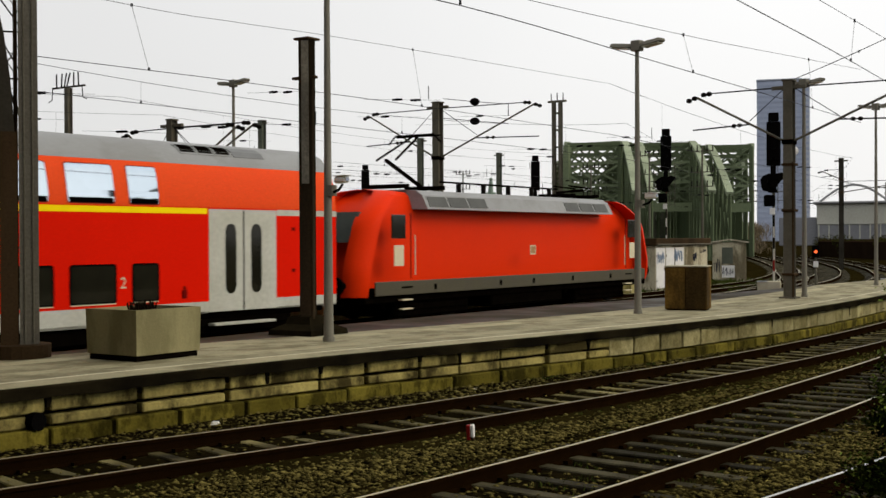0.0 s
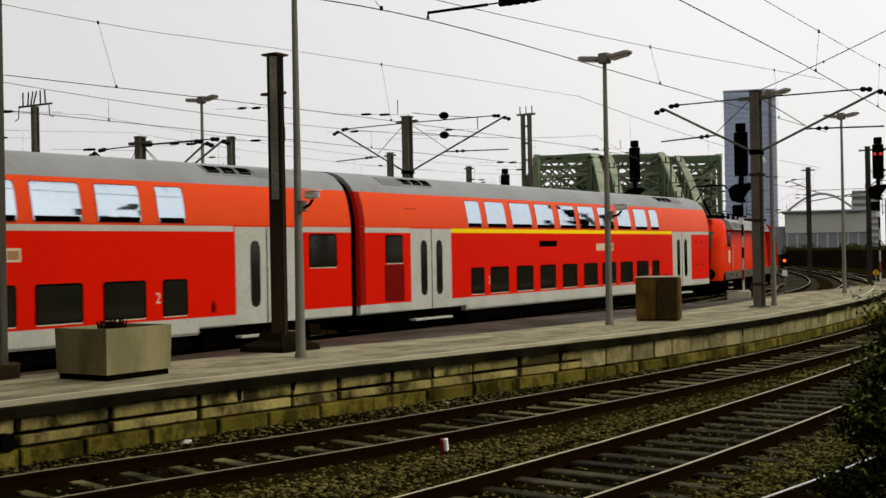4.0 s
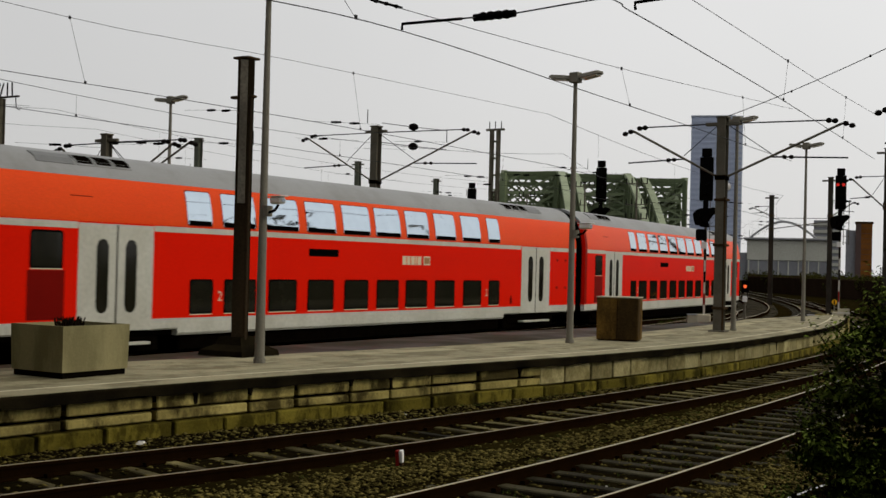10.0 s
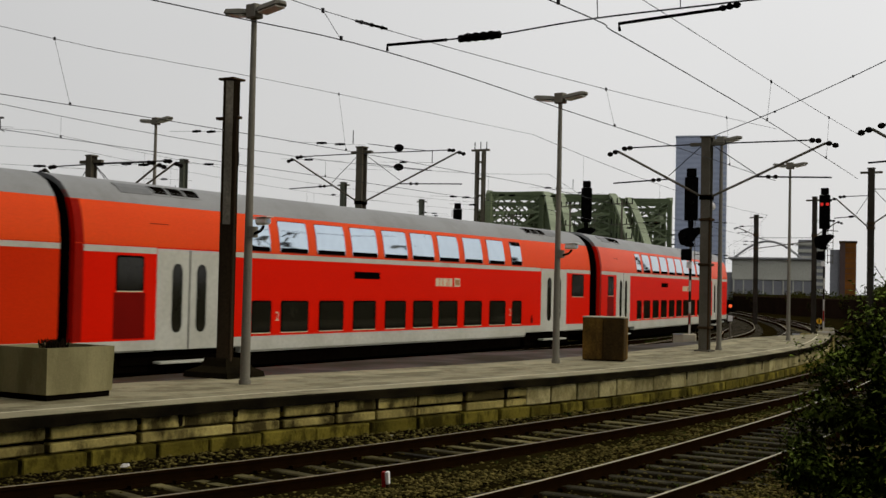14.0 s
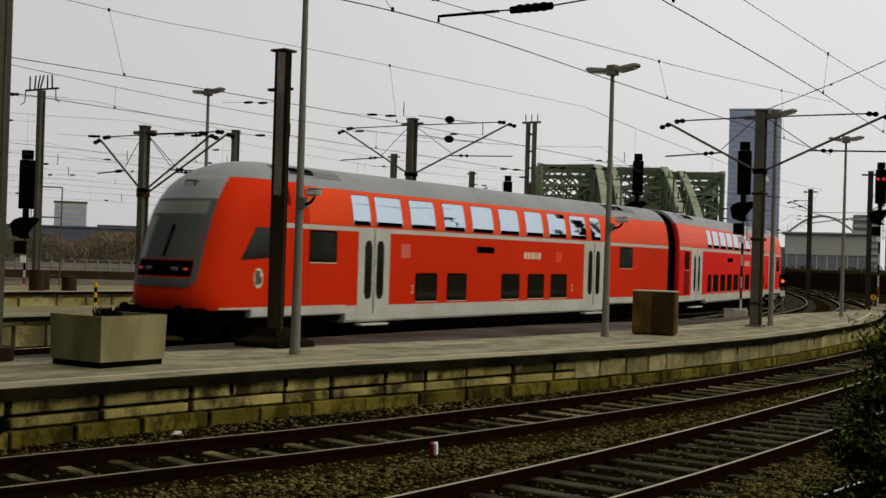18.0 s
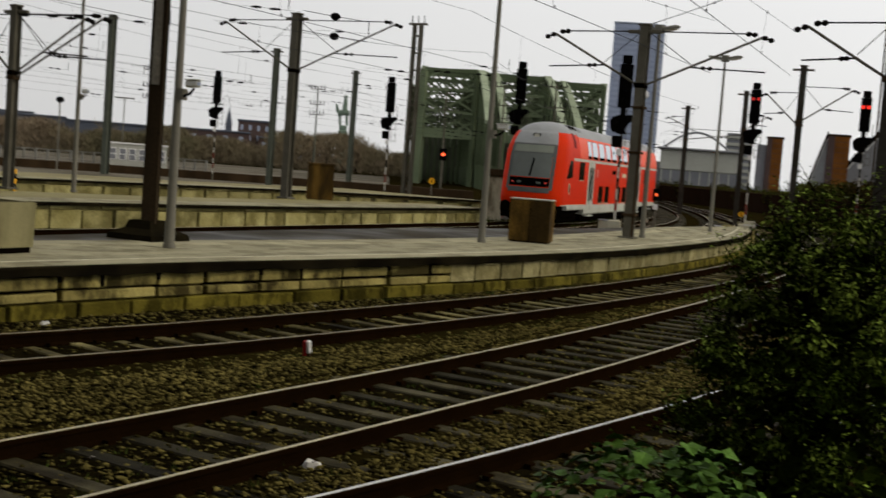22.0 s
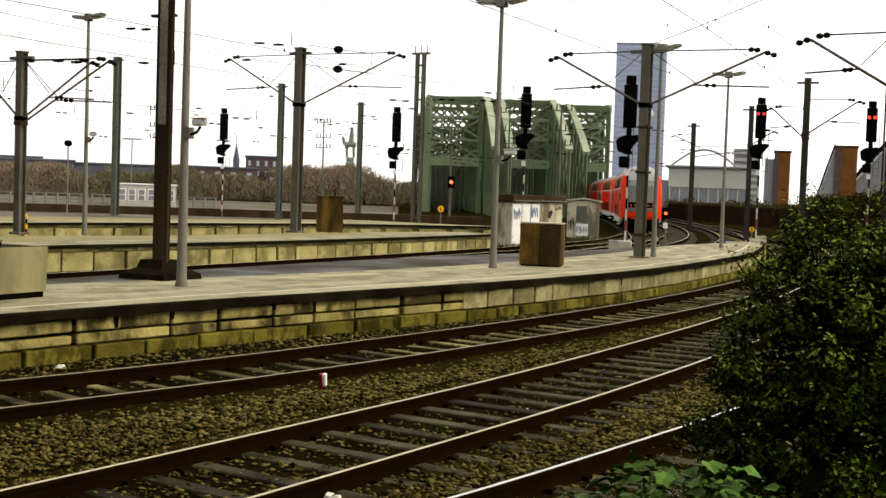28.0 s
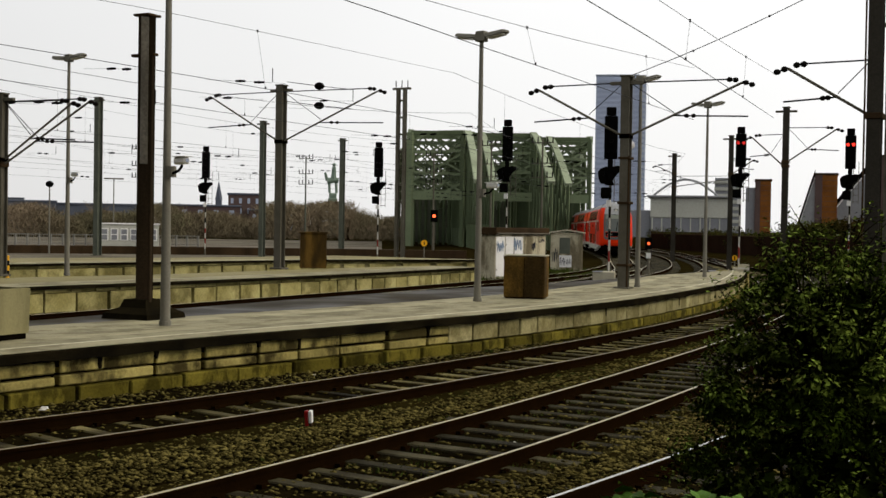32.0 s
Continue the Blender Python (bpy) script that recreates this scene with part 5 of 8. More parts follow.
        part("emblem_field", Geo().cbox(s * 1.42 - 0.01, -0.16, 1.81, s * 1.42 + 0.012, 0.12, 2.03, 0.003), BAND2, e)
        for y in (-5.5, -2.0, 0.0, 2.6, 5.4):
            part("hatch", Geo().cbox(s * 1.43 - 0.01, y - 0.06, 0.86, s * 1.43 + 0.02, y + 0.06, 1.02, 0.004), UNDER, c)
    for sy in (-1, 1):
        f0 = h - 0.62
        part("windscreen", Geo().add([(-1.0, sy * (h - 0.36), 2.2), (1.0, sy * (h - 0.36), 2.2), (0.92, sy * (h - 0.66), 3.02), (-0.92, sy * (h - 0.66), 3.02), (-1.0, sy * (h - 0.5), 2.2), (1.0, sy * (h - 0.5), 2.2), (0.92, sy * (h - 0.8), 3.02), (-0.92, sy * (h - 0.8), 3.02)],
                                     [(0, 1, 2, 3), (4, 7, 6, 5), (0, 4, 5, 1), (1, 5, 6, 2), (2, 6, 7, 3), (3, 7, 4, 0)]), SHIELD, c, "cab windscreen")
        for s in (-1, 1):
            part("buffer", Geo().tube([(s * 0.88, sy * (h - 0.1), 1.05), (s * 0.88, sy * (h + 0.25), 1.05)], 0.1, 10).tube([(s * 0.88, sy * (h + 0.25), 1.05), (s * 0.88, sy * (h + 0.33), 1.05)], 0.25, 14), UNDER, c)
    part("underframe", Geo().cbox(-1.3, -h + 0.4, 0.55, 1.3, h - 0.4, 0.95, 0.03).cbox(-1.25, -2.2, 0.2, 1.25, 2.2, 0.6, 0.05), UNDER, c)
    bogie(c, -5.2, 1, 0.6, 1.3)
    bogie(c, 5.2, 1, 0.6, 1.3)
    # collectors: one raised at the rear, one folded at the front
    p = part("pantograph", Geo().bar((0.0, -4.2, 3.85), (0.0, -5.9, 4.55), 0.09), UNDER, c, "raised current collector")
    for y in (-5.8, -4.0):
        part("base_beam", Geo().cbox(-0.7, y - 0.1, 3.74, 0.7, y + 0.1, 3.86, 0.02), UNDER, p)
    for s in (-1, 1):
        part("upper_arm", Geo().bar((s * 0.35, -5.9, 4.55), (s * 0.12, -4.5, 5.3), 0.05), UNDER, p)
    part("bow", Geo().tube([(-0.95, -4.5, 5.12), (-0.7, -4.5, 5.36), (0.7, -4.5, 5.36), (0.95, -4.5, 5.12)], 0.03, 6), UNDER, p)
    part("contact_strip", Geo().tube([(-0.8, -4.3, 5.34), (0.8, -4.3, 5.34)], 0.025, 6), UNDER, p)
    q = part("pantograph", Geo().bar((0.0, 4.1, 3.9), (0.0, 6.0, 4.05), 0.09), UNDER, c, "folded current collector")
    for y in (4.1, 5.9):
        part("base_beam", Geo().cbox(-0.7, y - 0.1, 3.74, 0.7, y + 0.1, 3.86, 0.02), UNDER, q)
    for s in (-1, 1):
        part("upper_arm", Geo().bar((s * 0.3, 6.0, 4.1), (s * 0.3, 4.4, 4.15), 0.05), UNDER, q)
    for y in (-2.6, -1.2, 0.3, 1.8, 3.0):
        part("roof_insulator", Geo().tube([(0.3, y, 3.7), (0.3, y, 4.0)], 0.08, 8), INSUL, c)
    part("roof_cable", Geo().tube([(0.3, -3.6, 4.0), (0.3, 3.6, 4.0)], 0.03, 6), UNDER, c)
    return c


loco = locomotive()
coaches = [coach(YELLOW, False, "red double-deck coach with a yellow first-class line and grey roof")]
coaches.append(coach(WHITEP, True, "red double-deck coach with a white line and grey roof"))
coaches.append(coach(WHITEP, False, "red double-deck coach with a white line and grey roof"))
coaches.append(copy_thing(coaches[1], Matrix()))
trailer = driving_trailer()

# where the joint between locomotive and first coach is, along the line, by seconds
JOINT_AT = [(0, 24.1), (1, 31.25), (2, 38.3), (3, 45.4), (4, 52.7), (5, 59.8), (6, 66.9), (7, 74.0), (8, 81.3), (9, 88.5), (10, 95.6), (11, 102.95), (12, 110.5), (13, 117.85), (14, 125.1), (15, 132.4), (16, 139.9), (17, 147.3), (18, 154.85), (19, 162.4), (20, 169.6), (21, 176.6), (22, 182.6), (23, 188.9), (24, 194.5), (25, 199.9), (26, 204.9), (27, 209.7), (28, 214.4), (29, 219.0), (30, 223.6), (31, 228.1), (32, 232.6)]
ARC = [-170.0]
while ARC[-1] < 330:
    ARC.append(ARC[-1] + 0.5)
LENGTHS = [0.0]
for y0, y1 in zip(ARC, ARC[1:]):
    LENGTHS.append(LENGTHS[-1] + math.hypot(y1 - y0, curve_at(TRAIN_LINE, y1) - curve_at(TRAIN_LINE, y0)))


def along(s):
    """The place s metres along the train's line; s is y on its straight part."""
    k = s - ARC[0]
    y = float(np.interp(k, LENGTHS, ARC))
    return Vector((curve_at(TRAIN_LINE, y), y, 0))


def ride(s, half_base):
    a, b = along(s - half_base), along(s + half_base)
    d = b - a
    m = (a + b) / 2
    return pose(m.x, m.y, 0, 0, 0, -math.degrees(math.atan2(d.x, d.y)))


def motions():
    walk(loco, [(t, ride(s + 9.65, 5.2)) for t, s in JOINT_AT])
    for i, c in enumerate(coaches):
        walk(c, [(t, ride(s - 13.4 - 26.8 * i, 10.0)) for t, s in JOINT_AT])
    walk(trailer, [(t, ride(s - 107.2 - 13.4, 10.0)) for t, s in JOINT_AT])

# ---- masts, lamps, signals, wires ----
def h_section(g, x, y, z0, z1, w, d, t=0.03, rz=0.0):
    """A steel mast of H section."""
    c, s = math.cos(radians(rz)), math.sin(radians(rz))
    prof = [(-w, -d), (w, -d), (w, -d + t), (t / 2, -d + t), (t / 2, d - t), (w, d - t), (w, d), (-w, d), (-w, d - t), (-t / 2, d - t), (-t / 2, -d + t), (-w, -d + t)]
    return g.loft([[(x + a * c - b * s, y + a * s + b * c, z) for a, b in prof] for z in (z0, z1)])


def insulator_geo(p, q, r=0.07, n=4):
    p, q = Vector(p), Vector(q)
    g = Geo().tube([p, q], 0.02, 6)
    for i in range(n):
        g.ball(p.lerp(q, (i + 0.5) / n), r, 10, 6, 0.8)
    return g


def cantilever(mast, x, y, z_low, z_high, reach, drop=0.0, steady=True):
    """A bracket of top tie, slanting strut, and steady arm, reaching along x."""
    s = 1 if reach > 0 else -1
    tip = (x + reach, y, z_high - 0.12)
    b = part("bracket", Geo().tube([(x + s * 0.1, y, z_low), tip], 0.035, 8), MAST, mast, "slanting tube of the wire bracket")
    part("top_tie", Geo().tube([(x + s * 0.1, y, z_high), (x + reach - s * 0.35, y, z_high - 0.02)], 0.02, 6), WIRE, b)
    part("insulator", insulator_geo((x + reach - s * 0.45, y, z_high - 0.02), (x + reach - s * 0.12, y, z_high - 0.05), 0.09, 2), INSUL, b)
    part("insulator", insulator_geo((x + reach, y, z_high - 0.1), (x + reach + s * 0.34, y, z_high - 0.22), 0.09, 2), INSUL, b)
    part("stay", Geo().tube([(x + s * 0.1, y, z_high), (x + reach * 0.42, y, z_low + (z_high - z_low) * 0.42)], 0.013, 5), WIRE, b)
    if steady:
        zs = z_low + (z_high - z_low) * 0.36
        part("steady_arm", Geo().tube([(x + reach * 0.40, y, zs), (x + reach * 1.05, y, zs - 0.08)], 0.022, 6), WIRE, b)
        part("insulator", insulator_geo((x + reach * 0.5, y, zs - 0.01), (x + reach * 0.62, y, zs - 0.025), 0.075, 2), INSUL, b)


def wire_mast(x, y, z0, z1, w, material, label, arms=(), rz=0.0, cap=True):
    m = thing("catenary_mast", label, "catenary mast", group="wire masts")
    part("post", h_section(Geo(), x, y, z0, z1, w, w * 1.15, 0.03, rz), material, m)
    if cap:
        part("cap", Geo().cbox(x - w * 1.3, y - w * 1.3, z1, x + w * 1.3, y + w * 1.3, z1 + 0.05, 0.01), MAST, m)
        part("cross_arm", Geo().cbox(x - 0.5, y - 0.06, z1 - 0.22, x + 0.5, y + 0.06, z1 - 0.12, 0.01), MAST, m)
    part("base_plate", Geo().cbox(x - w * 1.8, y - w * 1.8, z0 - 0.02, x + w * 1.8, y + w * 1.8, z0 + 0.05, 0.01), MAST, m)
    for zl, zh, reach in arms:
        part("clamp", Geo().cbox(x - w * 1.25, y - w * 1.35, zl - 0.08, x + w * 1.25, y + w * 1.35, zl + 0.06, 0.01), RUSTMAST, m)
        cantilever(m, x, y, zl, zh, reach)
    return m


def platform_lamp(x, y, z0, z1, label, rot=0.0, arm=0.42, r=0.085):
    """A slim post with two tilted lamp heads."""
    m = thing("platform_lamp", label, "lamp post", pose(x, y, 0, 0, 0, rot), "platform lamps")
    part("post", Geo().tube([(0, 0, z0), (0, 0, z0 + 2.6), (0, 0, z1 - 0.1)], r, 12, r * 0.55), POLE, m, "", True)
    part("collar", Geo().tube([(0, 0, z0), (0, 0, z0 + 0.08)], r * 1.2, 12), POLE, m)
    part("joint_box", Geo().cbox(-0.12, -0.1, z1 - 0.14, 0.12, 0.1, z1 + 0.1, 0.015), POLE, m)
    for s in (-1, 1):
        h = part("lamp_head", Geo().loft([[(s * a, -b, z1 + c), (s * a, b, z1 + c), (s * a, b * 0.7, z1 + c + d), (s * a, -b * 0.7, z1 + c + d)] for a, b, c, d in ((0.12, 0.08, -0.04, 0.07), (0.3, 0.14, -0.035, 0.09), (arm + 0.2, 0.14, 0.01, 0.08), (arm + 0.28, 0.08, 0.025, 0.05))]), POLE, m, "tilted lamp head")
        part("cover", Geo().loft([[(s * a, -0.11, z1 + c), (s * a, 0.11, z1 + c), (s * a, 0.11, z1 + c - 0.03), (s * a, -0.11, z1 + c - 0.03)] for a, c in ((0.2, -0.055), (arm + 0.2, 0.005))]), LAMPC, h, "cream lamp cover")
    return m


def security_camera(x, y, z, rot):
    m = thing("security_camera", "white security camera on a lamp post", "camera", pose(x, y, z, 0, 0, rot), "security cameras")
    part("case", Geo().cbox(0.1, -0.06, 0.02, 0.46, 0.06, 0.14, 0.03), CAMW, m)
    part("sunshield", Geo().cbox(0.08, -0.075, 0.142, 0.5, 0.075, 0.155, 0.006), CAMW, m)
    part("lens", Geo().tube([(0.45, 0, 0.08), (0.47, 0, 0.08)], 0.035, 10), WINFAR, m)
    part("bracket", Geo().tube([(0.0, 0, -0.12), (0.2, 0, -0.08), (0.3, 0, 0.0)], 0.025, 6), BLACKP, m, "black bracket arm")
    part("clamp", Geo().tube([(-0.07, 0, -0.18), (-0.07, 0, 0.0)], 0.1, 10), POLE, m)


def signal(x, y, z0, z1, label, rot=0.0, lit=None, scale=1.0, plinth=False, low=True):
    """A tall colour-light signal: banded mast, black screen, lower heads."""
    m = thing("railway_signal", label, "railway signal", pose(x, y, 0, 0, 0, rot), "signals")
    k = scale
    zb = z1 - 2.1 * k
    part("post", Geo().tube([(0, 0.14, z0), (0, 0.14, z1 - 0.2)], 0.055 * k, 10), MAST, m)
    foot = zb - (1.95 if low else 0.3) * k
    n = max(2, round((foot - z0 - 0.5) / 0.9))
    h = (foot - (z0 + 0.5)) / (2 * n)
    for i in range(2 * n):
        a = z0 + 0.5 + i * h
        part("mast_panel", Geo().cbox(-0.034 * k, 0.045, a, 0.034 * k, 0.068, a + h, 0.004), (BAND, SIGNRED if i < n else BLACKP)[i % 2], m, "banded mast panel")
    s = part("screen", Geo().cbox(-0.27 * k, 0.0, zb, 0.27 * k, 0.12, z1 - 0.35 * k, 0.03), BLACKP, m, "black signal screen")
    part("route_box", Geo().cbox(-0.2 * k, -0.05, z1 - 0.34 * k, 0.2 * k, 0.15, z1, 0.03), BLACKP, m)
    for dx, dz in ((-0.14, 1.25), (0.14, 1.25), (0.0, 0.75), (-0.14, 0.35), (0.14, 0.35)):
        part("hood", Geo().tube([(dx * k, -0.16, zb + dz * k), (dx * k, 0.0, zb + dz * k)], 0.1 * k, 10), BLACKP, s)
        if lit and dz == 1.25:
            part("lit_lens", Geo().tube([(dx * k, -0.172, zb + dz * k), (dx * k, -0.162, zb + dz * k)], 0.085 * k, 10), lit, s, "lit red lens")
    if low:
        part("neck", Geo().cbox(-0.12 * k, 0.0, zb - 0.32 * k, 0.1 * k, 0.13, zb - 0.005, 0.02), BLACKP, m)
        d = part("lower_head", Geo().loft([[(a * k, -0.02, zb + c * k), (b * k, -0.02, zb + c * k), (b * k, 0.12, zb + c * k), (a * k, 0.12, zb + c * k)] for a, b, c in ((-0.18, 0.16, -1.06), (-0.46, 0.10, -0.86), (-0.50, 0.26, -0.62), (-0.42, 0.48, -0.40), (-0.20, 0.44, -0.30))]), BLACKP, m, "black distant-signal head")
        for dx, dz in ((-0.36, -0.58), (0.28, -0.42), (-0.30, -0.86), (0.02, -0.72)):
            part("hood", Geo().tube([(dx * k, -0.22, zb + dz * k), (dx * k, -0.02, zb + dz * k)], 0.15 * k, 10), BLACKP, d)
        e = part("speed_indicator", Geo().cbox(-0.38 * k, -0.02, zb - 1.6 * k, 0.06 * k, 0.13, zb - 1.14 * k, 0.05), BLACKP, m, "small black indicator box")
        part("hood", Geo().tube([(-0.16 * k, -0.24, zb - 1.34 * k), (-0.16 * k, -0.02, zb - 1.34 * k)], 0.2 * k, 10), BLACKP, e)
        part("marker", Geo().cbox(-0.15 * k, -0.02, zb - 1.92 * k, 0.05 * k, 0.04, zb - 1.66 * k, 0.01), WHITE, m, "white number plate, blank")
        for i in range(5):
            part("ladder_rung", Geo().bar((0.12 * k, 0.2, zb + (-1.7 + 0.34 * i) * k), (0.42 * k, 0.2, zb + (-1.7 + 0.34 * i) * k), 0.025), MAST, m)
        part("ladder_rail", Geo().bar((0.42 * k, 0.2, zb - 1.8 * k), (0.42 * k, 0.2, zb + 0.4 * k), 0.03), MAST, m)
        part("ladder_rail", Geo().bar((0.16 * k, 0.22, zb - 1.8 * k), (0.16 * k, 0.22, zb + 0.4 * k), 0.03), MAST, m)
    if plinth:
        part("plinth", Geo().cbox(-0.27, -0.2, -0.24, 0.27, 0.36, z0 + 0.55, 0.03), CONC, m, "pale concrete base")
    return m


def sag(p, q, drop, n=24):
    p, q = Vector(p), Vector(q)
    out = []
    for i in range(n + 1):
        k = i / n
        v = p.lerp(q, k)
        v.z -= drop * 4 * k * (1 - k)
        out.append(v)
    return out


def catenary(label, line, y0, y1, span, z_c, z_m, shift=0.0, r=0.011, first=None, drop=0.6, bulbs=0):
    """Contact wire, messenger wire and droppers over a track."""
    c = thing("overhead_line", label, "overhead wire", group="overhead lines")
    y = first if first is not None else y0
    marks = [y]
    while marks[-1] < y1:
        marks.append(marks[-1] + span)
    y = marks[0]
    while marks[0] > y0:
        marks.insert(0, marks[0] - span)
    for i, (a, b) in enumerate(zip(marks, marks[1:])):
        s0, s1 = shift + (0.2 if i % 2 else -0.2), shift + (-0.2 if i % 2 else 0.2)
        A, B = (curve_at(line, a) + s0, a), (curve_at(line, b) + s1, b)
        part("contact_wire", Geo().tube([(A[0], A[1], z_c), (B[0], B[1], z_c)], r, 5), WIRE, c)
        m = sag((A[0], A[1], z_m), (B[0], B[1], z_m), drop)
        part("messenger_wire", Geo().tube(m, r * 0.85, 5), WIRE, c)
        for k in (3, 9, 15, 21):
            t = k / 24
            p = Vector((A[0] + (B[0] - A[0]) * t, A[1] + (B[1] - A[1]) * t, z_c))
            d = part("dropper", Geo().tube([p, m[k]], r * 0.4, 4), WIRE, c)
            part("clip", Geo().cbox(p.x - 0.014, p.y - 0.02, p.z - 0.01, p.x + 0.014, p.y + 0.02, p.z + 0.06, 0.004), WIRE, d)
    # dark insulators and hanging rods, spread along the far wires
    rng = random.Random(bulbs)
    y = y0 + 6
    while bulbs and y < y1:
        x = curve_at(line, y) + rng.uniform(-1.5, 1.5)
        z = rng.choice((z_c + 0.1, z_c + 0.9, z_m - 0.1, z_m + 0.9))
        a = rng.uniform(-0.5, 0.5)
        for k in range(rng.choice((1, 1, 2))):
            p = Vector((x + k * 0.75, y + k * 0.75 * a, z - 0.05 * k))
            part("insulator", Geo().tube([p + Vector((-0.2, -0.2 * a, 0)), p, p + Vector((0.2, 0.2 * a, 0))], 0.045, 6).ball(p, 0.085, 8, 4, 0.7), BLACKP, c)
        part("span_wire", Geo().tube([(x - 1.4, y - 1.4 * a, z + 0.06), (x, y, z), (x + 1.8, y + 1.8 * a, z - 0.1)], 0.007, 4), WIRE, c)
        if rng.random() < 0.4:
            part("hanging_rod", Geo().tube([(x + 1.6, y, z + 0.45), (x + 1.6, y, z - 0.1)], 0.02, 5), WIRE, c)
        y += rng.uniform(3.6, 8.5)
    return c


# platform 1
platform_lamp(-13.28, 15.85, P1, 6.86, "slim grey lamp post with two pale lamp heads on the platform", -8)
platform_lamp(-12.07, 25.36, P1, 6.68, "slim grey lamp post with two pale lamp heads on the platform", -8)
platform_lamp(-11.82, 44.31, P1, 6.92, "slim grey lamp post near the platform end", -8, 0.36, 0.075)
platform_lamp(-28.5, 29.2, P2, 7.48, "slim grey lamp post with two pale heads on the second platform", -8, 0.5)
security_camera(-13.16, 15.85, 3.2, -20)
security_camera(-11.95, 25.36, 3.15, -20)
security_camera(-28.38, 29.2, 3.65, -20)

m = thing("steel_post", "tall brown weathered steel post on a concrete foot", "post")
part("post", h_section(Geo(), -14.66, 16.92, P1 + 0.3, 5.92, 0.15, 0.16, 0.03, 41), POSTM, m)
part("web_plate", Geo().cbox(-14.75, 16.83, P1 + 0.3, -14.57, 17.01, 5.9, 0.01), POSTM, m)
part("face_plate", Geo().cbox(-0.105, -0.176, 3.3, 0.03, -0.162, 5.9, 0.004), POSTG, m, "grey worn face with rust runs").matrix_basis = pose(-14.66, 16.92, 0, 0, 0, 41)
part("head_plate", Geo().cbox(-14.84, 16.75, 5.925, -14.48, 17.09, 5.965, 0.008), RUSTMAST, m, "rusty head plate")
part("bracket", Geo().cbox(-14.98, 16.86, 5.22, -14.44, 16.98, 5.27, 0.01), RUSTMAST, m, "stub bracket")
part("side_pipe", Geo().tube([(-14.42, 16.78, P1 + 0.3), (-14.42, 16.78, 5.2)], 0.035, 8), POSTM, m)
part("foot", Geo().loft([[(-14.66 + sx * a, 16.92 + sy * a, z) for sx, sy in ((-1, -1), (1, -1), (1, 1), (-1, 1))] for a, z in ((0.52, P1), (0.50, P1 + 0.1), (0.30, P1 + 0.2), (0.25, P1 + 0.34))]), EDGE, m, "dark stepped foot")

wm = wire_mast(-11.41, 33.83, P1, 6.68, 0.13, MAST, "grey steel mast with two wire brackets at the platform", [(4.98, 6.52, 3.35), (4.98, 6.52, -2.75)])
part("cable_duct", Geo().tube([(-11.27, 33.7, P1), (-11.27, 33.7, 4.4)], 0.03, 6), RUSTMAST, wm)
for z in (1.2, 3.0, 4.3):
    part("clamp", Geo().cbox(-11.58, 33.64, z, -11.22, 34.02, z + 0.07, 0.01), RUSTMAST, wm)
pl = platform_lamp(-11.31, 34.82, P1, 6.74, "slim grey lamp post beside a wire mast", -8, 0.34, 0.08)
part("globe", Geo().ball((-0.25, -0.1, 4.78), 0.13), WHITE, pl, "white round loudspeaker")

# leg of the old hall roof: two chords, lattice, curved rib
tm = thing("lattice_roof_leg", "riveted grey lattice roof leg on a round foot", "roof leg", pose(-15.45, 11.3, 0, 0, 0, 52))
part("outer_chord", h_section(Geo(), 0.15, 0, P1 + 0.15, 11.5, 0.135, 0.13, 0.02), LEGM, tm)
for x in (0.09, 0.21):
    part("angle_iron", Geo().cbox(x - 0.012, -0.145, P1 + 0.15, x + 0.012, -0.132, 11.4, 0.003), MAST, tm)
part("web_plate", Geo().cbox(-0.06, 0.02, P1 + 0.15, 0.0, 0.08, 11.4, 0.01), RUSTMAST, tm, "dark web plate")
part("inner_chord", h_section(Geo(), -0.13, 0, P1 + 0.15, 3.9, 0.125, 0.12, 0.02), RUSTMAST, tm)
part("inner_plate", Geo().cbox(-0.25, -0.05, P1 + 0.15, -0.01, 0.05, 3.9, 0.01), RUSTMAST, tm)
for i in range(22):
    z = P1 + 0.4 + i * 0.5
    part("lacing_bar", Geo().bar((0.16, 0.1, z), (-0.14, 0.1, z + 0.5), 0.05, 0.012) if i % 2 else Geo().bar((-0.14, 0.1, z), (0.16, 0.1, z + 0.5), 0.05, 0.012), MAST, tm)
RIB = ((-0.13, 3.2), (-0.15, 4.0), (-0.20, 4.7), (-0.29, 5.4), (-0.46, 6.2), (-0.8, 7.2), (-1.4, 8.2), (-2.2, 9.0))
part("curved_rib", Geo().loft([[(x - 0.10, -0.1, z), (x + 0.10, -0.1, z), (x + 0.10, 0.1, z), (x - 0.10, 0.1, z)] for x, z in RIB]), DARKMAST, tm, "curved rib that branches off")
RIB2 = ((-0.26, 2.9), (-0.36, 3.6), (-0.5, 4.4), (-0.72, 5.2), (-1.1, 6.2), (-1.7, 7.3), (-2.6, 8.3))
part("curved_rib", Geo().loft([[(x - 0.05, -0.08, z), (x + 0.05, -0.08, z), (x + 0.05, 0.08, z), (x - 0.05, 0.08, z)] for x, z in RIB2]), DARKMAST, tm, "thin curved rib")
# lacing between the straight chord and the rib, and between the two ribs
for (xa, za), (xb, zb) in zip(RIB[1:6], RIB[2:7]):
    part("lacing_bar", Geo().bar((0.1, 0.06, za), (xb, 0.06, zb), 0.05, 0.02), DARKMAST, tm)
    part("lacing_bar", Geo().bar((0.1, 0.07, zb), (xb, 0.07, zb), 0.05, 0.02), DARKMAST, tm)
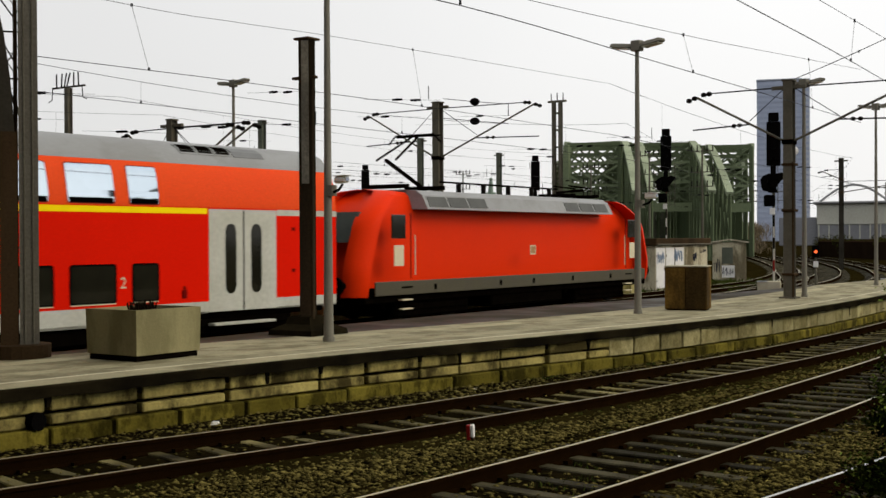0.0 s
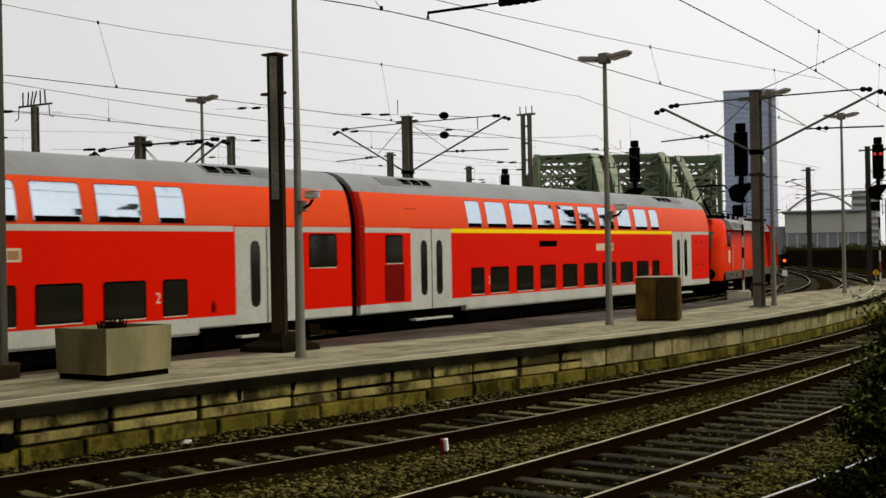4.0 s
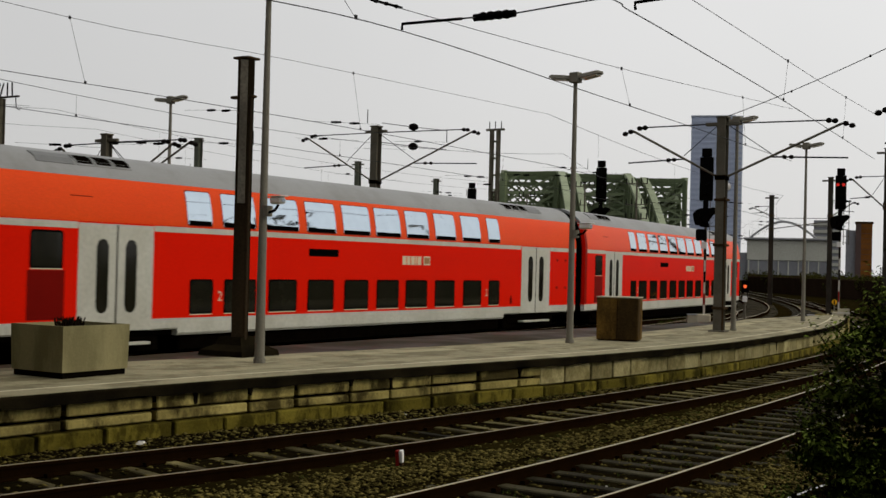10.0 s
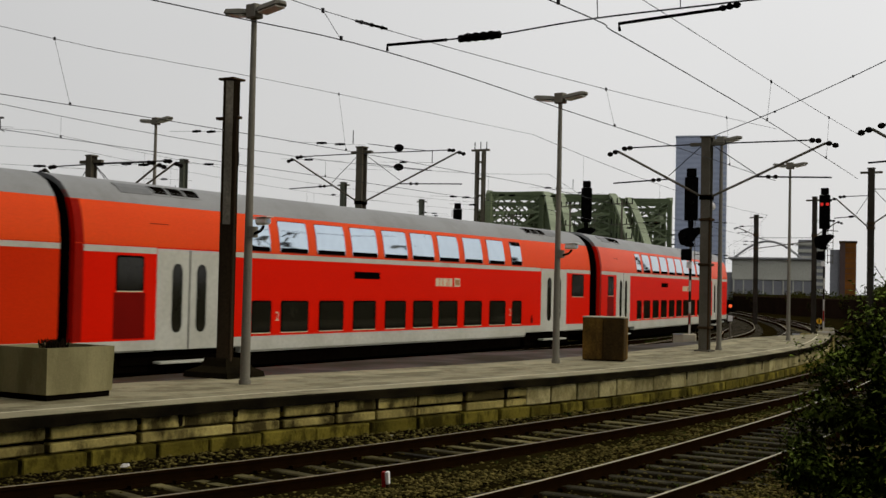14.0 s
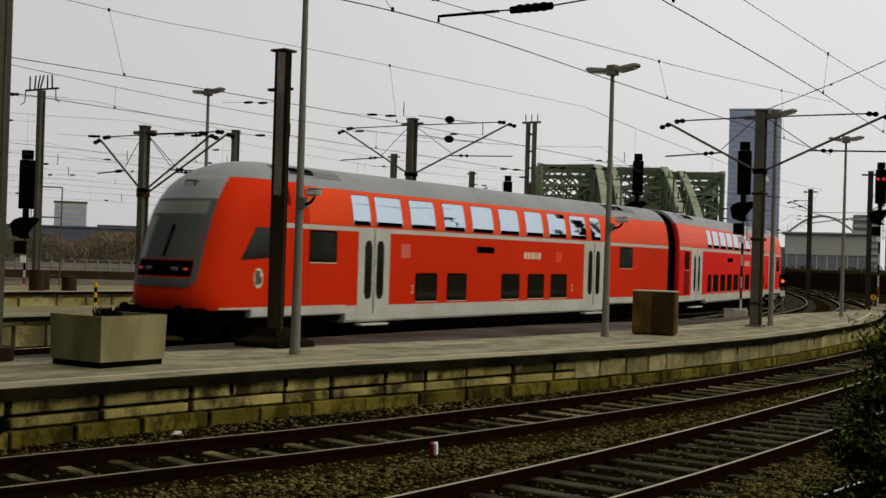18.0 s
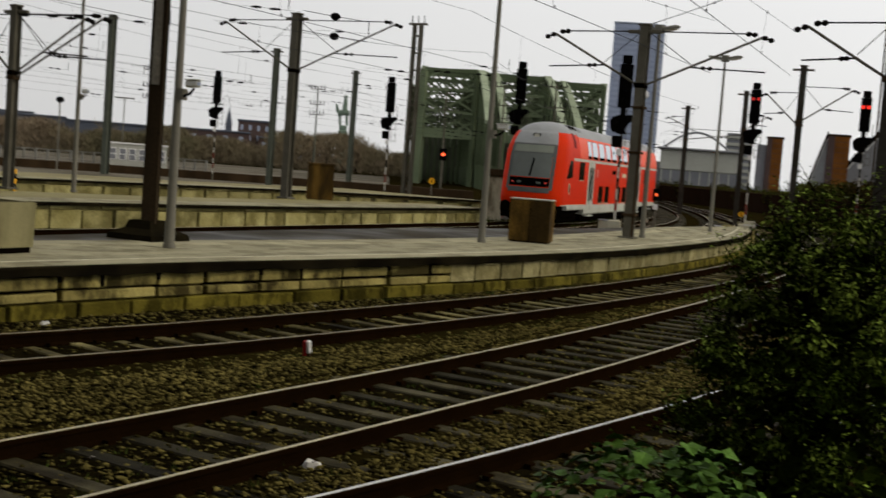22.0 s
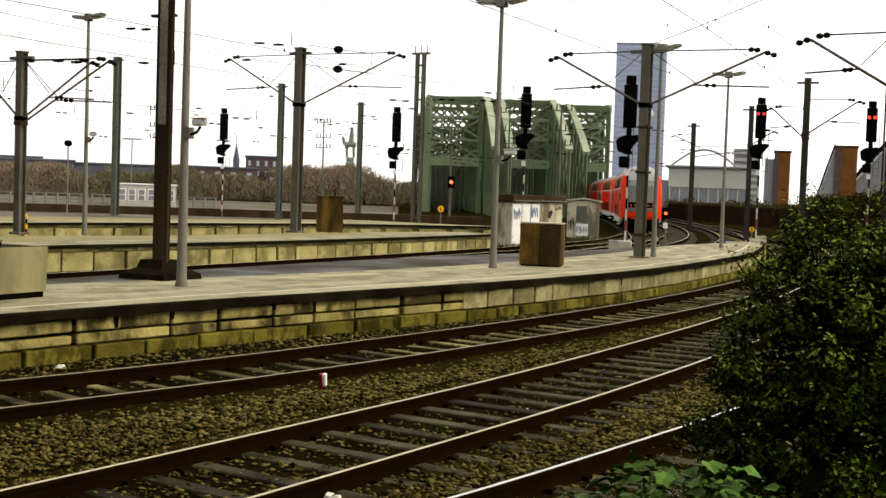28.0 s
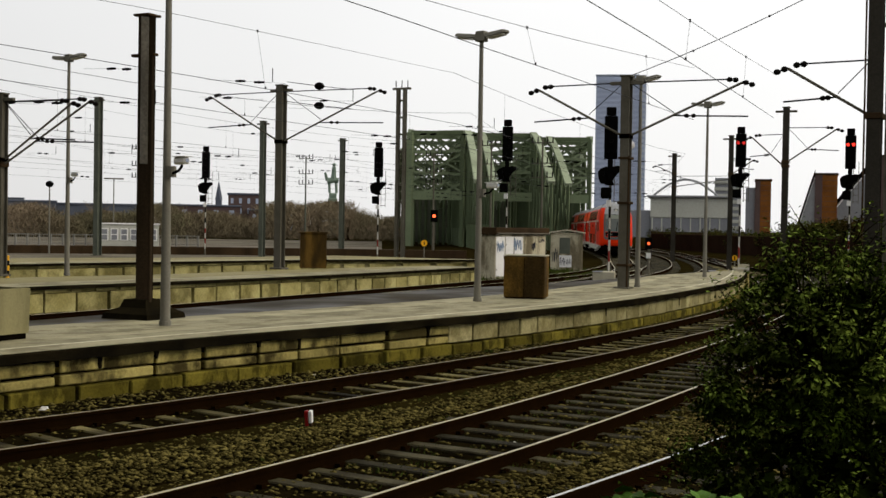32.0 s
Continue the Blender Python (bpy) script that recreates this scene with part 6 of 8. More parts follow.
for (xa, za), (xb, zb) in zip(RIB[1:6], RIB2[1:6]):
    part("lacing_bar", Geo().bar((xa, 0.05, za), (xb, 0.05, zb), 0.04, 0.02), DARKMAST, tm)
    part("lacing_bar", Geo().bar((xa, 0.06, za + 0.45), (xb, 0.06, zb), 0.04, 0.02), DARKMAST, tm)
part("round_foot", Geo().tube([(-0.02, 0, P1), (-0.02, 0, P1 + 0.2)], 0.48, 20), RUSTMAST, tm, "round dark foot")

def station_hall():
    """The arched roof over the platforms, open at its end, with a plain wall at its back."""
    y0, y1, n = -150.0, 10.4, 18
    arch = [(-16.2 - 58.0 * i / n, 8.6 + 11.0 * math.sin(math.pi * i / n) ** 0.8) for i in range(n + 1)]
    g = Geo().loft([[(x, y0, z), (x, y1, z), (x, y1, z + 0.5), (x, y0, z + 0.5)] for x, z in arch])
    tagged(part("hall_roof", g, DARKMAST), "dark arched roof of the station hall", "roof", kind="structure")
    g = Geo().add([(x, y, z) for y in (y0 - 0.4, y0) for x, z in [(-16.2, -0.24)] + arch + [(-74.2, -0.24)]], [tuple(range(n + 3))[::-1], tuple(range(n + 3, 2 * n + 6))] + [(i, (i + 1) % (n + 3), n + 3 + (i + 1) % (n + 3), n + 3 + i) for i in range(n + 3)])
    tagged(part("hall_end_wall", g, REDBRICK), "plain dull brick end wall of the station hall", "wall", kind="structure")


def sky_blockers():
    """Unseen masses added behind the viewer to cut sky light: a plain building and an arched roof."""
    # added block that darkens the near ground and the faces towards the viewer
    b = part("street_building", Geo().cbox(-3.6, -24.0, -0.24, 46.0, -3.6, 17.0, 0.1), REDBRICK)
    tagged(b, "plain unseen brick block added behind the viewpoint to block sky light", "building", kind="structure")
    # added roof that shades the near tracks and the planter
    arch = [(-16.0 + 12.4 * i / 8, 7.4 + 2.6 * math.sin(math.pi * i / 8)) for i in range(9)]
    g = Geo().loft([[(x, -150.0, z), (x, 5.5, z), (x, 5.5, z + 0.3), (x, -150.0, z + 0.3)] for x, z in arch])
    tagged(part("aisle_roof", g, DARKMAST), "dark unseen roof added to shade the near tracks", "roof", kind="structure")


station_hall()
sky_blockers()

# planter
pt = thing("planter", "square grey concrete planter with low plants on the platform", "planter", pose(-13.86, 12.3, P1, 0, 0, 0))
part("tub", Geo().loft([[(-a, -b, z), (a, -b, z), (a, b, z), (-a, b, z)] for a, b, z in ((0.53, 0.61, 0.09), (0.545, 0.625, 0.74), (0.49, 0.57, 0.74), (0.48, 0.56, 0.64))]), PLANTER, pt)
part("plinth", Geo().cbox(-0.51, -0.59, 0.0, 0.51, 0.59, 0.088, 0.01), JOINT, pt, "dark set-back plinth")
part("soil", Geo().cbox(-0.485, -0.565, 0.5, 0.485, 0.565, 0.66, 0.01), TWIG, pt)
g = Geo()
rng = random.Random(8)
for i in range(120):
    a, r = rng.uniform(0, 6.28), rng.uniform(0.0, 0.2)
    x, y = -0.02 + r * math.cos(a), r * math.sin(a)
    h = rng.uniform(-0.02, 0.13)
    g.bar((x, y, 0.55), (x + rng.uniform(-0.1, 0.1), y + rng.uniform(-0.1, 0.1), 0.72 + h), 0.012)
part("withered_plant", g, TWIG, pt, "brown withered plant tuft")

# cabinets
cb = thing("platform_cabinet", "rust-brown stained metal cabinet on the platform", "cabinet", pose(-11.7, 27.35, P1, 0, 0, 14))
part("case", Geo().cbox(-0.5, -0.35, 0.03, 0.5, 0.35, 1.03, 0.02), BOXB, cb)
part("lid", Geo().cbox(-0.51, -0.36, 1.035, 0.51, 0.36, 1.065, 0.008), CONC, cb, "pale rim")
part("door_seam", Geo().cbox(-0.006, -0.356, 0.05, 0.006, -0.345, 1.0, 0.002), JOINT, cb)
part("skid", Geo().cbox(-0.46, -0.31, 0.0, 0.46, 0.31, 0.028, 0.004), JOINT, cb)
cb = thing("platform_cabinet", "brown metal cabinet with a dark slot on the second platform", "cabinet", pose(-27.2, 41.5, P2, 0, 0, 35))
part("case", Geo().cbox(-0.5, -0.5, 0.0, 0.55, 0.5, 1.4, 0.02), BOXB, cb)
part("slot", Geo().cbox(0.56, -0.4, 0.12, 0.575, 0.4, 0.45, 0.004), BLACKP, cb)
part("lid", Geo().cbox(-0.55, -0.55, 1.405, 0.6, 0.55, 1.46, 0.012), BOXB, cb)

# masts of the second platform and the yard
mc = wire_mast(-27.5, 39.6, P2, 7.67, 0.15, MAST, "grey steel mast with two wire brackets on the second platform", [(5.5, 7.45, 4.4), (5.5, 7.45, -3.4)])
for z in (7.72, 6.95):
    part("insulator", Geo().ball((-26.3, 40.45, z), 0.2, 10, 6, 0.75).tube([(-27.3, 39.7, z + 0.12), (-26.3, 40.45, z), (-25.2, 41.2, z - 0.1)], 0.014, 5), BLACKP, mc, "large black insulator")
wire_mast(-29.85, 27.74, P2, 6.2, 0.12, MAST, "grey steel mast with wire brackets on the second platform", [(4.15, 5.95, 2.9), (4.0, 5.97, 3.6), (4.15, 5.95, -2.1)])
lm = thing("lattice_mast", "tall grey double-post mast beyond the platforms", "catenary mast", pose(-35.1, 62.9, 0))
part("post", h_section(Geo(), -0.22, 0, -0.24, 10.3, 0.09, 0.12, 0.02), MAST, lm)
part("post", h_section(Geo(), 0.22, 0, -0.24, 10.3, 0.09, 0.12, 0.02), MAST, lm)
for i in range(10):
    part("batten", Geo().cbox(-0.22, -0.02, 0.6 + i, 0.22, 0.02, 0.72 + i, 0.005), MAST, lm)
part("head", Geo().cbox(-0.6, -0.08, 10.3, 0.6, 0.08, 10.42, 0.01), MAST, lm)
part("foot", Geo().cbox(-0.5, -0.5, -0.24, 0.5, 0.5, 0.2, 0.03), MAST, lm)
for x in (-0.4, 0.0, 0.4):
    part("pin", Geo().tube([(x, 0, 10.42), (x, 0, 10.85)], 0.03, 6), INSUL, lm)
for az, r, top, w, mt, arms in ((-43.0, 90, 11.0, 0.2, GREENM, ()), (-35.6, 85, 9.3, 0.16, GREENM, ()), (-31.9, 110, 10.0, 0.18, GREENM, ()), (-11.45, 60, 8.15, 0.13, DARKMAST, ((5.6, 7.2, 2.3), (5.4, 6.9, -1.6))), (-13.85, 75, 7.95, 0.12, DARKMAST, ((5.7, 6.6, 1.3),)), (-16.4, 95, 8.1, 0.14, DARKMAST, ((5.6, 6.4, 5.2), (6.6, 7.3, -1.4))),
                               (-6.46, 45, 9.2, 0.12, DARKMAST, ())):
    x, y, _ = polar(az, r)
    wire_mast(x, y, -0.24, top, w, mt, "dark steel wire mast in the railway yard", arms)
bm_ = wire_mast(-4.0, 29.7, -0.24, 9.0, 0.16, DARKMAST, "thick dark steel mast between the near tracks", [(5.0, 6.3, -2.0)])
part("rung_strip", Geo().cbox(-4.22, 29.45, 0.5, -4.18, 29.49, 8.6, 0.005), RUSTMAST, bm_)
wire_mast(-3.76, 30.57, -0.24, 7.4, 0.11, MAST, "grey steel mast beside a thicker dark one", ())
# line of thin yard masts with cross arms, far off
for az, r, top in ((-41.2, 120, 9.5), (-33.6, 130, 9.5), (-27.6, 120, 9.5), (-24.9, 105, 9.6), (-22.5, 95, 9.2)):
    x, y, _ = polar(az, r)
    ym = thing("yard_mast", "thin far-off wire mast with cross arms", "catenary mast", pose(x, y, 0), "yard masts")
    part("post", Geo().tube([(0, 0, -0.24), (0, 0, top)], 0.11, 8, 0.07), GREENM if az < -30 else MAST, ym)
    for i, z in enumerate((top - 0.3, top - 1.9, top - 3.0)):
        part("cross_arm", Geo().bar((-0.9, 0, z), (0.9, 0, z), 0.07), MAST, ym)
        for s in (-0.85, -0.4, 0.4, 0.85):
            part("pin_insulator", Geo().tube([(s, 0, z), (s, 0, z + 0.45)], 0.05, 6), INSUL, ym)

# mast with a crown of pins, behind the train
km = thing("junction_mast", "slim grey mast crowned with insulator pins", "catenary mast", pose(*polar(-51.65, 60), 0))
part("post", h_section(Geo(), 0, 0, -0.24, 9.5, 0.13, 0.14, 0.03), MAST, km)
part("side_channel", Geo().cbox(-0.2, -0.06, -0.24, -0.135, 0.06, 9.4, 0.01), DARKMAST, km, "dark side channel")
part("crown", Geo().cbox(-1.15, -0.05, 9.5, 1.2, 0.05, 9.58, 0.01), DARKMAST, km)
for x, lean in ((-0.85, 0.0), (-0.5, 0.06), (-0.28, 0.16), (-0.1, 0.24), (0.4, 0.0), (0.75, -0.04)):
    part("pin_insulator", Geo().tube([(x, 0, 9.58), (x + lean, 0, 10.2)], 0.035, 6), INSUL, km)
for x, s in ((-1.15, -1), (1.0, 1)):
    part("hook", Geo().tube([(x, 0, 9.5), (x + s * 0.04, 0, 9.0), (x + s * 0.3, 0, 8.9)], 0.025, 5), INSUL, km)

# signals
signal(*polar(-24.15, 62)[:2], -0.24, 7.75, "tall signal with a black screen and red-white mast", 18)
signal(-16.45, 46.9, 0.0, 7.2, "tall signal with a black screen on a pale concrete base", 18, None, 1.0, True)
signal(-13.6, 57.0, 0.0, 7.15, "tall signal showing two red lights at the platform end", 12, REDDIM, 0.9, True)
signal(*polar(-8.65, 60)[:2], -0.2, 7.15, "tall signal showing two bright red lights", 8, REDLAMP, 0.9)
signal(*polar(-38.2, 95)[:2], -0.24, 8.1, "tall dark signal far out in the yard", 35, False, 1.15)
signal(*polar(-30.2, 84)[:2], -0.24, 8.0, "tall dark signal on a banded mast in the yard", 28, False, 1.15)
signal(*polar(-52.15, 55)[:2], -0.24, 6.3, "tall dark signal beside a crowned mast", 45, False, 1.2)

# wires
def through_points(pts, n=6):
    """A smooth run of points through the given ones."""
    P = [Vector(p) for p in pts]
    out = []
    for i in range(len(P) - 1):
        p0, p1, p2, p3 = P[max(i - 1, 0)], P[i], P[i + 1], P[min(i + 2, len(P) - 1)]
        for k in range(n):
            t = k / n
            out.append(0.5 * (2 * p1 + (p2 - p0) * t + (2 * p0 - 5 * p1 + 4 * p2 - p3) * t * t + (3 * p1 - p0 - 3 * p2 + p3) * t ** 3))
    return out + [P[-1]]


def free_line(label, contact, messenger, droppers, r=0.0075):
    """One run of contact and messenger wire, with droppers at the given y of each."""
    c = thing("overhead_line", label, "overhead wire", group="overhead lines")
    part("contact_wire", Geo().tube(through_points(contact), r, 5), WIRE, c)
    part("messenger_wire", Geo().tube(through_points(messenger), r * 0.7, 5), WIRE, c)

    def at_y(pts, y):
        for p, q in zip(pts, pts[1:]):
            if p[1] <= y <= q[1]:
                return Vector(p).lerp(Vector(q), (y - p[1]) / (q[1] - p[1]))

    for ym, yc in droppers:
        p, q = at_y(through_points(messenger), ym), at_y(through_points(contact), yc)
        d = part("dropper", Geo().tube([p, q], 0.0035, 4), WIRE, c)
        part("clip", Geo().cbox(q.x - 0.014, q.y - 0.02, q.z - 0.01, q.x + 0.014, q.y + 0.02, q.z + 0.05, 0.004), WIRE, d)
        part("clip", Geo().cbox(p.x - 0.014, p.y - 0.02, p.z - 0.03, p.x + 0.014, p.y + 0.02, p.z + 0.03, 0.004), WIRE, d)
    return c


nl = free_line("contact and messenger wires beside the platform", [(-11.4, 2, 5.4), (-9.75, 9.9, 5.4), (-9.02, 13.5, 5.4), (-9.1, 20, 5.4), (-9.2, 25, 5.4), (-9.42, 33.8, 5.4)], [(-11.2, 2, 6.6), (-9.7, 9.9, 5.95), (-9.12, 13.2, 5.72), (-9.1, 21.1, 6.04), (-9.26, 27.3, 6.43), (-9.42, 33.8, 6.85)], [(12.3, 12.6), (21.1, 21.6), (29.0, 29.3)])
part("insulator", insulator_geo((-9.17, 13.0, 5.73), (-9.08, 13.6, 5.73), 0.035, 3), BLACKP, nl)
free_line("contact and messenger wires over the near track", [(-6.4, 2, 5.4), (-5.76, 12.0, 5.4), (-5.78, 13.6, 5.4), (-5.93, 16.4, 5.4), (-6.30, 22.3, 5.4), (-7.2, 33.8, 5.4)], [(-6.3, 2, 6.7), (-5.7, 10, 6.0), (-5.71, 14.4, 5.94), (-6.12, 21.6, 6.06), (-6.53, 26.3, 6.24), (-7.2, 33.8, 6.6)], [(12.0, 12.0), (21.6, 21.9), (28.5, 28.5)])
free_line("contact and messenger wires over the empty track", [(-18.6, 0, 5.42), (-17.3, 14, 5.42), (-17.0, 17.4, 5.42), (-16.7, 23.6, 5.42), (-16.7, 33, 5.42)], [(-18.6, 0, 7.0), (-17.35, 14, 6.6), (-17.0, 17.5, 6.59), (-16.85, 20, 6.66), (-16.7, 25, 6.76), (-16.7, 33, 6.95)], [(15.07, 15.4), (23.1, 23.4)])
catenary("contact and messenger wires over the empty track", EMPTY_LINE, 33, 140, 40, 5.42, 6.95, 1.35, 0.009, 33.0, 0.3)
catenary("contact and messenger wires over the train's track", TRAIN_LINE, -20, 140, 40, 5.42, 6.85, 0.0, 0.008, 4.0, 1.0)
for k, (off, y0) in enumerate(((-33.5, -10), (-37.0, -10), (-49.5, -10), (-54.0, -10), (-60.0, 0), (-70.0, 0))):
    catenary("far contact and messenger wires over the yard", [(-50, off - 5), (20, off), (60, off + 2.5), (120, off - 3), (200, off - 20)], y0, 125, 38, 5.5, 7.2, 0.0, 0.0068, y0 + k * 5, 0.6, k + 1)

tw_ = thing("tie_wire", "thin wire from a platform mast up to the thick dark mast", "overhead wire")
part("wire", Geo().tube(sag((-11.3, 33.83, 6.72), (-4.05, 29.7, 8.55), 0.12, 12), 0.012, 5), WIRE, tw_)
for k in (0.3, 0.62):
    p = Vector((-11.3, 33.83, 6.72)).lerp(Vector((-4.05, 29.7, 8.55)), k) - Vector((0, 0, 0.11))
    part("clamp", Geo().ball(p, 0.035, 6, 4), WIRE, tw_)

# steady arms that hang over the two near tracks from a cross wire
sa = thing("cross_span", "cross wire with steady arms and black insulators over the near tracks", "overhead wire")
part("cross_wire", Geo().tube(through_points([(-8.13, 13.5, 5.48), (-7.94, 13.8, 5.55), (-7.49, 13.8, 5.55), (-6.0, 13.5, 5.56), (-4.3, 13.4, 5.56), (-3.0, 13.4, 5.6), (1.0, 13.0, 5.8)]), 0.011, 6), WIRE, sa)
part("steady_arm", Geo().tube([(-9.0, 13.5, 5.41), (-8.98, 13.47, 5.48), (-8.1, 13.55, 5.49)], 0.02, 8), BLACKP, sa)
part("insulator", insulator_geo((-7.98, 13.8, 5.55), (-7.52, 13.8, 5.55), 0.075, 4).tube([(-8.05, 13.78, 5.54), (-7.45, 13.8, 5.55)], 0.05, 8), BLACKP, sa)
part("steady_arm", Geo().tube([(-5.71, 13.62, 5.41), (-5.73, 13.64, 5.5), (-4.35, 13.4, 5.5)], 0.02, 8), BLACKP, sa)
part("insulator", insulator_geo((-4.4, 13.4, 5.5), (-4.15, 13.37, 5.52), 0.045, 3), BLACKP, sa)
for x in (-5.95, -4.9):
    part("hanger", Geo().tube([(x, 13.5, 5.57), (x - 0.02, 13.5, 6.0)], 0.006, 5), WIRE, sa)

# ---- huts and small things of the yard ----
def facing(az, r, z=-0.24, turn=0.0):
    x, y, _ = polar(az, r)
    return pose(x, y, z, 0, 0, -az + turn)


hut = thing("relay_hut", "long low pale relay hut with graffiti and a brown roof", "hut", pose(-24.6, 53.6, -0.24, 0, 0, 86.4))
part("wall", Geo().cbox(0.0, 0.0, 0.0, 5.6, 0.85, 2.14, 0.03), HUTW, hut)
part("roof", Geo().cbox(-0.14, -0.14, 2.145, 5.74, 1.0, 2.5, 0.03), RUSTMAST, hut, "brown flat roof")
part("gutter", Geo().tube([(-0.1, -0.17, 2.2), (5.7, -0.17, 2.2)], 0.04, 6), MAST, hut)
for x0, x1, mt in ((0.06, 0.95, WHITE), (1.05, 1.9, WHITE), (2.0, 2.9, WHITE), (3.1, 4.2, HUTW), (4.35, 5.5, HUTW)):
    d = part("door", Geo().cbox(x0, -0.03, 0.1, x1, -0.004, 2.05, 0.006), mt, hut, "pale metal door")
    part("handle", Geo().cbox(x1 - 0.12, -0.05, 0.95, x1 - 0.08, -0.031, 1.1, 0.004), MAST, d)
    part("hinge", Geo().cbox(x0 + 0.01, -0.045, 0.4, x0 + 0.05, -0.031, 0.5, 0.003).cbox(x0 + 0.01, -0.045, 1.6, x0 + 0.05, -0.031, 1.7, 0.003), MAST, d)
shed = thing("small_shed", "small pale shed with an open dark hatch", "shed", facing(-21.3, 73))
part("wall", Geo().cbox(-0.95, -0.6, 0.0, 0.95, 0.9, 2.25, 0.03), HUTW, shed)
part("roof", Geo().loft([[(x, -0.75, z), (x, 1.05, z), (x, 1.05, z + 0.08), (x, -0.75, z + 0.08)] for x, z in ((-1.1, 2.2), (0.0, 2.36), (1.1, 2.2))]), CONC, shed)
part("hatch", Geo().cbox(-0.42, -0.63, 1.0, 0.2, -0.605, 1.95, 0.01), GREENM, shed, "olive hatch")
part("mark", Geo().box(-0.42, -0.62, 0.2, 0.3, -0.605, 0.9), WHITE, shed, "white painted mark")


def scrawl(parent, x0, x1, z0, z1, y, seed, material, width=0.05):
    """Looping graffiti strokes on a wall."""
    rng = random.Random(seed)
    n = 14
    a = [(x0 + (x1 - x0) * (i / n + 0.09 * rng.uniform(-1, 1)), y, z0 + (z1 - z0) * (0.5 + 0.5 * math.sin(i * 2.2 + rng.uniform(-0.6, 0.6)))) for i in range(n)]
    part("graffiti", Geo().tube(a, width * 0.4, 5), material, parent, "scrawled graffiti strokes")


scrawl(shed, -0.36, 0.24, 0.3, 0.82, -0.63, 4, SCRAWL)
scrawl(shed, -0.9, -0.5, 0.5, 1.3, -0.61, 5, SCRAWL, 0.04)
scrawl(hut, 0.15, 0.85, 1.3, 1.85, -0.04, 6, SCRAWL2, 0.06)
scrawl(hut, 1.9, 2.8, 1.35, 1.95, -0.04, 7, SCRAWL2, 0.08)
scrawl(hut, 3.9, 4.3, 1.35, 1.75, -0.04, 8, SCRAWL, 0.05)
scrawl(hut, 4.7, 5.4, 1.75, 1.95, -0.04, 9, SCRAWL, 0.035)
dl = thing("dwarf_signal", "low signal with one lit orange-red lamp beside the track", "signal", facing(-17.5, 56))
part("post", Geo().tube([(0, 0, 0), (0, 0, 1.75)], 0.05, 8), MAST, dl)
part("case", Geo().cbox(-0.16, -0.05, 1.6, 0.16, 0.12, 2.15, 0.03), BLACKP, dl, "black lamp case")
part("hood", Geo().tube([(0, -0.2, 1.88), (0, -0.05, 1.88)], 0.1, 12), BLACKP, dl)
part("lit_lens", Geo().tube([(0, -0.215, 1.88), (0, -0.205, 1.88)], 0.075, 12), DWARF, dl, "lit orange-red lens")
part("plate", Geo().cbox(-0.1, -0.07, 1.2, 0.1, -0.052, 1.45, 0.005), WHITE, dl, "small white plate, blank")

for az, r, z in ((-28.0, 82, 1.15), (-13.6, 72, 0.75)):
    ys = thing("yard_sign", "round yellow track sign on a thin post", "sign", facing(az, r))
    part("post", Geo().tube([(0, 0, 0), (0, 0, z + 0.1)], 0.03, 6), POLE, ys)
    part("disc", Geo().tube([(0, -0.03, z + 0.2), (0, -0.05, z + 0.2)], 0.22 if az < -20 else 0.15, 16), SIGNY, ys)
    part("stroke", Geo().box(-0.035, -0.058, z + 0.09, 0.035, -0.052, z + 0.31), BLACKP, ys)
dw = thing("shunting_signal", "small signal with one lit orange-red lamp by the bridge", "signal", facing(-27.55, 120))
part("post", Geo().tube([(0, 0, 0), (0, 0, 3.2)], 0.07, 6), MAST, dw)
part("case", Geo().cbox(-0.35, -0.1, 2.9, 0.35, 0.1, 4.1, 0.05), BLACKP, dw)
part("lit_lens", Geo().tube([(0, -0.12, 3.5), (0, -0.11, 3.5)], 0.17, 12), REDORANGE, dw)

st = thing("marker_stub", "short red and white marker post in the ballast", "marker post", pose(-8.0, 12.2, -0.22, 4, -3, 20))
part("red_half", Geo().cbox(-0.045, -0.04, 0.0, -0.001, 0.04, 0.27, 0.008), SIGNRED, st)
part("white_half", Geo().cbox(0.001, -0.04, 0.12, 0.045, 0.04, 0.27, 0.008), WHITE, st)
part("stem", Geo().cbox(0.001, -0.035, 0.0, 0.04, 0.035, 0.118, 0.006), RUSTMAST, st)


def litter(x, y, z, s, seed, label):
    rng = random.Random(seed)
    g = Geo()
    n = 7
    ring = [(s * math.cos(6.283 * i / n) * rng.uniform(0.6, 1.1), s * math.sin(6.283 * i / n) * rng.uniform(0.6, 1.1)) for i in range(n)]
    vs = [(a, b, 0.0) for a, b in ring] + [(a * 0.7, b * 0.7, s * rng.uniform(0.15, 0.5)) for a, b in ring] + [(0, 0, s * 0.25)]
    g.add(vs, [(i, (i + 1) % n, n + (i + 1) % n, n + i) for i in range(n)] + [(n + i, n + (i + 1) % n, 2 * n) for i in range(n)])
    ob = part("litter", g, PAPER)
    ob.matrix_basis = pose(x, y, z, 0, 0, rng.uniform(0, 360))
    tagged(ob, label, "litter", "litter")


LITTER = [(-11.63, 11.53, 0.08), (-10.75, 16.5, 0.06), (-9.6, 29.5, 0.06), (-5.1, 7.95, 0.12), (-6.74, 7.48, 0.045), (-6.48, 6.98, 0.035), (-6.34, 13.0, 0.045), (-5.5, 12.6, 0.03), (-6.5, 8.3, 0.03), (-4.5, 9.6, 0.035), (-7.6, 12.8, 0.03)]
for i, (x, y, s) in enumerate(LITTER):
    litter(x, y, -0.16, s, i, "crumpled pale scrap lying among the ballast stones")

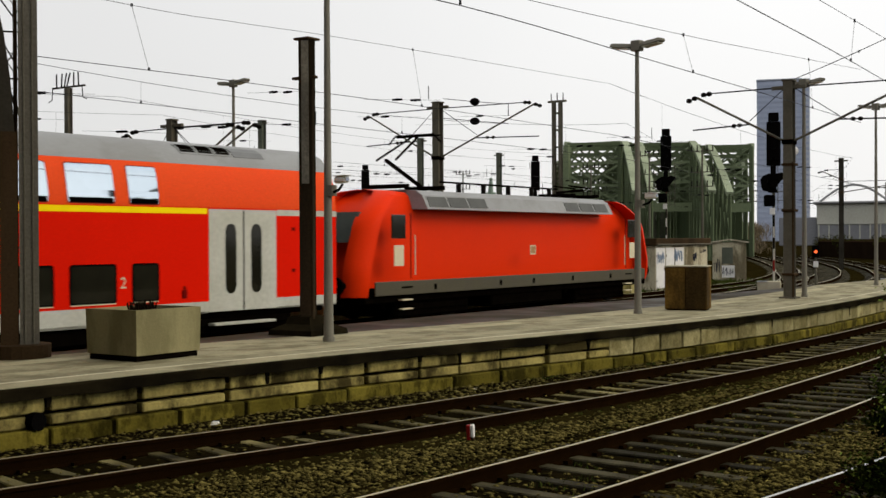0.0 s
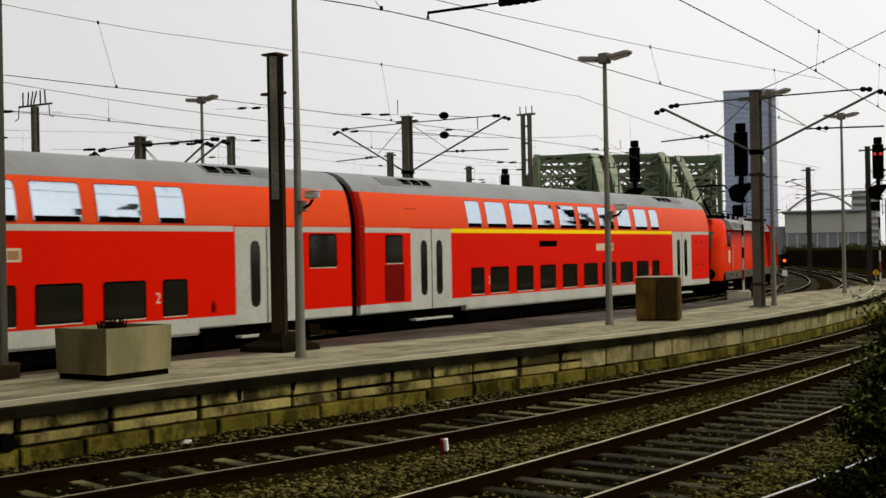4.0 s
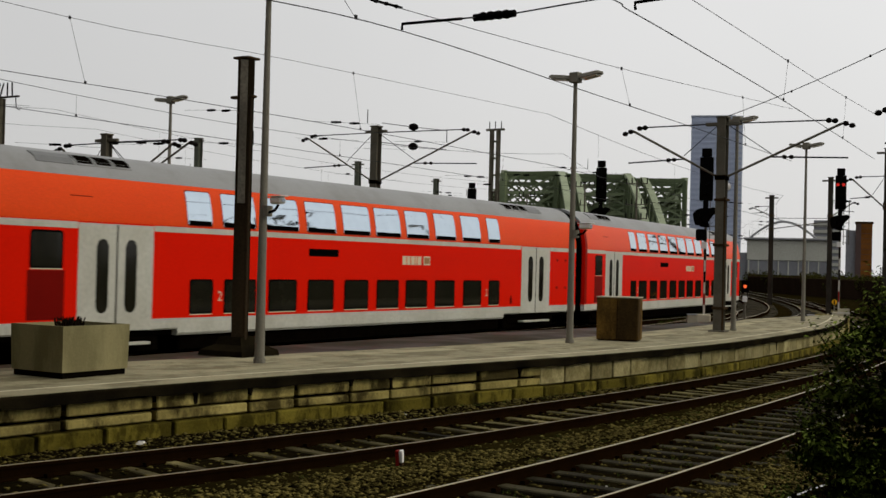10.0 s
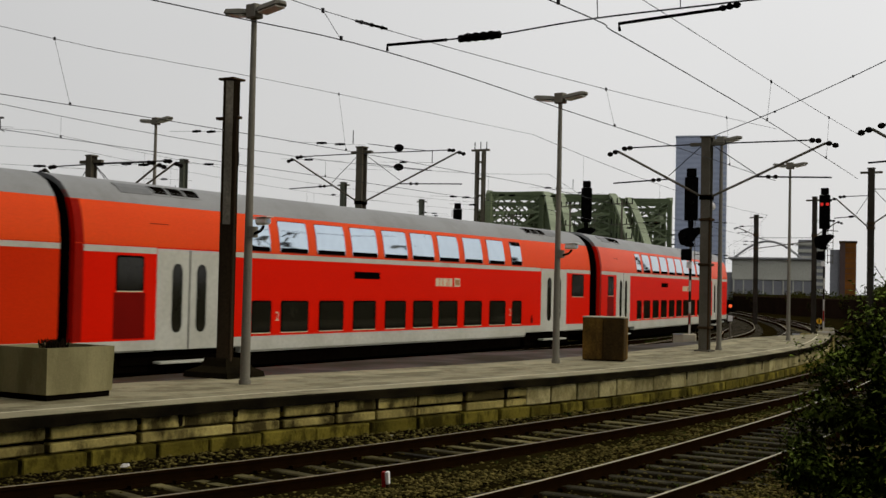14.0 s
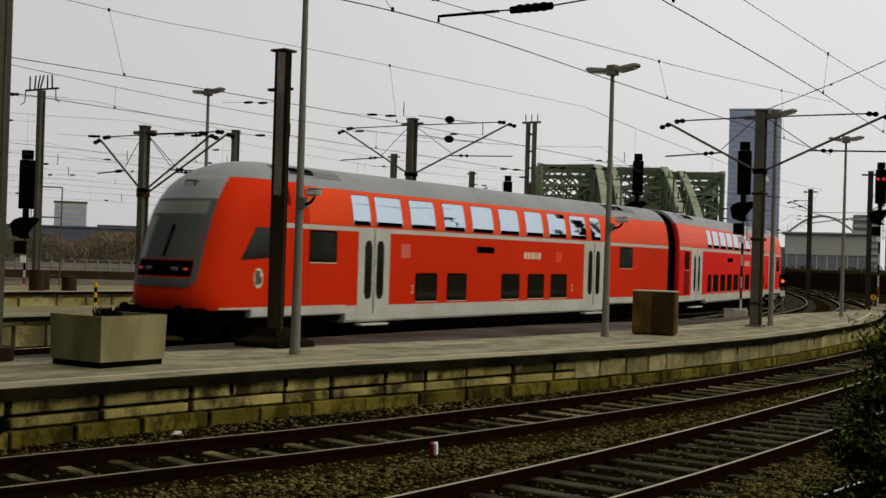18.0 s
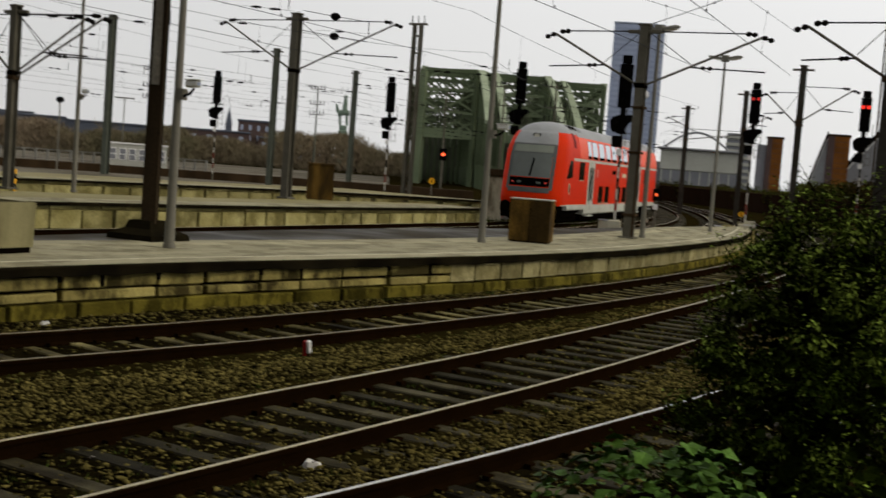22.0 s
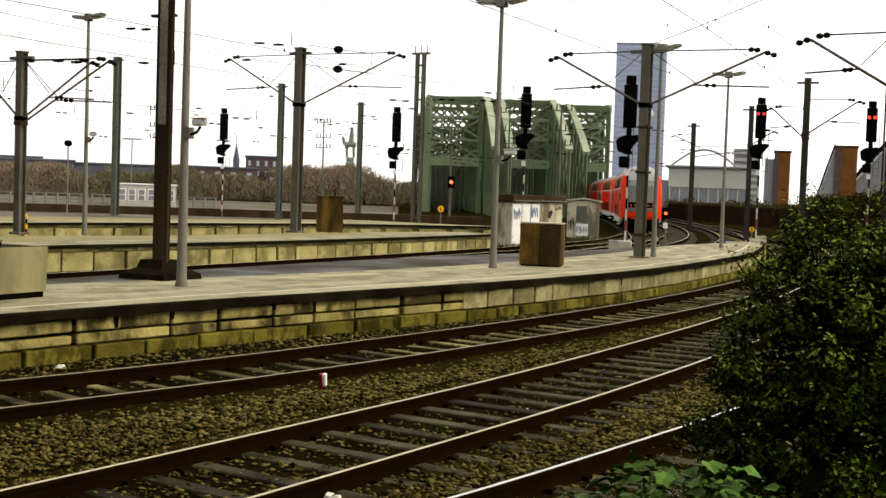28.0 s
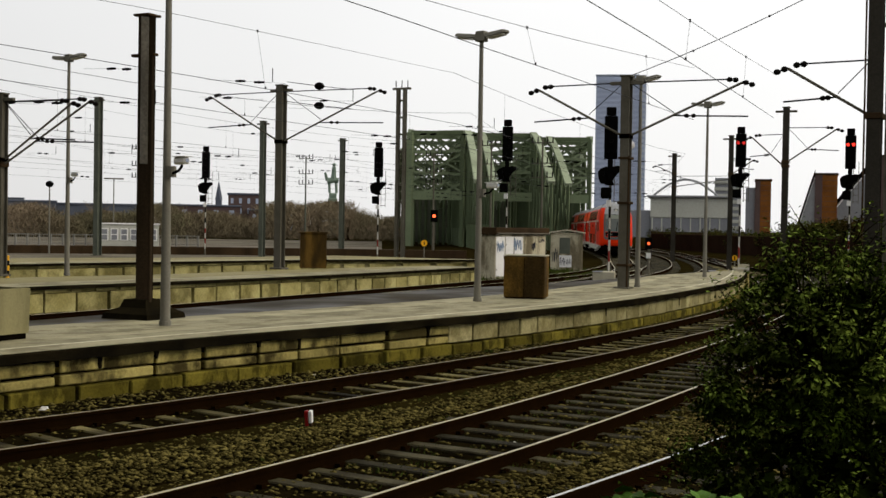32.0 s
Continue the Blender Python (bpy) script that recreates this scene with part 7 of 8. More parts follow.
dr = thing("drain_pipe", "black open drain pipe in the platform wall", "drain", pose(curve_at(EDGE_LINE, 9.15) + 0.0, 9.15, 0.13, 0, 90, 0))
part("pipe", Geo().tube([(0.0, 0, -0.1), (0.0, 0, 0.06)], 0.11, 14), BLACKP, dr)

# ---- the bridge, far behind the yard ----
def bridge(az0, az1, r, heading, label, seed, fore=()):
    """A through bridge seen end on: portals behind one another under two arched ribs."""
    b = thing("railway_bridge", label, "bridge", group="bridges")
    rng = random.Random(seed)
    A, B = Vector(polar(az0, r)), Vector(polar(az1, r))
    d = Vector(polar(heading, 1.0))
    top, low = 13.75, 5.7

    def arch(back):
        return top - 10.5 * (back / 46.0) ** 1.9

    def at(p, z):
        return Vector((p.x, p.y, z))

    for k, back in enumerate((0.0, 5.0, 10.0, 16.0, 23.0, 31.0)):
        P, Q = A + d * back, B + d * back
        t, l = arch(back), low + 0.8
        # front portal takes the lit tone, those behind mostly the shaded one
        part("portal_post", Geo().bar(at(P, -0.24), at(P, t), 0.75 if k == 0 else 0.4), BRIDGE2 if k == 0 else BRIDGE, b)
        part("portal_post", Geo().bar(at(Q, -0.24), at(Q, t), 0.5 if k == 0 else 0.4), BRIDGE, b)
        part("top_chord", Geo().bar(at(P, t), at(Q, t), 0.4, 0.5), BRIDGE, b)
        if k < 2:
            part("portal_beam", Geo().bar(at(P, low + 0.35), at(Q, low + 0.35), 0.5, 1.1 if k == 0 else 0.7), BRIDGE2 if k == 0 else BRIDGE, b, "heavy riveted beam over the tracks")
        n = 3 if k == 0 else 4
        bar = 0.24 if k == 0 else 0.22
        rows = 6 if k == 0 else 4
        for row in range(rows):
            z0, z1 = l + (t - l) * row / rows, l + (t - l) * (row + 1) / rows
            part("strut", Geo().bar(at(P, z1), at(Q, z1 + rng.uniform(-0.3, 0.3)), 0.3 if row % 2 else 0.2), BRIDGE2 if k < 1 and row % 2 else BRIDGE, b)
            for i in range(n):
                a0, a1 = P.lerp(Q, i / n), P.lerp(Q, (i + 1) / n)
                if (i + row + k) % 2 or rng.random() < 0.5:
                    part("lattice_bar", Geo().bar(at(a0, z0), at(a1, z1), bar), rng.choice((BRIDGE2, BRIDGE2, BRIDGE) if k == 0 else (BRIDGE, BRIDGE, BRIDGE2)), b)
                if (i + row + k) % 2 == 0 or rng.random() < 0.5:
                    part("lattice_bar", Geo().bar(at(a0, z1), at(a1, z0), bar), rng.choice((BRIDGE2, BRIDGE, BRIDGE)), b)
    for P in (A, B):
        pts = [at(P + d * L, arch(L)) for L in range(0, 45, 4)]
        g, g2 = Geo(), Geo()
        for p, q in zip(pts, pts[1:]):
            g.bar(p, q, 0.75, 0.8)
            g2.bar(p - Vector((0.9, 0.5, 2.2)), q - Vector((0.9, 0.5, 2.0)), 0.5, 0.5)
        part("arch_rib", g, BRIDGE3, b, "pale green curved rib")
        part("lower_rib", g2, BRIDGE3, b, "pale green curved rib")
        for i, p in enumerate(pts[1:], 1):
            part("hanger", Geo().bar(at(p, 0.2), p, 0.3), BRIDGE, b)
            q = pts[i - 1]
            part("diagonal", Geo().bar(at(q, q.z - 2.2), p, 0.22), BRIDGE, b)
            part("diagonal", Geo().bar(at(q, max(0.2, q.z - 7)), at(p, p.z - 2.2), 0.2), BRIDGE, b)
        part("side_girder", Geo().bar(at(P, 0.9), at(P + d * 60, 0.9), 0.4, 2.3), BRIDGE, b)
    # curved end ribs that come down towards the yard
    for P in fore:
        pts = [at(A.lerp(B, P) - d * L, 13.9 - 6.7 * (L / 18.0) ** 1.3) for L in range(0, 19, 3)]
        g = Geo()
        for p, q in zip(pts, pts[1:]):
            g.bar(p, q, 0.8, 0.45)
        part("end_rib", g, BRIDGE3, b, "pale green curved end rib")
        for p in pts[1:]:
            part("hanger", Geo().bar(at(p, -0.24), p, 0.25), BRIDGE, b)
        for p, q in zip(pts, pts[1:]):
            part("diagonal", Geo().bar(at(p, 2.5), q, 0.22), BRIDGE, b)
            part("diagonal", Geo().bar(at(p, p.z - 2.5), at(q, 2.5), 0.18), BRIDGE, b)
    E0, E1 = A + d * 14, B + d * 14
    for i in range(9):
        p = E0.lerp(E1, i / 8)
        part("inner_post", Geo().bar(at(p, -0.24), at(p, low + 0.2), 0.3), BRIDGE, b)
    # solid panel that stands in for the dark depth of the bridge
    E0, E1 = A + d * 36, B + d * 36
    part("inner_bracing", Geo().bar(at(E0, 3.2), at(E1, 3.2), 0.4, 6.9), DARKV, b, "solid dark panel painted as the shade deep inside")


bridge(-28.7, -26.25, 150, -29.7, "green riveted steel railway bridge with lattice portal", 1, (1.09,))
bridge(-25.85, -22.95, 152, -29.7, "green riveted steel railway bridge beside the first", 2, (0.16, 1.0))
bridge(-22.7, -20.3, 158, -29.7, "green riveted steel railway bridge, partly hidden by signals", 3, (0.2,))

sg = Geo()
sg.cbox(-1.0, -2.2, 0, 1.0, 2.2, 8.2, 0.2).cbox(-0.8, -1.8, 8.2, 0.8, 1.8, 9.2, 0.2)
sg.tube([(-0.7, 0, 9.2), (-0.8, 0, 11.3)], 0.3, 6).tube([(0.8, 0, 9.2), (0.65, 0, 11.3)], 0.3, 6)
sg.tube([(-1.3, 0, 11.7), (0, 0, 12.0), (1.2, 0, 11.9)], 0.7, 8, 0.6).tube([(-1.25, 0, 11.9), (-1.7, 0, 13.6)], 0.4, 6, 0.25)
sg.tube([(0.1, 0, 12.0), (0.2, 0, 14.9)], 0.65, 6, 0.4).ball((0.2, 0, 15.3), 0.4)
st_ob = part("statue", sg, STATG)
st_ob.matrix_basis = facing(-32.33, 262)
tagged(st_ob, "green weathered rider statue on a stone block", "statue")

# ---- tower, halls and brick piers beyond ----
tw = thing("office_tower", "tall blue-grey glazed office tower with haze in its colours", "tower", facing(-18.9, 800))
W, T = 16.0, 100.5
part("facade", Geo().cbox(-W, -12, 0, W * 0.72, 12, T, 0.5), TOWERG, tw)
part("side_slab", Geo().cbox(W * 0.74, -12.6, 0, W, 12, T + 0.6, 0.3), TOWERD, tw, "paler edge of the tower")
for i in range(29):
    part("window_band", Geo().cbox(-W * 0.97, -12.25, 4 + i * 3.3, W * 0.70, -12.02, 5.6 + i * 3.3, 0.05), TOWERW, tw)
    part("window_band", Geo().cbox(W * 0.77, -12.85, 4 + i * 3.3, W * 0.97, -12.62, 5.6 + i * 3.3, 0.05), TOWERW, tw)
part("parapet", Geo().cbox(-W * 1.02, -12.4, T, W * 0.72, 12.3, T + 1.0, 0.2), TOWERD, tw)

hl = thing("exhibition_hall", "long pale exhibition hall with a grey base", "hall", facing(-15.5, 380))
part("upper_wall", Geo().cbox(-13, 0, 6.2, 11, 20, 12.6, 0.2), HALL, hl)
part("lower_wall", Geo().cbox(-13, 0.4, 0, 11, 19, 6.2, 0.1), HALLD, hl)
for i in range(9):
    part("pillar", Geo().cbox(-12.6 + i * 2.9, -0.2, 0, -12.2 + i * 2.9, 0.3, 6.2, 0.05), HALL, hl)
part("eave", Geo().cbox(-14, -1.2, 12.4, 12, 20, 13.1, 0.2), GREYC, hl)
part("arch", Geo().tube([(-13 + i * 1.4, 6, 12.6 + 5.6 * math.sin(math.pi * i / 15)) for i in range(16)], 0.35, 6), GREYC, hl, "thin arch over the roof")
part("low_wing", Geo().cbox(-24, 2, 0, -13, 18, 8.5, 0.2), HALLD, hl)
fl = thing("apartment_block", "pale striped apartment block far off", "building", facing(-14.0, 520))
part("wall", Geo().cbox(-5, 0, 0, 5.5, 12, 24.5, 0.2), HALLD, fl)
for i in range(8):
    part("balcony_band", Geo().cbox(-5.2, -0.6, 3 + i * 2.7, 5.7, -0.01, 4.3 + i * 2.7, 0.05), HALL, fl)


def brick_pier(az, r, half, top, slope):
    p = thing("brick_pier", "orange-brown brick pier with a grey sloping wing wall", "pier", facing(az, r), "brick piers")
    part("shaft", Geo().cbox(-half, 0, 0, half, 4.0, top, 0.06), BRICK, p, "orange-brown brickwork")
    # thin darker sheet on the front, painting the pier's side in shade
    part("return_wall", Geo().cbox(-half - 0.01, -0.05, 0, -half * 0.35, -0.001, top, 0.01), REDBRICK, p, "darker brick sheet painted as the shaded side")
    part("coping", Geo().cbox(-half - 0.15, -0.15, top, half + 0.15, 4.15, top + 0.35, 0.05), RUSTMAST, p)
    for i in range(int(top / 0.9)):
        part("course", Geo().cbox(-half - 0.02, -0.03, 0.6 + i * 0.9, half + 0.02, 0.0, 0.66 + i * 0.9, 0.008), REDBRICK, p)
    if slope:
        g = Geo().loft([[(x, 0.4, 0), (x, 3.4, 0), (x, 3.4, z), (x, 0.4, z)] for x, z in ((-half - slope, 2.5), (-half - slope * 0.6, top * 0.52), (-half - slope * 0.25, top * 0.80), (-half - 0.01, top * 0.97))])
        part("wing_wall", g, GREYC, p, "grey concrete wing wall")
        g = Geo().loft([[(x, 0.3, z), (x, 3.5, z), (x, 3.5, z + 1.3), (x, 0.3, z + 1.3)] for x, z in ((-half - slope, 2.5), (-half - slope * 0.6, top * 0.52), (-half - slope * 0.25, top * 0.80), (-half - 0.01, top * 0.97))])
        part("wing_roof", g, BLACKP, p)
        g = Geo()
        rim = [(-half - slope, 2.5), (-half - slope * 0.6, top * 0.52), (-half - slope * 0.25, top * 0.80), (-half - 0.05, top * 0.97)]
        for (x0, z0), (x1, z1) in zip(rim, rim[1:]):
            g.bar((x0, 0.26, z0), (x1, 0.26, z1), 0.08, 0.22)
        part("wing_rim", g, WHITE, p, "white rim along the roof")
    else:
        part("wing_wall", Geo().cbox(-half - 1.6, 0.6, 0, -half - 0.01, 3.4, top * 0.9, 0.05), HALLD, p)


brick_pier(-12.4, 220, 1.35, 11.3, 0)
brick_pier(-9.66, 220, 1.85, 12.4, 2.9)
brick_pier(-6.9, 228, 1.85, 16.0, 10.6)
brick_pier(-3.6, 200, 1.75, 12.0, 6.0)

# bank with a dark wall and hedge
bk = Geo()
hd = Geo()
BANK = [(-17.4, 165), (-14.5, 140), (-12, 125), (-9, 108), (-6, 94), (-2, 80), (4, 70), (14, 64)]
pts = [Vector(polar(a, r)) for a, r in BANK]
bk.loft([[(p.x, p.y, -0.24), (p.x, p.y, 1.7), (p.x * 1.12, p.y * 1.12, 2.0), (p.x * 1.12, p.y * 1.12, -0.24)] for p in pts])
tagged(part("retaining_wall", bk, BANKW), "dark stained retaining wall along the tracks", "wall", kind="structure")


def clump_cards(g, c, rad, n, size, rng, squash=1.0):
    """Small leaf-like blades spread through a lump."""
    for _ in range(n):
        v = Vector((rng.gauss(0, 1), rng.gauss(0, 1), rng.gauss(0, 1)))
        v = v.normalized() * rad * rng.random() ** 0.4
        p = Vector(c) + Vector((v.x, v.y, v.z * squash))
        a = Vector((rng.uniform(-1, 1), rng.uniform(-1, 1), rng.uniform(-1, 1))).normalized() * size * rng.uniform(0.6, 1.3)
        b = a.cross(Vector((rng.uniform(-1, 1), rng.uniform(-1, 1), rng.uniform(-1, 1)))).normalized() * size * rng.uniform(0.3, 0.6)
        o = len(g.v)
        g.v += [tuple(p - a), tuple(p + b), tuple(p + a), tuple(p - b)]
        g.f.append((o, o + 1, o + 2, o + 3))


rng = random.Random(4)
for p, q in zip(pts, pts[1:]):
    for i in range(26):
        c = p.lerp(q, (i + rng.random()) / 26) * rng.uniform(1.01, 1.06)
        turn = math.degrees(math.atan2(c.x, c.y))
        clump_cards(hd, (c.x, c.y, 1.45 + rng.uniform(-0.7, 0.35)), rng.uniform(0.8, 1.3), 170, 0.14, rng, 0.85)
        if turn > -11.5:
            clump_cards(hd, (c.x, c.y, 2.3 + min(1.2, 0.25 * (turn + 11.5)) * rng.uniform(0.2, 1.0)), rng.uniform(0.6, 1.1), 130, 0.15, rng, 0.9)
tagged(new("hedge", hd.mesh("hedge", HEDGE)), "dull green and brown hedge on the bank", "hedge", kind="stuff")

# ---- left distance: fence, sheds, bare trees, town ----
def ring_line(az0, az1, r, n):
    return [Vector(polar(az0 + (az1 - az0) * i / n, r)) for i in range(n + 1)]


fn = thing("yard_fence", "long grey fence at the far side of the yard", "fence")
fp = ring_line(-56, -38.5, 118, 35)
for p in fp:
    part("post", Geo().cbox(p.x - 0.07, p.y - 0.07, -0.24, p.x + 0.07, p.y + 0.07, 1.0, 0.01), FENCE, fn)
for p, q in zip(fp, fp[1:]):
    for z in (0.12, 0.95):
        part("rail", Geo().bar((p.x, p.y, z), (q.x, q.y, z), 0.07), FENCE, fn)
    g = Geo()
    for i in range(1, 6):
        m = p.lerp(q, i / 6)
        g.bar((m.x, m.y, 0.12), (m.x, m.y, 0.95), 0.022)
    part("infill", g, FENCE, fn, "thin upright bars")
g = Geo()
for p, q in zip(ring_line(-60, -26, 96, 30), ring_line(-60, -26, 96, 30)[1:]):
    g.bar((p.x, p.y, 0.05), (q.x, q.y, 0.05), 1.2, 0.62)
tagged(part("low_wall", g, RUSTMAST), "low dark brown wall beyond the platforms", "wall", kind="structure")
ct = thing("site_cabin", "white site cabin with a row of dark windows by the fence", "cabin", facing(-41.63, 114))
part("wall", Geo().cbox(-2.6, -1, 0, 2.65, 1.2, 2.2, 0.04), HALL, ct)
for i in range(6):
    w = part("window", Geo().cbox(-2.42 + i * 0.85, -1.04, 0.75, -1.75 + i * 0.85, -1.0, 1.85, 0.02), WHITE, ct, "white window frame")
    part("pane", Geo().cbox(-2.33 + i * 0.85, -1.06, 0.83, -1.84 + i * 0.85, -1.042, 1.26, 0.005).cbox(-2.33 + i * 0.85, -1.06, 1.33, -1.84 + i * 0.85, -1.042, 1.77, 0.005), HALLD, w)
part("roof", Geo().cbox(-2.7, -1.1, 2.2, 2.75, 1.3, 2.33, 0.03), WHITE, ct)
for az, r, h in ((-45.08, 94, 5.0), (-42.3, 118, 6.4)):
    pl2 = thing("yard_lamp", "slim yard lamp on a thin post", "lamp post", facing(az, r), "yard lamps")
    part("post", Geo().tube([(0, 0, 0), (0, 0, h)], 0.06, 8, 0.05), POLE, pl2)
    part("head", Geo().ball((0, 0, h + 0.15), 0.3, 8, 5, 0.8) if az < -44 else Geo().cbox(-0.9, -0.1, h, 0.9, 0.1, h + 0.14, 0.03), BLACKP if az < -44 else FENCE, pl2)

def twigs(g, x, y, h, spread, n, rng):
    """Upright fans of thin twigs that thin out towards the top."""
    for _ in range(n):
        dx, dy, top = rng.gauss(0, spread * 0.5), rng.gauss(0, spread * 0.5), h * (1 - rng.random() ** 1.6 * 0.9)
        ln, w = rng.uniform(0.35, 1.2), rng.uniform(0.03, 0.08)
        lx, ly, a = rng.gauss(0, 0.75) * ln, rng.gauss(0, 0.75) * ln, rng.uniform(0, 6.283)
        o = len(g.v)
        p = (x + dx, y + dy, top - ln)
        g.v += [(p[0] - w * math.cos(a), p[1] - w * math.sin(a), p[2]), (p[0] + w * math.cos(a), p[1] + w * math.sin(a), p[2]), (p[0] + lx, p[1] + ly, top)]
        g.f.append((o, o + 1, o + 2))


tr = Geo()
rng = random.Random(9)
for i in range(520):
    az = -62 + 42 * i / 520 + rng.uniform(-0.1, 0.1)
    r = rng.uniform(190, 250)
    el = 0.0105 + 0.004 * math.sin(az * 0.9) + 0.003 * math.sin(az * 2.3)
    if -35.5 < az < -30.5:
        el += 0.007
    if az > -28:
        el += 0.002
    h = (2.28 + el * r) * rng.uniform(0.8, 1.0)
    x, y, _ = polar(az, r)
    twigs(tr, x, y, h, 2.4, 300, rng)
tagged(new("bare_trees", tr.mesh("bare_trees", BARE)), "bare brown trees and scrub beyond the yard", "trees", kind="stuff")
for az, r, el, hw, n, mt in ((-33.0, 205, 0.0215, 2.4, 700, BARE), (-31.6, 200, 0.018, 2.2, 600, BARE), (-43.0, 210, 0.019, 3.0, 500, BARE), (-47.3, 215, 0.017, 2.5, 400, BARE)):
    x, y, _ = polar(az, r)
    top = 2.28 + el * r
    t = thing("bare_tree", "bare brown tree beyond the yard", "tree", pose(x, y, -0.24), "bare trees")
    part("trunk", Geo().tube([(0, 0, 0), (0.1, 0, top * 0.45)], 0.22, 6, 0.14), TWIG, t)
    lg, rng2 = Geo(), random.Random(int(-az * 10))
    for k in range(n // 4):
        a, up_ = rng2.uniform(0, 6.28), rng2.uniform(0.3, 0.95)
        p = Vector((0.1, 0, top * rng2.uniform(0.25, 0.5)))
        q = Vector((hw * math.cos(a) * rng2.uniform(0.2, 1.0), hw * math.sin(a) * rng2.uniform(0.2, 1), top * up_))
        lg.tube([p, p.lerp(q, 0.5) + Vector((0, 0, 0.3)), q], 0.05, 3, 0.012)
    part("crown", lg, BARE, t, "crown of bare branches")

SHOP = mat("dark_far_roofs", (0.085, 0.095, 0.12), 0.8, 0, 0.3, 0.1, 1, 0.0)
for az, r, half, top, mt, win, label in ((-49.0, 300, 22, 6.6, SHOP, 0, "long low dark building beyond the trees"), (-43.5, 305, 16, 6.2, SHOP, 0, "low dark building beyond the trees"), (-38.4, 320, 10, 6.6, REDBRICK, 5, "red-brick houses beyond the trees"),
                                        (-36.4, 330, 4.4, 10.0, REDBRICK, 4, "brown brick block beside the church"), (-34.8, 325, 8, 5.8, REDBRICK, 5, "red-brick houses beyond the trees"), (-50.25, 380, 4.6, 15.2, HALL, 0, "pale striped office block far off"), (-47.6, 400, 10, 8.8, HALLD, 0, "grey office block far off")):
    b = thing("town_building", label, "building", facing(az, r), "town buildings")
    part("wall", Geo().cbox(-half, 0, 0, half, 10, top, 0.1), mt, b)
    part("roof", Geo().cbox(-half - 0.3, -0.3, top, half + 0.3, 10.3, top + 0.5, 0.1), SHOP, b)
    n = win or (8 if top > 12 else 0)
    for i in range(n):
        if win:
            for zz in (top - 2.3, top - 5.0):
                part("window", Geo().cbox(-half + half * 2 * (i + 0.3) / n, -0.08, zz, -half + half * 2 * (i + 0.62) / n, -0.02, zz + 1.4, 0.02), WINFAR, b)
        else:
            part("window", Geo().cbox(-half * 0.97, -0.1, 2 + i * 1.6, half * 0.97, -0.02, 2.9 + i * 1.6, 0.02), WINFAR, b)
ch = thing("church", "dark church with a pointed spire among the houses", "church", facing(-37.6, 350))
part("nave", Geo().cbox(-2.5, 0, 0, 3.5, 8, 6.5, 0.1), SHOP, ch)
part("tower", Geo().cbox(-0.9, 0, 0, 0.9, 1.8, 9.0, 0.1), SHOP, ch)
part("spire", Geo().tube([(0, 0.9, 9.0), (0, 0.9, 14.3)], 1.1, 6, 0.05), SHOP, ch)

# ---- the bush and ivy by the camera ----
BUSH = [(0.0, 1.04), (0.6, 1.0), (0.95, 0.90), (1.25, 0.77), (1.55, 0.67), (1.85, 0.58), (2.12, 0.46), (2.36, 0.32), (2.54, 0.14)]


def bush_r(z):
    """How far the bush reaches out at a height."""
    return float(np.interp(z, [p[0] for p in BUSH], [p[1] for p in BUSH]))


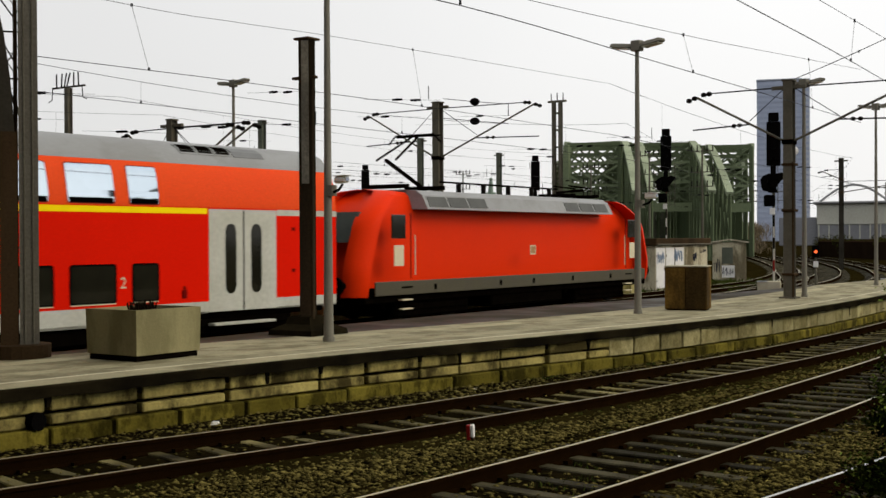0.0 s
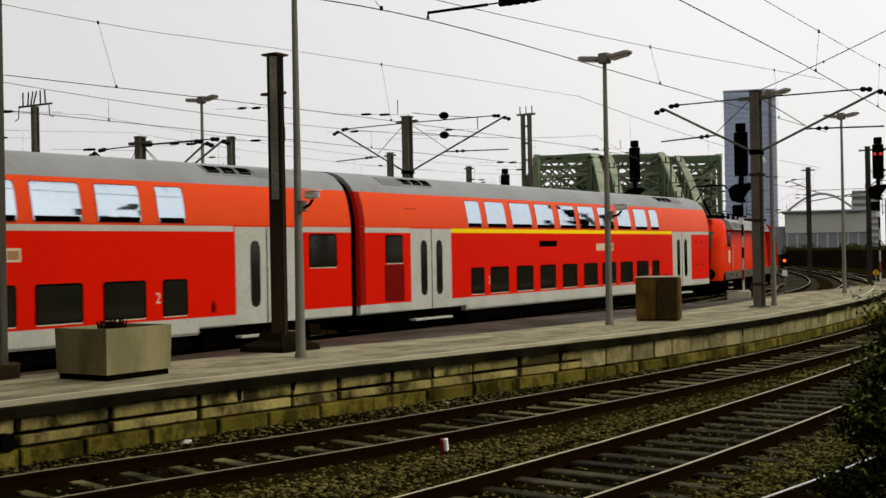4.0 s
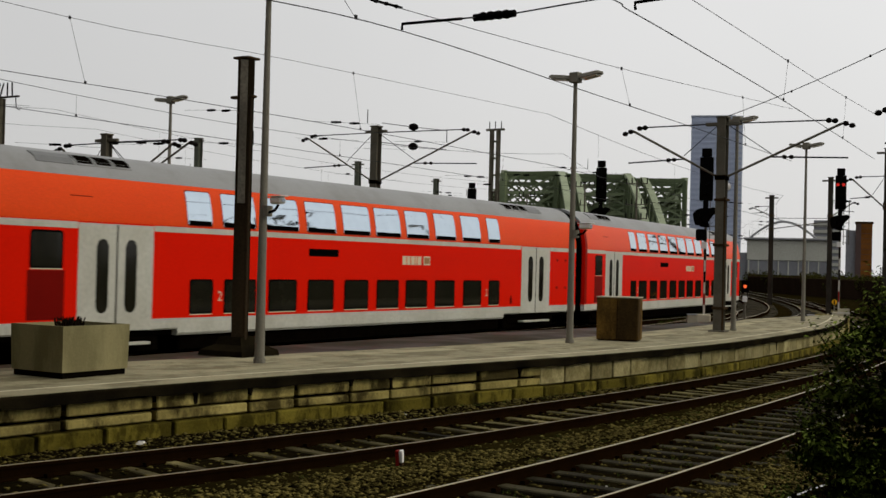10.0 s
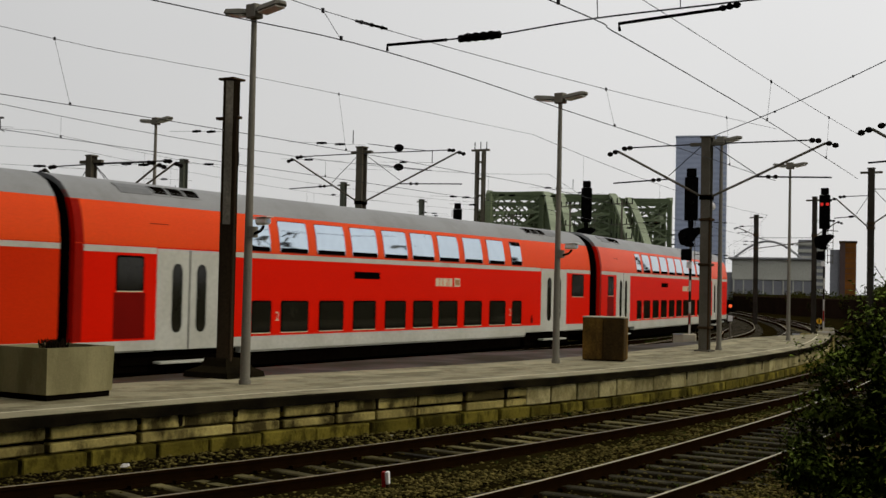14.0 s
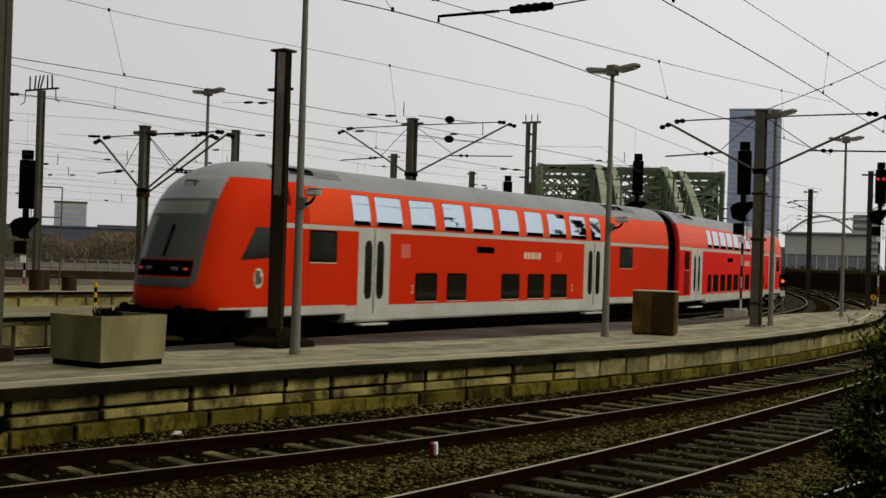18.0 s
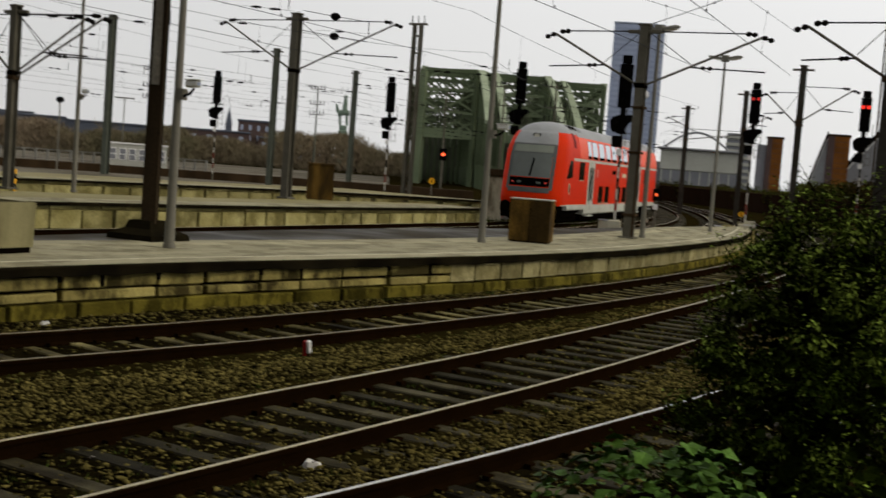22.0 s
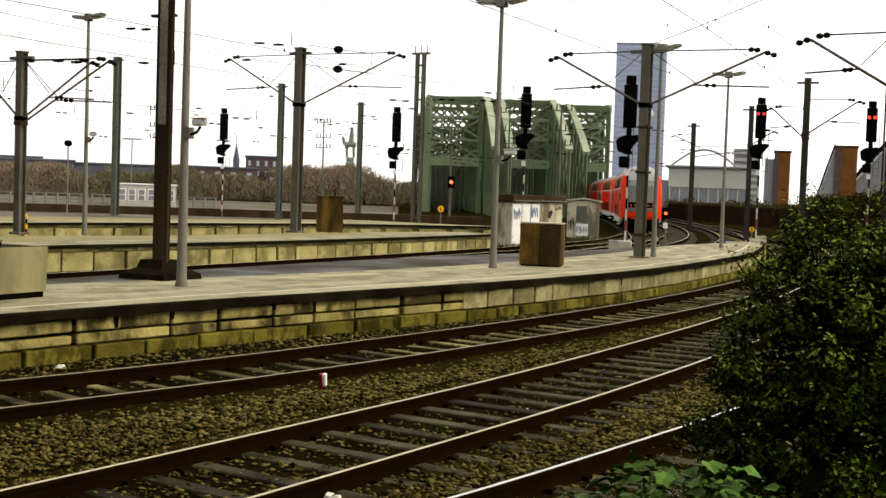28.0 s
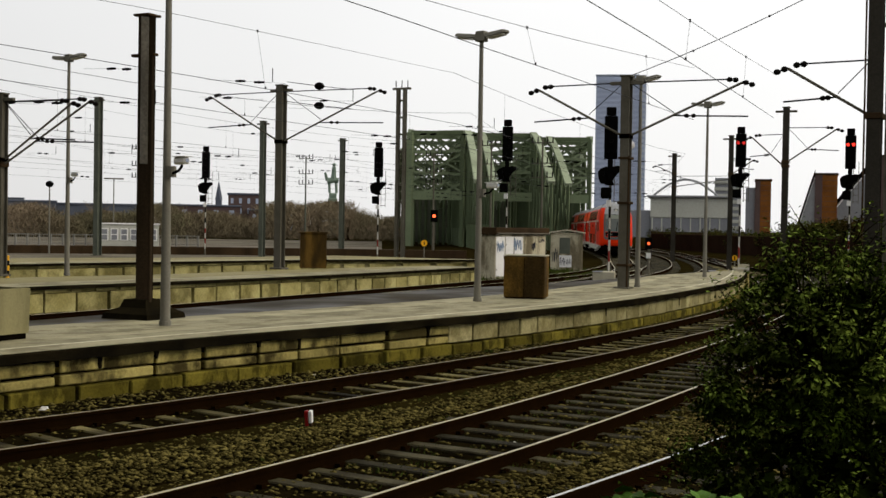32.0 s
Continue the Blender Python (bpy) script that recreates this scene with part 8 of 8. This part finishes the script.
def bush():
    rng = random.Random(21)
    b = thing("bush", "dense dark green bush at the track, pale with young leaves and painted light on top", "bush", pose(-1.13, 6.91, -0.24))
    stems, dark, young = Geo(), Geo(), Geo()

    def leaf(g, p, out, s):
        """A pointed leaf folded a little along its middle."""
        n = (out + Vector((rng.uniform(-1, 1), rng.uniform(-1, 1), rng.uniform(-0.3, 1.2))) * 0.9).normalized()
        l = n.cross(Vector((rng.uniform(-1, 1), rng.uniform(-1, 1), rng.uniform(-1, 1)))).normalized()
        w = n.cross(l)
        o = len(g.v)
        g.v += [tuple(p - l * s), tuple(p + w * s * 0.5 + n * s * 0.12), tuple(p + l * s), tuple(p - w * s * 0.5 + n * s * 0.12)]
        g.f += [(o, o + 1, o + 2), (o, o + 2, o + 3)]

    def spray(base, out, ln, n, fresh_lit, size):
        """A twig with leaves along it."""
        stems.tube([base, base + out * ln * 0.5, base + out * ln + Vector((0, 0, -0.02))], 0.004, 4, 0.0015)
        for k in range(n):
            p = base + out * ln * rng.uniform(0.15, 1.05) + Vector((rng.gauss(0, 0.022), rng.gauss(0, 0.022), rng.gauss(0, 0.022)))
            leaf(young if rng.random() < fresh_lit else dark, p, Vector((0, 0, 1)), size * rng.uniform(0.75, 1.3))

    for i in range(46):
        a, h = rng.uniform(0, 6.283), rng.uniform(0.9, 2.45)
        rad = bush_r(h) * 0.8 * rng.random() ** 0.6
        e = Vector((rad * math.cos(a), rad * math.sin(a), h))
        base = Vector((0.12 * rng.uniform(-1, 1), 0.12 * rng.uniform(-1, 1), 0))
        stems.tube([base, e * 0.5 + Vector((0.06 * rng.uniform(-1, 1), 0.06 * rng.uniform(-1, 1), 0.2)), e], 0.014, 5, 0.004)
    # dark leaves deep inside
    core = Geo()
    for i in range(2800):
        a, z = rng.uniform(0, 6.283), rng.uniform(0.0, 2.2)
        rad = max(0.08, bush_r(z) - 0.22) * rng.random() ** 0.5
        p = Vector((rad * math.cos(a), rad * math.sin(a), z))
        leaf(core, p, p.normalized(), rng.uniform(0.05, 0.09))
    # clumps of leaves, uneven over the outside
    for i in range(230):
        a, z = rng.uniform(0, 6.283), rng.uniform(0.05, 2.4)
        rad = max(0.03, bush_r(z) - 0.30 * rng.random() ** 1.5)
        c, r = Vector((rad * math.cos(a), rad * math.sin(a), z)), rng.uniform(0.07, 0.19)
        # more pale leaves higher up: the light on the bush's top is painted in
        fresh_lit = (0.75 if z > 1.6 else 0.5) if rng.random() < (0.68 if z > 1.6 else 0.5 if z > 1.0 else 0.22) else 0.04
        for k in range(int(r * 1900)):
            v = Vector((rng.gauss(0, 1), rng.gauss(0, 1), rng.gauss(0, 1))).normalized()
            p = c + v * r * rng.random() ** 0.45
            if p.z > 0.02:
                # no pale leaves under a clump, so its underside is painted as shade
                leaf(young if rng.random() < fresh_lit and v.z > -0.2 else dark, p, v, rng.uniform(0.011, 0.022))
    # sprays that stand out of the outline
    for i in range(300):
        a, z = rng.uniform(0, 6.283), 0.1 + 2.4 * rng.random() ** 0.7
        rad = bush_r(z) - 0.08
        out = Vector((math.cos(a) * 0.8, math.sin(a) * 0.8, rng.uniform(0.1, 1.0) if z < 1.8 else rng.uniform(0.5, 1.6))).normalized()
        ln = rng.uniform(0.1, 0.34)
        # pale share grows with height here too, as painted top light
        spray(Vector((rad * math.cos(a), rad * math.sin(a), z)), out, ln, int(ln * 60), 0.7 if z > 1.8 else 0.5 if z > 1.2 else 0.22, 0.0145)
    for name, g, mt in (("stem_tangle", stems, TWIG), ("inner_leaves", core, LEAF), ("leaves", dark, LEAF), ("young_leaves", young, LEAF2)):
        ob = new(name, g.mesh(name, mt))
        ob.parent = b
        ob["kind"] = "stuff"


def ivy():
    rng = random.Random(31)
    b = thing("ivy", "bright green ivy with large lobed leaves", "ivy", pose(-1.42, 4.97, 0.20))
    shape = [(0, -0.40), (0.34, -0.52), (0.44, -0.2), (0.60, 0.08), (0.36, 0.34), (0.0, 0.72), (-0.36, 0.34), (-0.60, 0.08), (-0.44, -0.2), (-0.34, -0.52)]
    vs = [(x, y, 0.3 * abs(x) - 0.25 * y * y) for x, y in shape] + [(0, 0, -0.02)]
    me = bpy.data.meshes.new("leaf")
    n = len(shape)
    me.from_pydata(vs, [], [(i, (i + 1) % n, n) for i in range(n)])
    me.materials.append(IVY)
    part("mound", Geo().ball((0, 0, 0.0), 0.52, 12, 6, 1.5), TWIG, b, "tangle of dark stems")
    for i in range(300):
        a, e = rng.uniform(0, 6.283), 1.45 * rng.random() ** 0.8
        out = Vector((math.cos(a) * math.cos(e), math.sin(a) * math.cos(e), math.sin(e)))
        p = Vector((out.x * 0.82, out.y * 0.6, 0.1 + out.z * 0.84)) + Vector((rng.gauss(0, 0.03), rng.gauss(0, 0.03), rng.gauss(0, 0.03)))
        q = (out + Vector((rng.uniform(-0.6, 0.6), rng.uniform(-0.6, 0.6), rng.uniform(0, 0.7)))).to_track_quat("Z", "Y").to_matrix().to_4x4()
        s = rng.uniform(0.038, 0.078)
        ob = piece("leaf", me, b, Matrix.Translation(p) @ q @ Matrix.Rotation(rng.uniform(0, 6.28), 4, "Z") @ Matrix.Scale(s, 4))
    g = Geo()
    for i in range(420):
        a, e = rng.uniform(0, 6.283), rng.uniform(0.0, 1.45)
        out = Vector((math.cos(a) * math.cos(e), math.sin(a) * math.cos(e), math.sin(e)))
        p = Vector((out.x * 0.79, out.y * 0.57, 0.08 + out.z * 0.81)) + Vector((rng.gauss(0, 0.03), rng.gauss(0, 0.03), rng.gauss(0, 0.02)))
        q = (out + Vector((rng.uniform(-0.7, 0.7), rng.uniform(-0.7, 0.7), rng.uniform(0, 0.7)))).to_track_quat("Z", "Y").to_matrix().to_4x4()
        m = Matrix.Translation(p) @ q @ Matrix.Rotation(rng.uniform(0, 6.28), 4, "Z") @ Matrix.Scale(rng.uniform(0.025, 0.055), 4)
        g.add([m @ Vector(v) for v in vs], [(k, (k + 1) % n, n) for k in range(n)])
    ob = new("small_leaves", g.mesh("small_leaves", IVY))
    ob.parent = b
    ob["kind"] = "stuff"


def weeds():
    """Low tufts among the ballast and at the foot of the huts."""
    rng = random.Random(17)
    g = Geo()
    spots = []
    for _ in range(240):
        y = rng.uniform(6, 30)
        a, b = curve_at(T1_LINE, y) + 1.0, curve_at(T2_LINE, y) - 1.0
        spots.append((a + (b - a) * rng.random(), y, -0.14, 0.03))
    for _ in range(330):
        y = rng.uniform(6, 26)
        a, b = curve_at(T2_LINE, y) - 0.6, curve_at(T3_LINE, y) - 0.9
        spots.append((a + (b - a) * rng.random(), y, -0.16, 0.035))
    for _ in range(260):
        a, r = rng.uniform(-25.5, -19.5), rng.uniform(56, 72)
        spots.append((*polar(a, r)[:2], -0.24, 0.16))
    for _ in range(200):
        y = rng.uniform(18, 50)
        spots.append((curve_at(EDGE_LINE, y) + rng.uniform(0.1, 0.35), y, -0.17, 0.035))
    for x, y, z, s in spots:
        for _ in range(rng.randint(4, 12)):
            p = Vector((x + rng.gauss(0, s * 1.3), y + rng.gauss(0, s * 1.3), z))
            q = p + Vector((rng.gauss(0, s * 0.5), rng.gauss(0, s * 0.5), s * rng.uniform(0.6, 1.8)))
            w = Vector((rng.uniform(-1, 1), rng.uniform(-1, 1), 0)).normalized() * s * 0.22
            o = len(g.v)
            g.v += [tuple(p - w), tuple(p + w), tuple(q)]
            g.f.append((o, o + 1, o + 2))
    tagged(new("weeds", g.mesh("weeds", WEED)), "low green weeds among the ballast stones", "weeds", kind="stuff")


# top of the low wall beside which the viewer stands
pw = Geo().cbox(-0.155, 1.2, -0.24, 0.3, 5.2, 1.70, 0.02)
pw = part("parapet_wall", pw, CONC)
tagged(pw, "low pale concrete parapet beside the tracks", "wall", kind="structure")
part("coping", Geo().cbox(-0.165, 1.15, 1.704, 0.33, 5.25, 1.785, 0.012), CONC, pw, "smooth pale coping")

weeds()
bush()
ivy()


# ---- small things on and beyond the rear platforms ----
for x, y in ((-36.3, 31.5), (-35.7, 33.5)):
    bp = thing("striped_bollard", "thin black and yellow striped post at the platform edge", "bollard", pose(x, y, -0.24), "striped bollards")
    for i in range(6):
        part("band", Geo().tube([(0, 0, i * 0.19), (0, 0, i * 0.19 + 0.188)], 0.06, 8), (BLACKP, SIGNY)[i % 2], bp)
for x, y, h in ((-38.6, 30.6, 0.8), (-39.3, 31.4, 0.7), (-38.3, 31.9, 0.55)):
    br = thing("rusty_drum", "dark rusty drum on the rear platform", "drum", pose(x, y, P2), "rusty drums")
    part("shell", Geo().tube([(0, 0, 0), (0, 0, h)], 0.29, 14), RUSTMAST, br)
    for z in (0.02, h * 0.5, h - 0.04):
        part("hoop", Geo().tube([(0, 0, z), (0, 0, z + 0.035)], 0.305, 14), RUSTMAST, br)
cage = thing("work_cage", "thin steel frame with a ladder beside a signal", "frame", facing(-51.1, 55))
for x in (-0.45, 0.45):
    part("upright", Geo().tube([(x, 0, 0), (x, 0, 5.0)], 0.03, 6), MAST, cage)
for i in range(9):
    part("rung", Geo().tube([(-0.45, 0, 0.5 + i * 0.35), (0.45, 0, 0.5 + i * 0.35)], 0.018, 5), MAST, cage)
for z in (3.7, 5.0):
    part("rail", Geo().tube([(-0.45, 0, z), (0.45, 0, z)], 0.03, 6), MAST, cage)
for x, y, w, h in ((-18.6, 52.0, 0.7, 0.55), (-14.6, 56.3, 0.4, 0.6)):
    tb = thing("trackside_box", "small pale cable box beside the tracks", "cabinet", pose(x, y, -0.24, 0, 0, 14), "trackside boxes")
    part("case", Geo().cbox(-w / 2, -0.2, 0.0, w / 2, 0.2, h, 0.02), CONC, tb)
    part("lid", Geo().cbox(-w / 2 - 0.03, -0.23, h + 0.002, w / 2 + 0.03, 0.23, h + 0.05, 0.012), GREYC, tb, "grey sloping lid")
eb = thing("end_block", "small pale concrete block at the platform end", "block", pose(-12.1, 51.6, P1 + 0.004, 0, 0, 13))
part("body", Geo().loft([[(-a, -0.16, z), (a, -0.16, z), (a, 0.16, z), (-a, 0.16, z)] for a, z in ((0.24, 0.0), (0.235, 0.26), (0.2, 0.31))]), CONC, eb)
part("band", Geo().cbox(-0.242, -0.166, 0.1, 0.242, -0.161, 0.18, 0.002), BAND, eb)

motions()
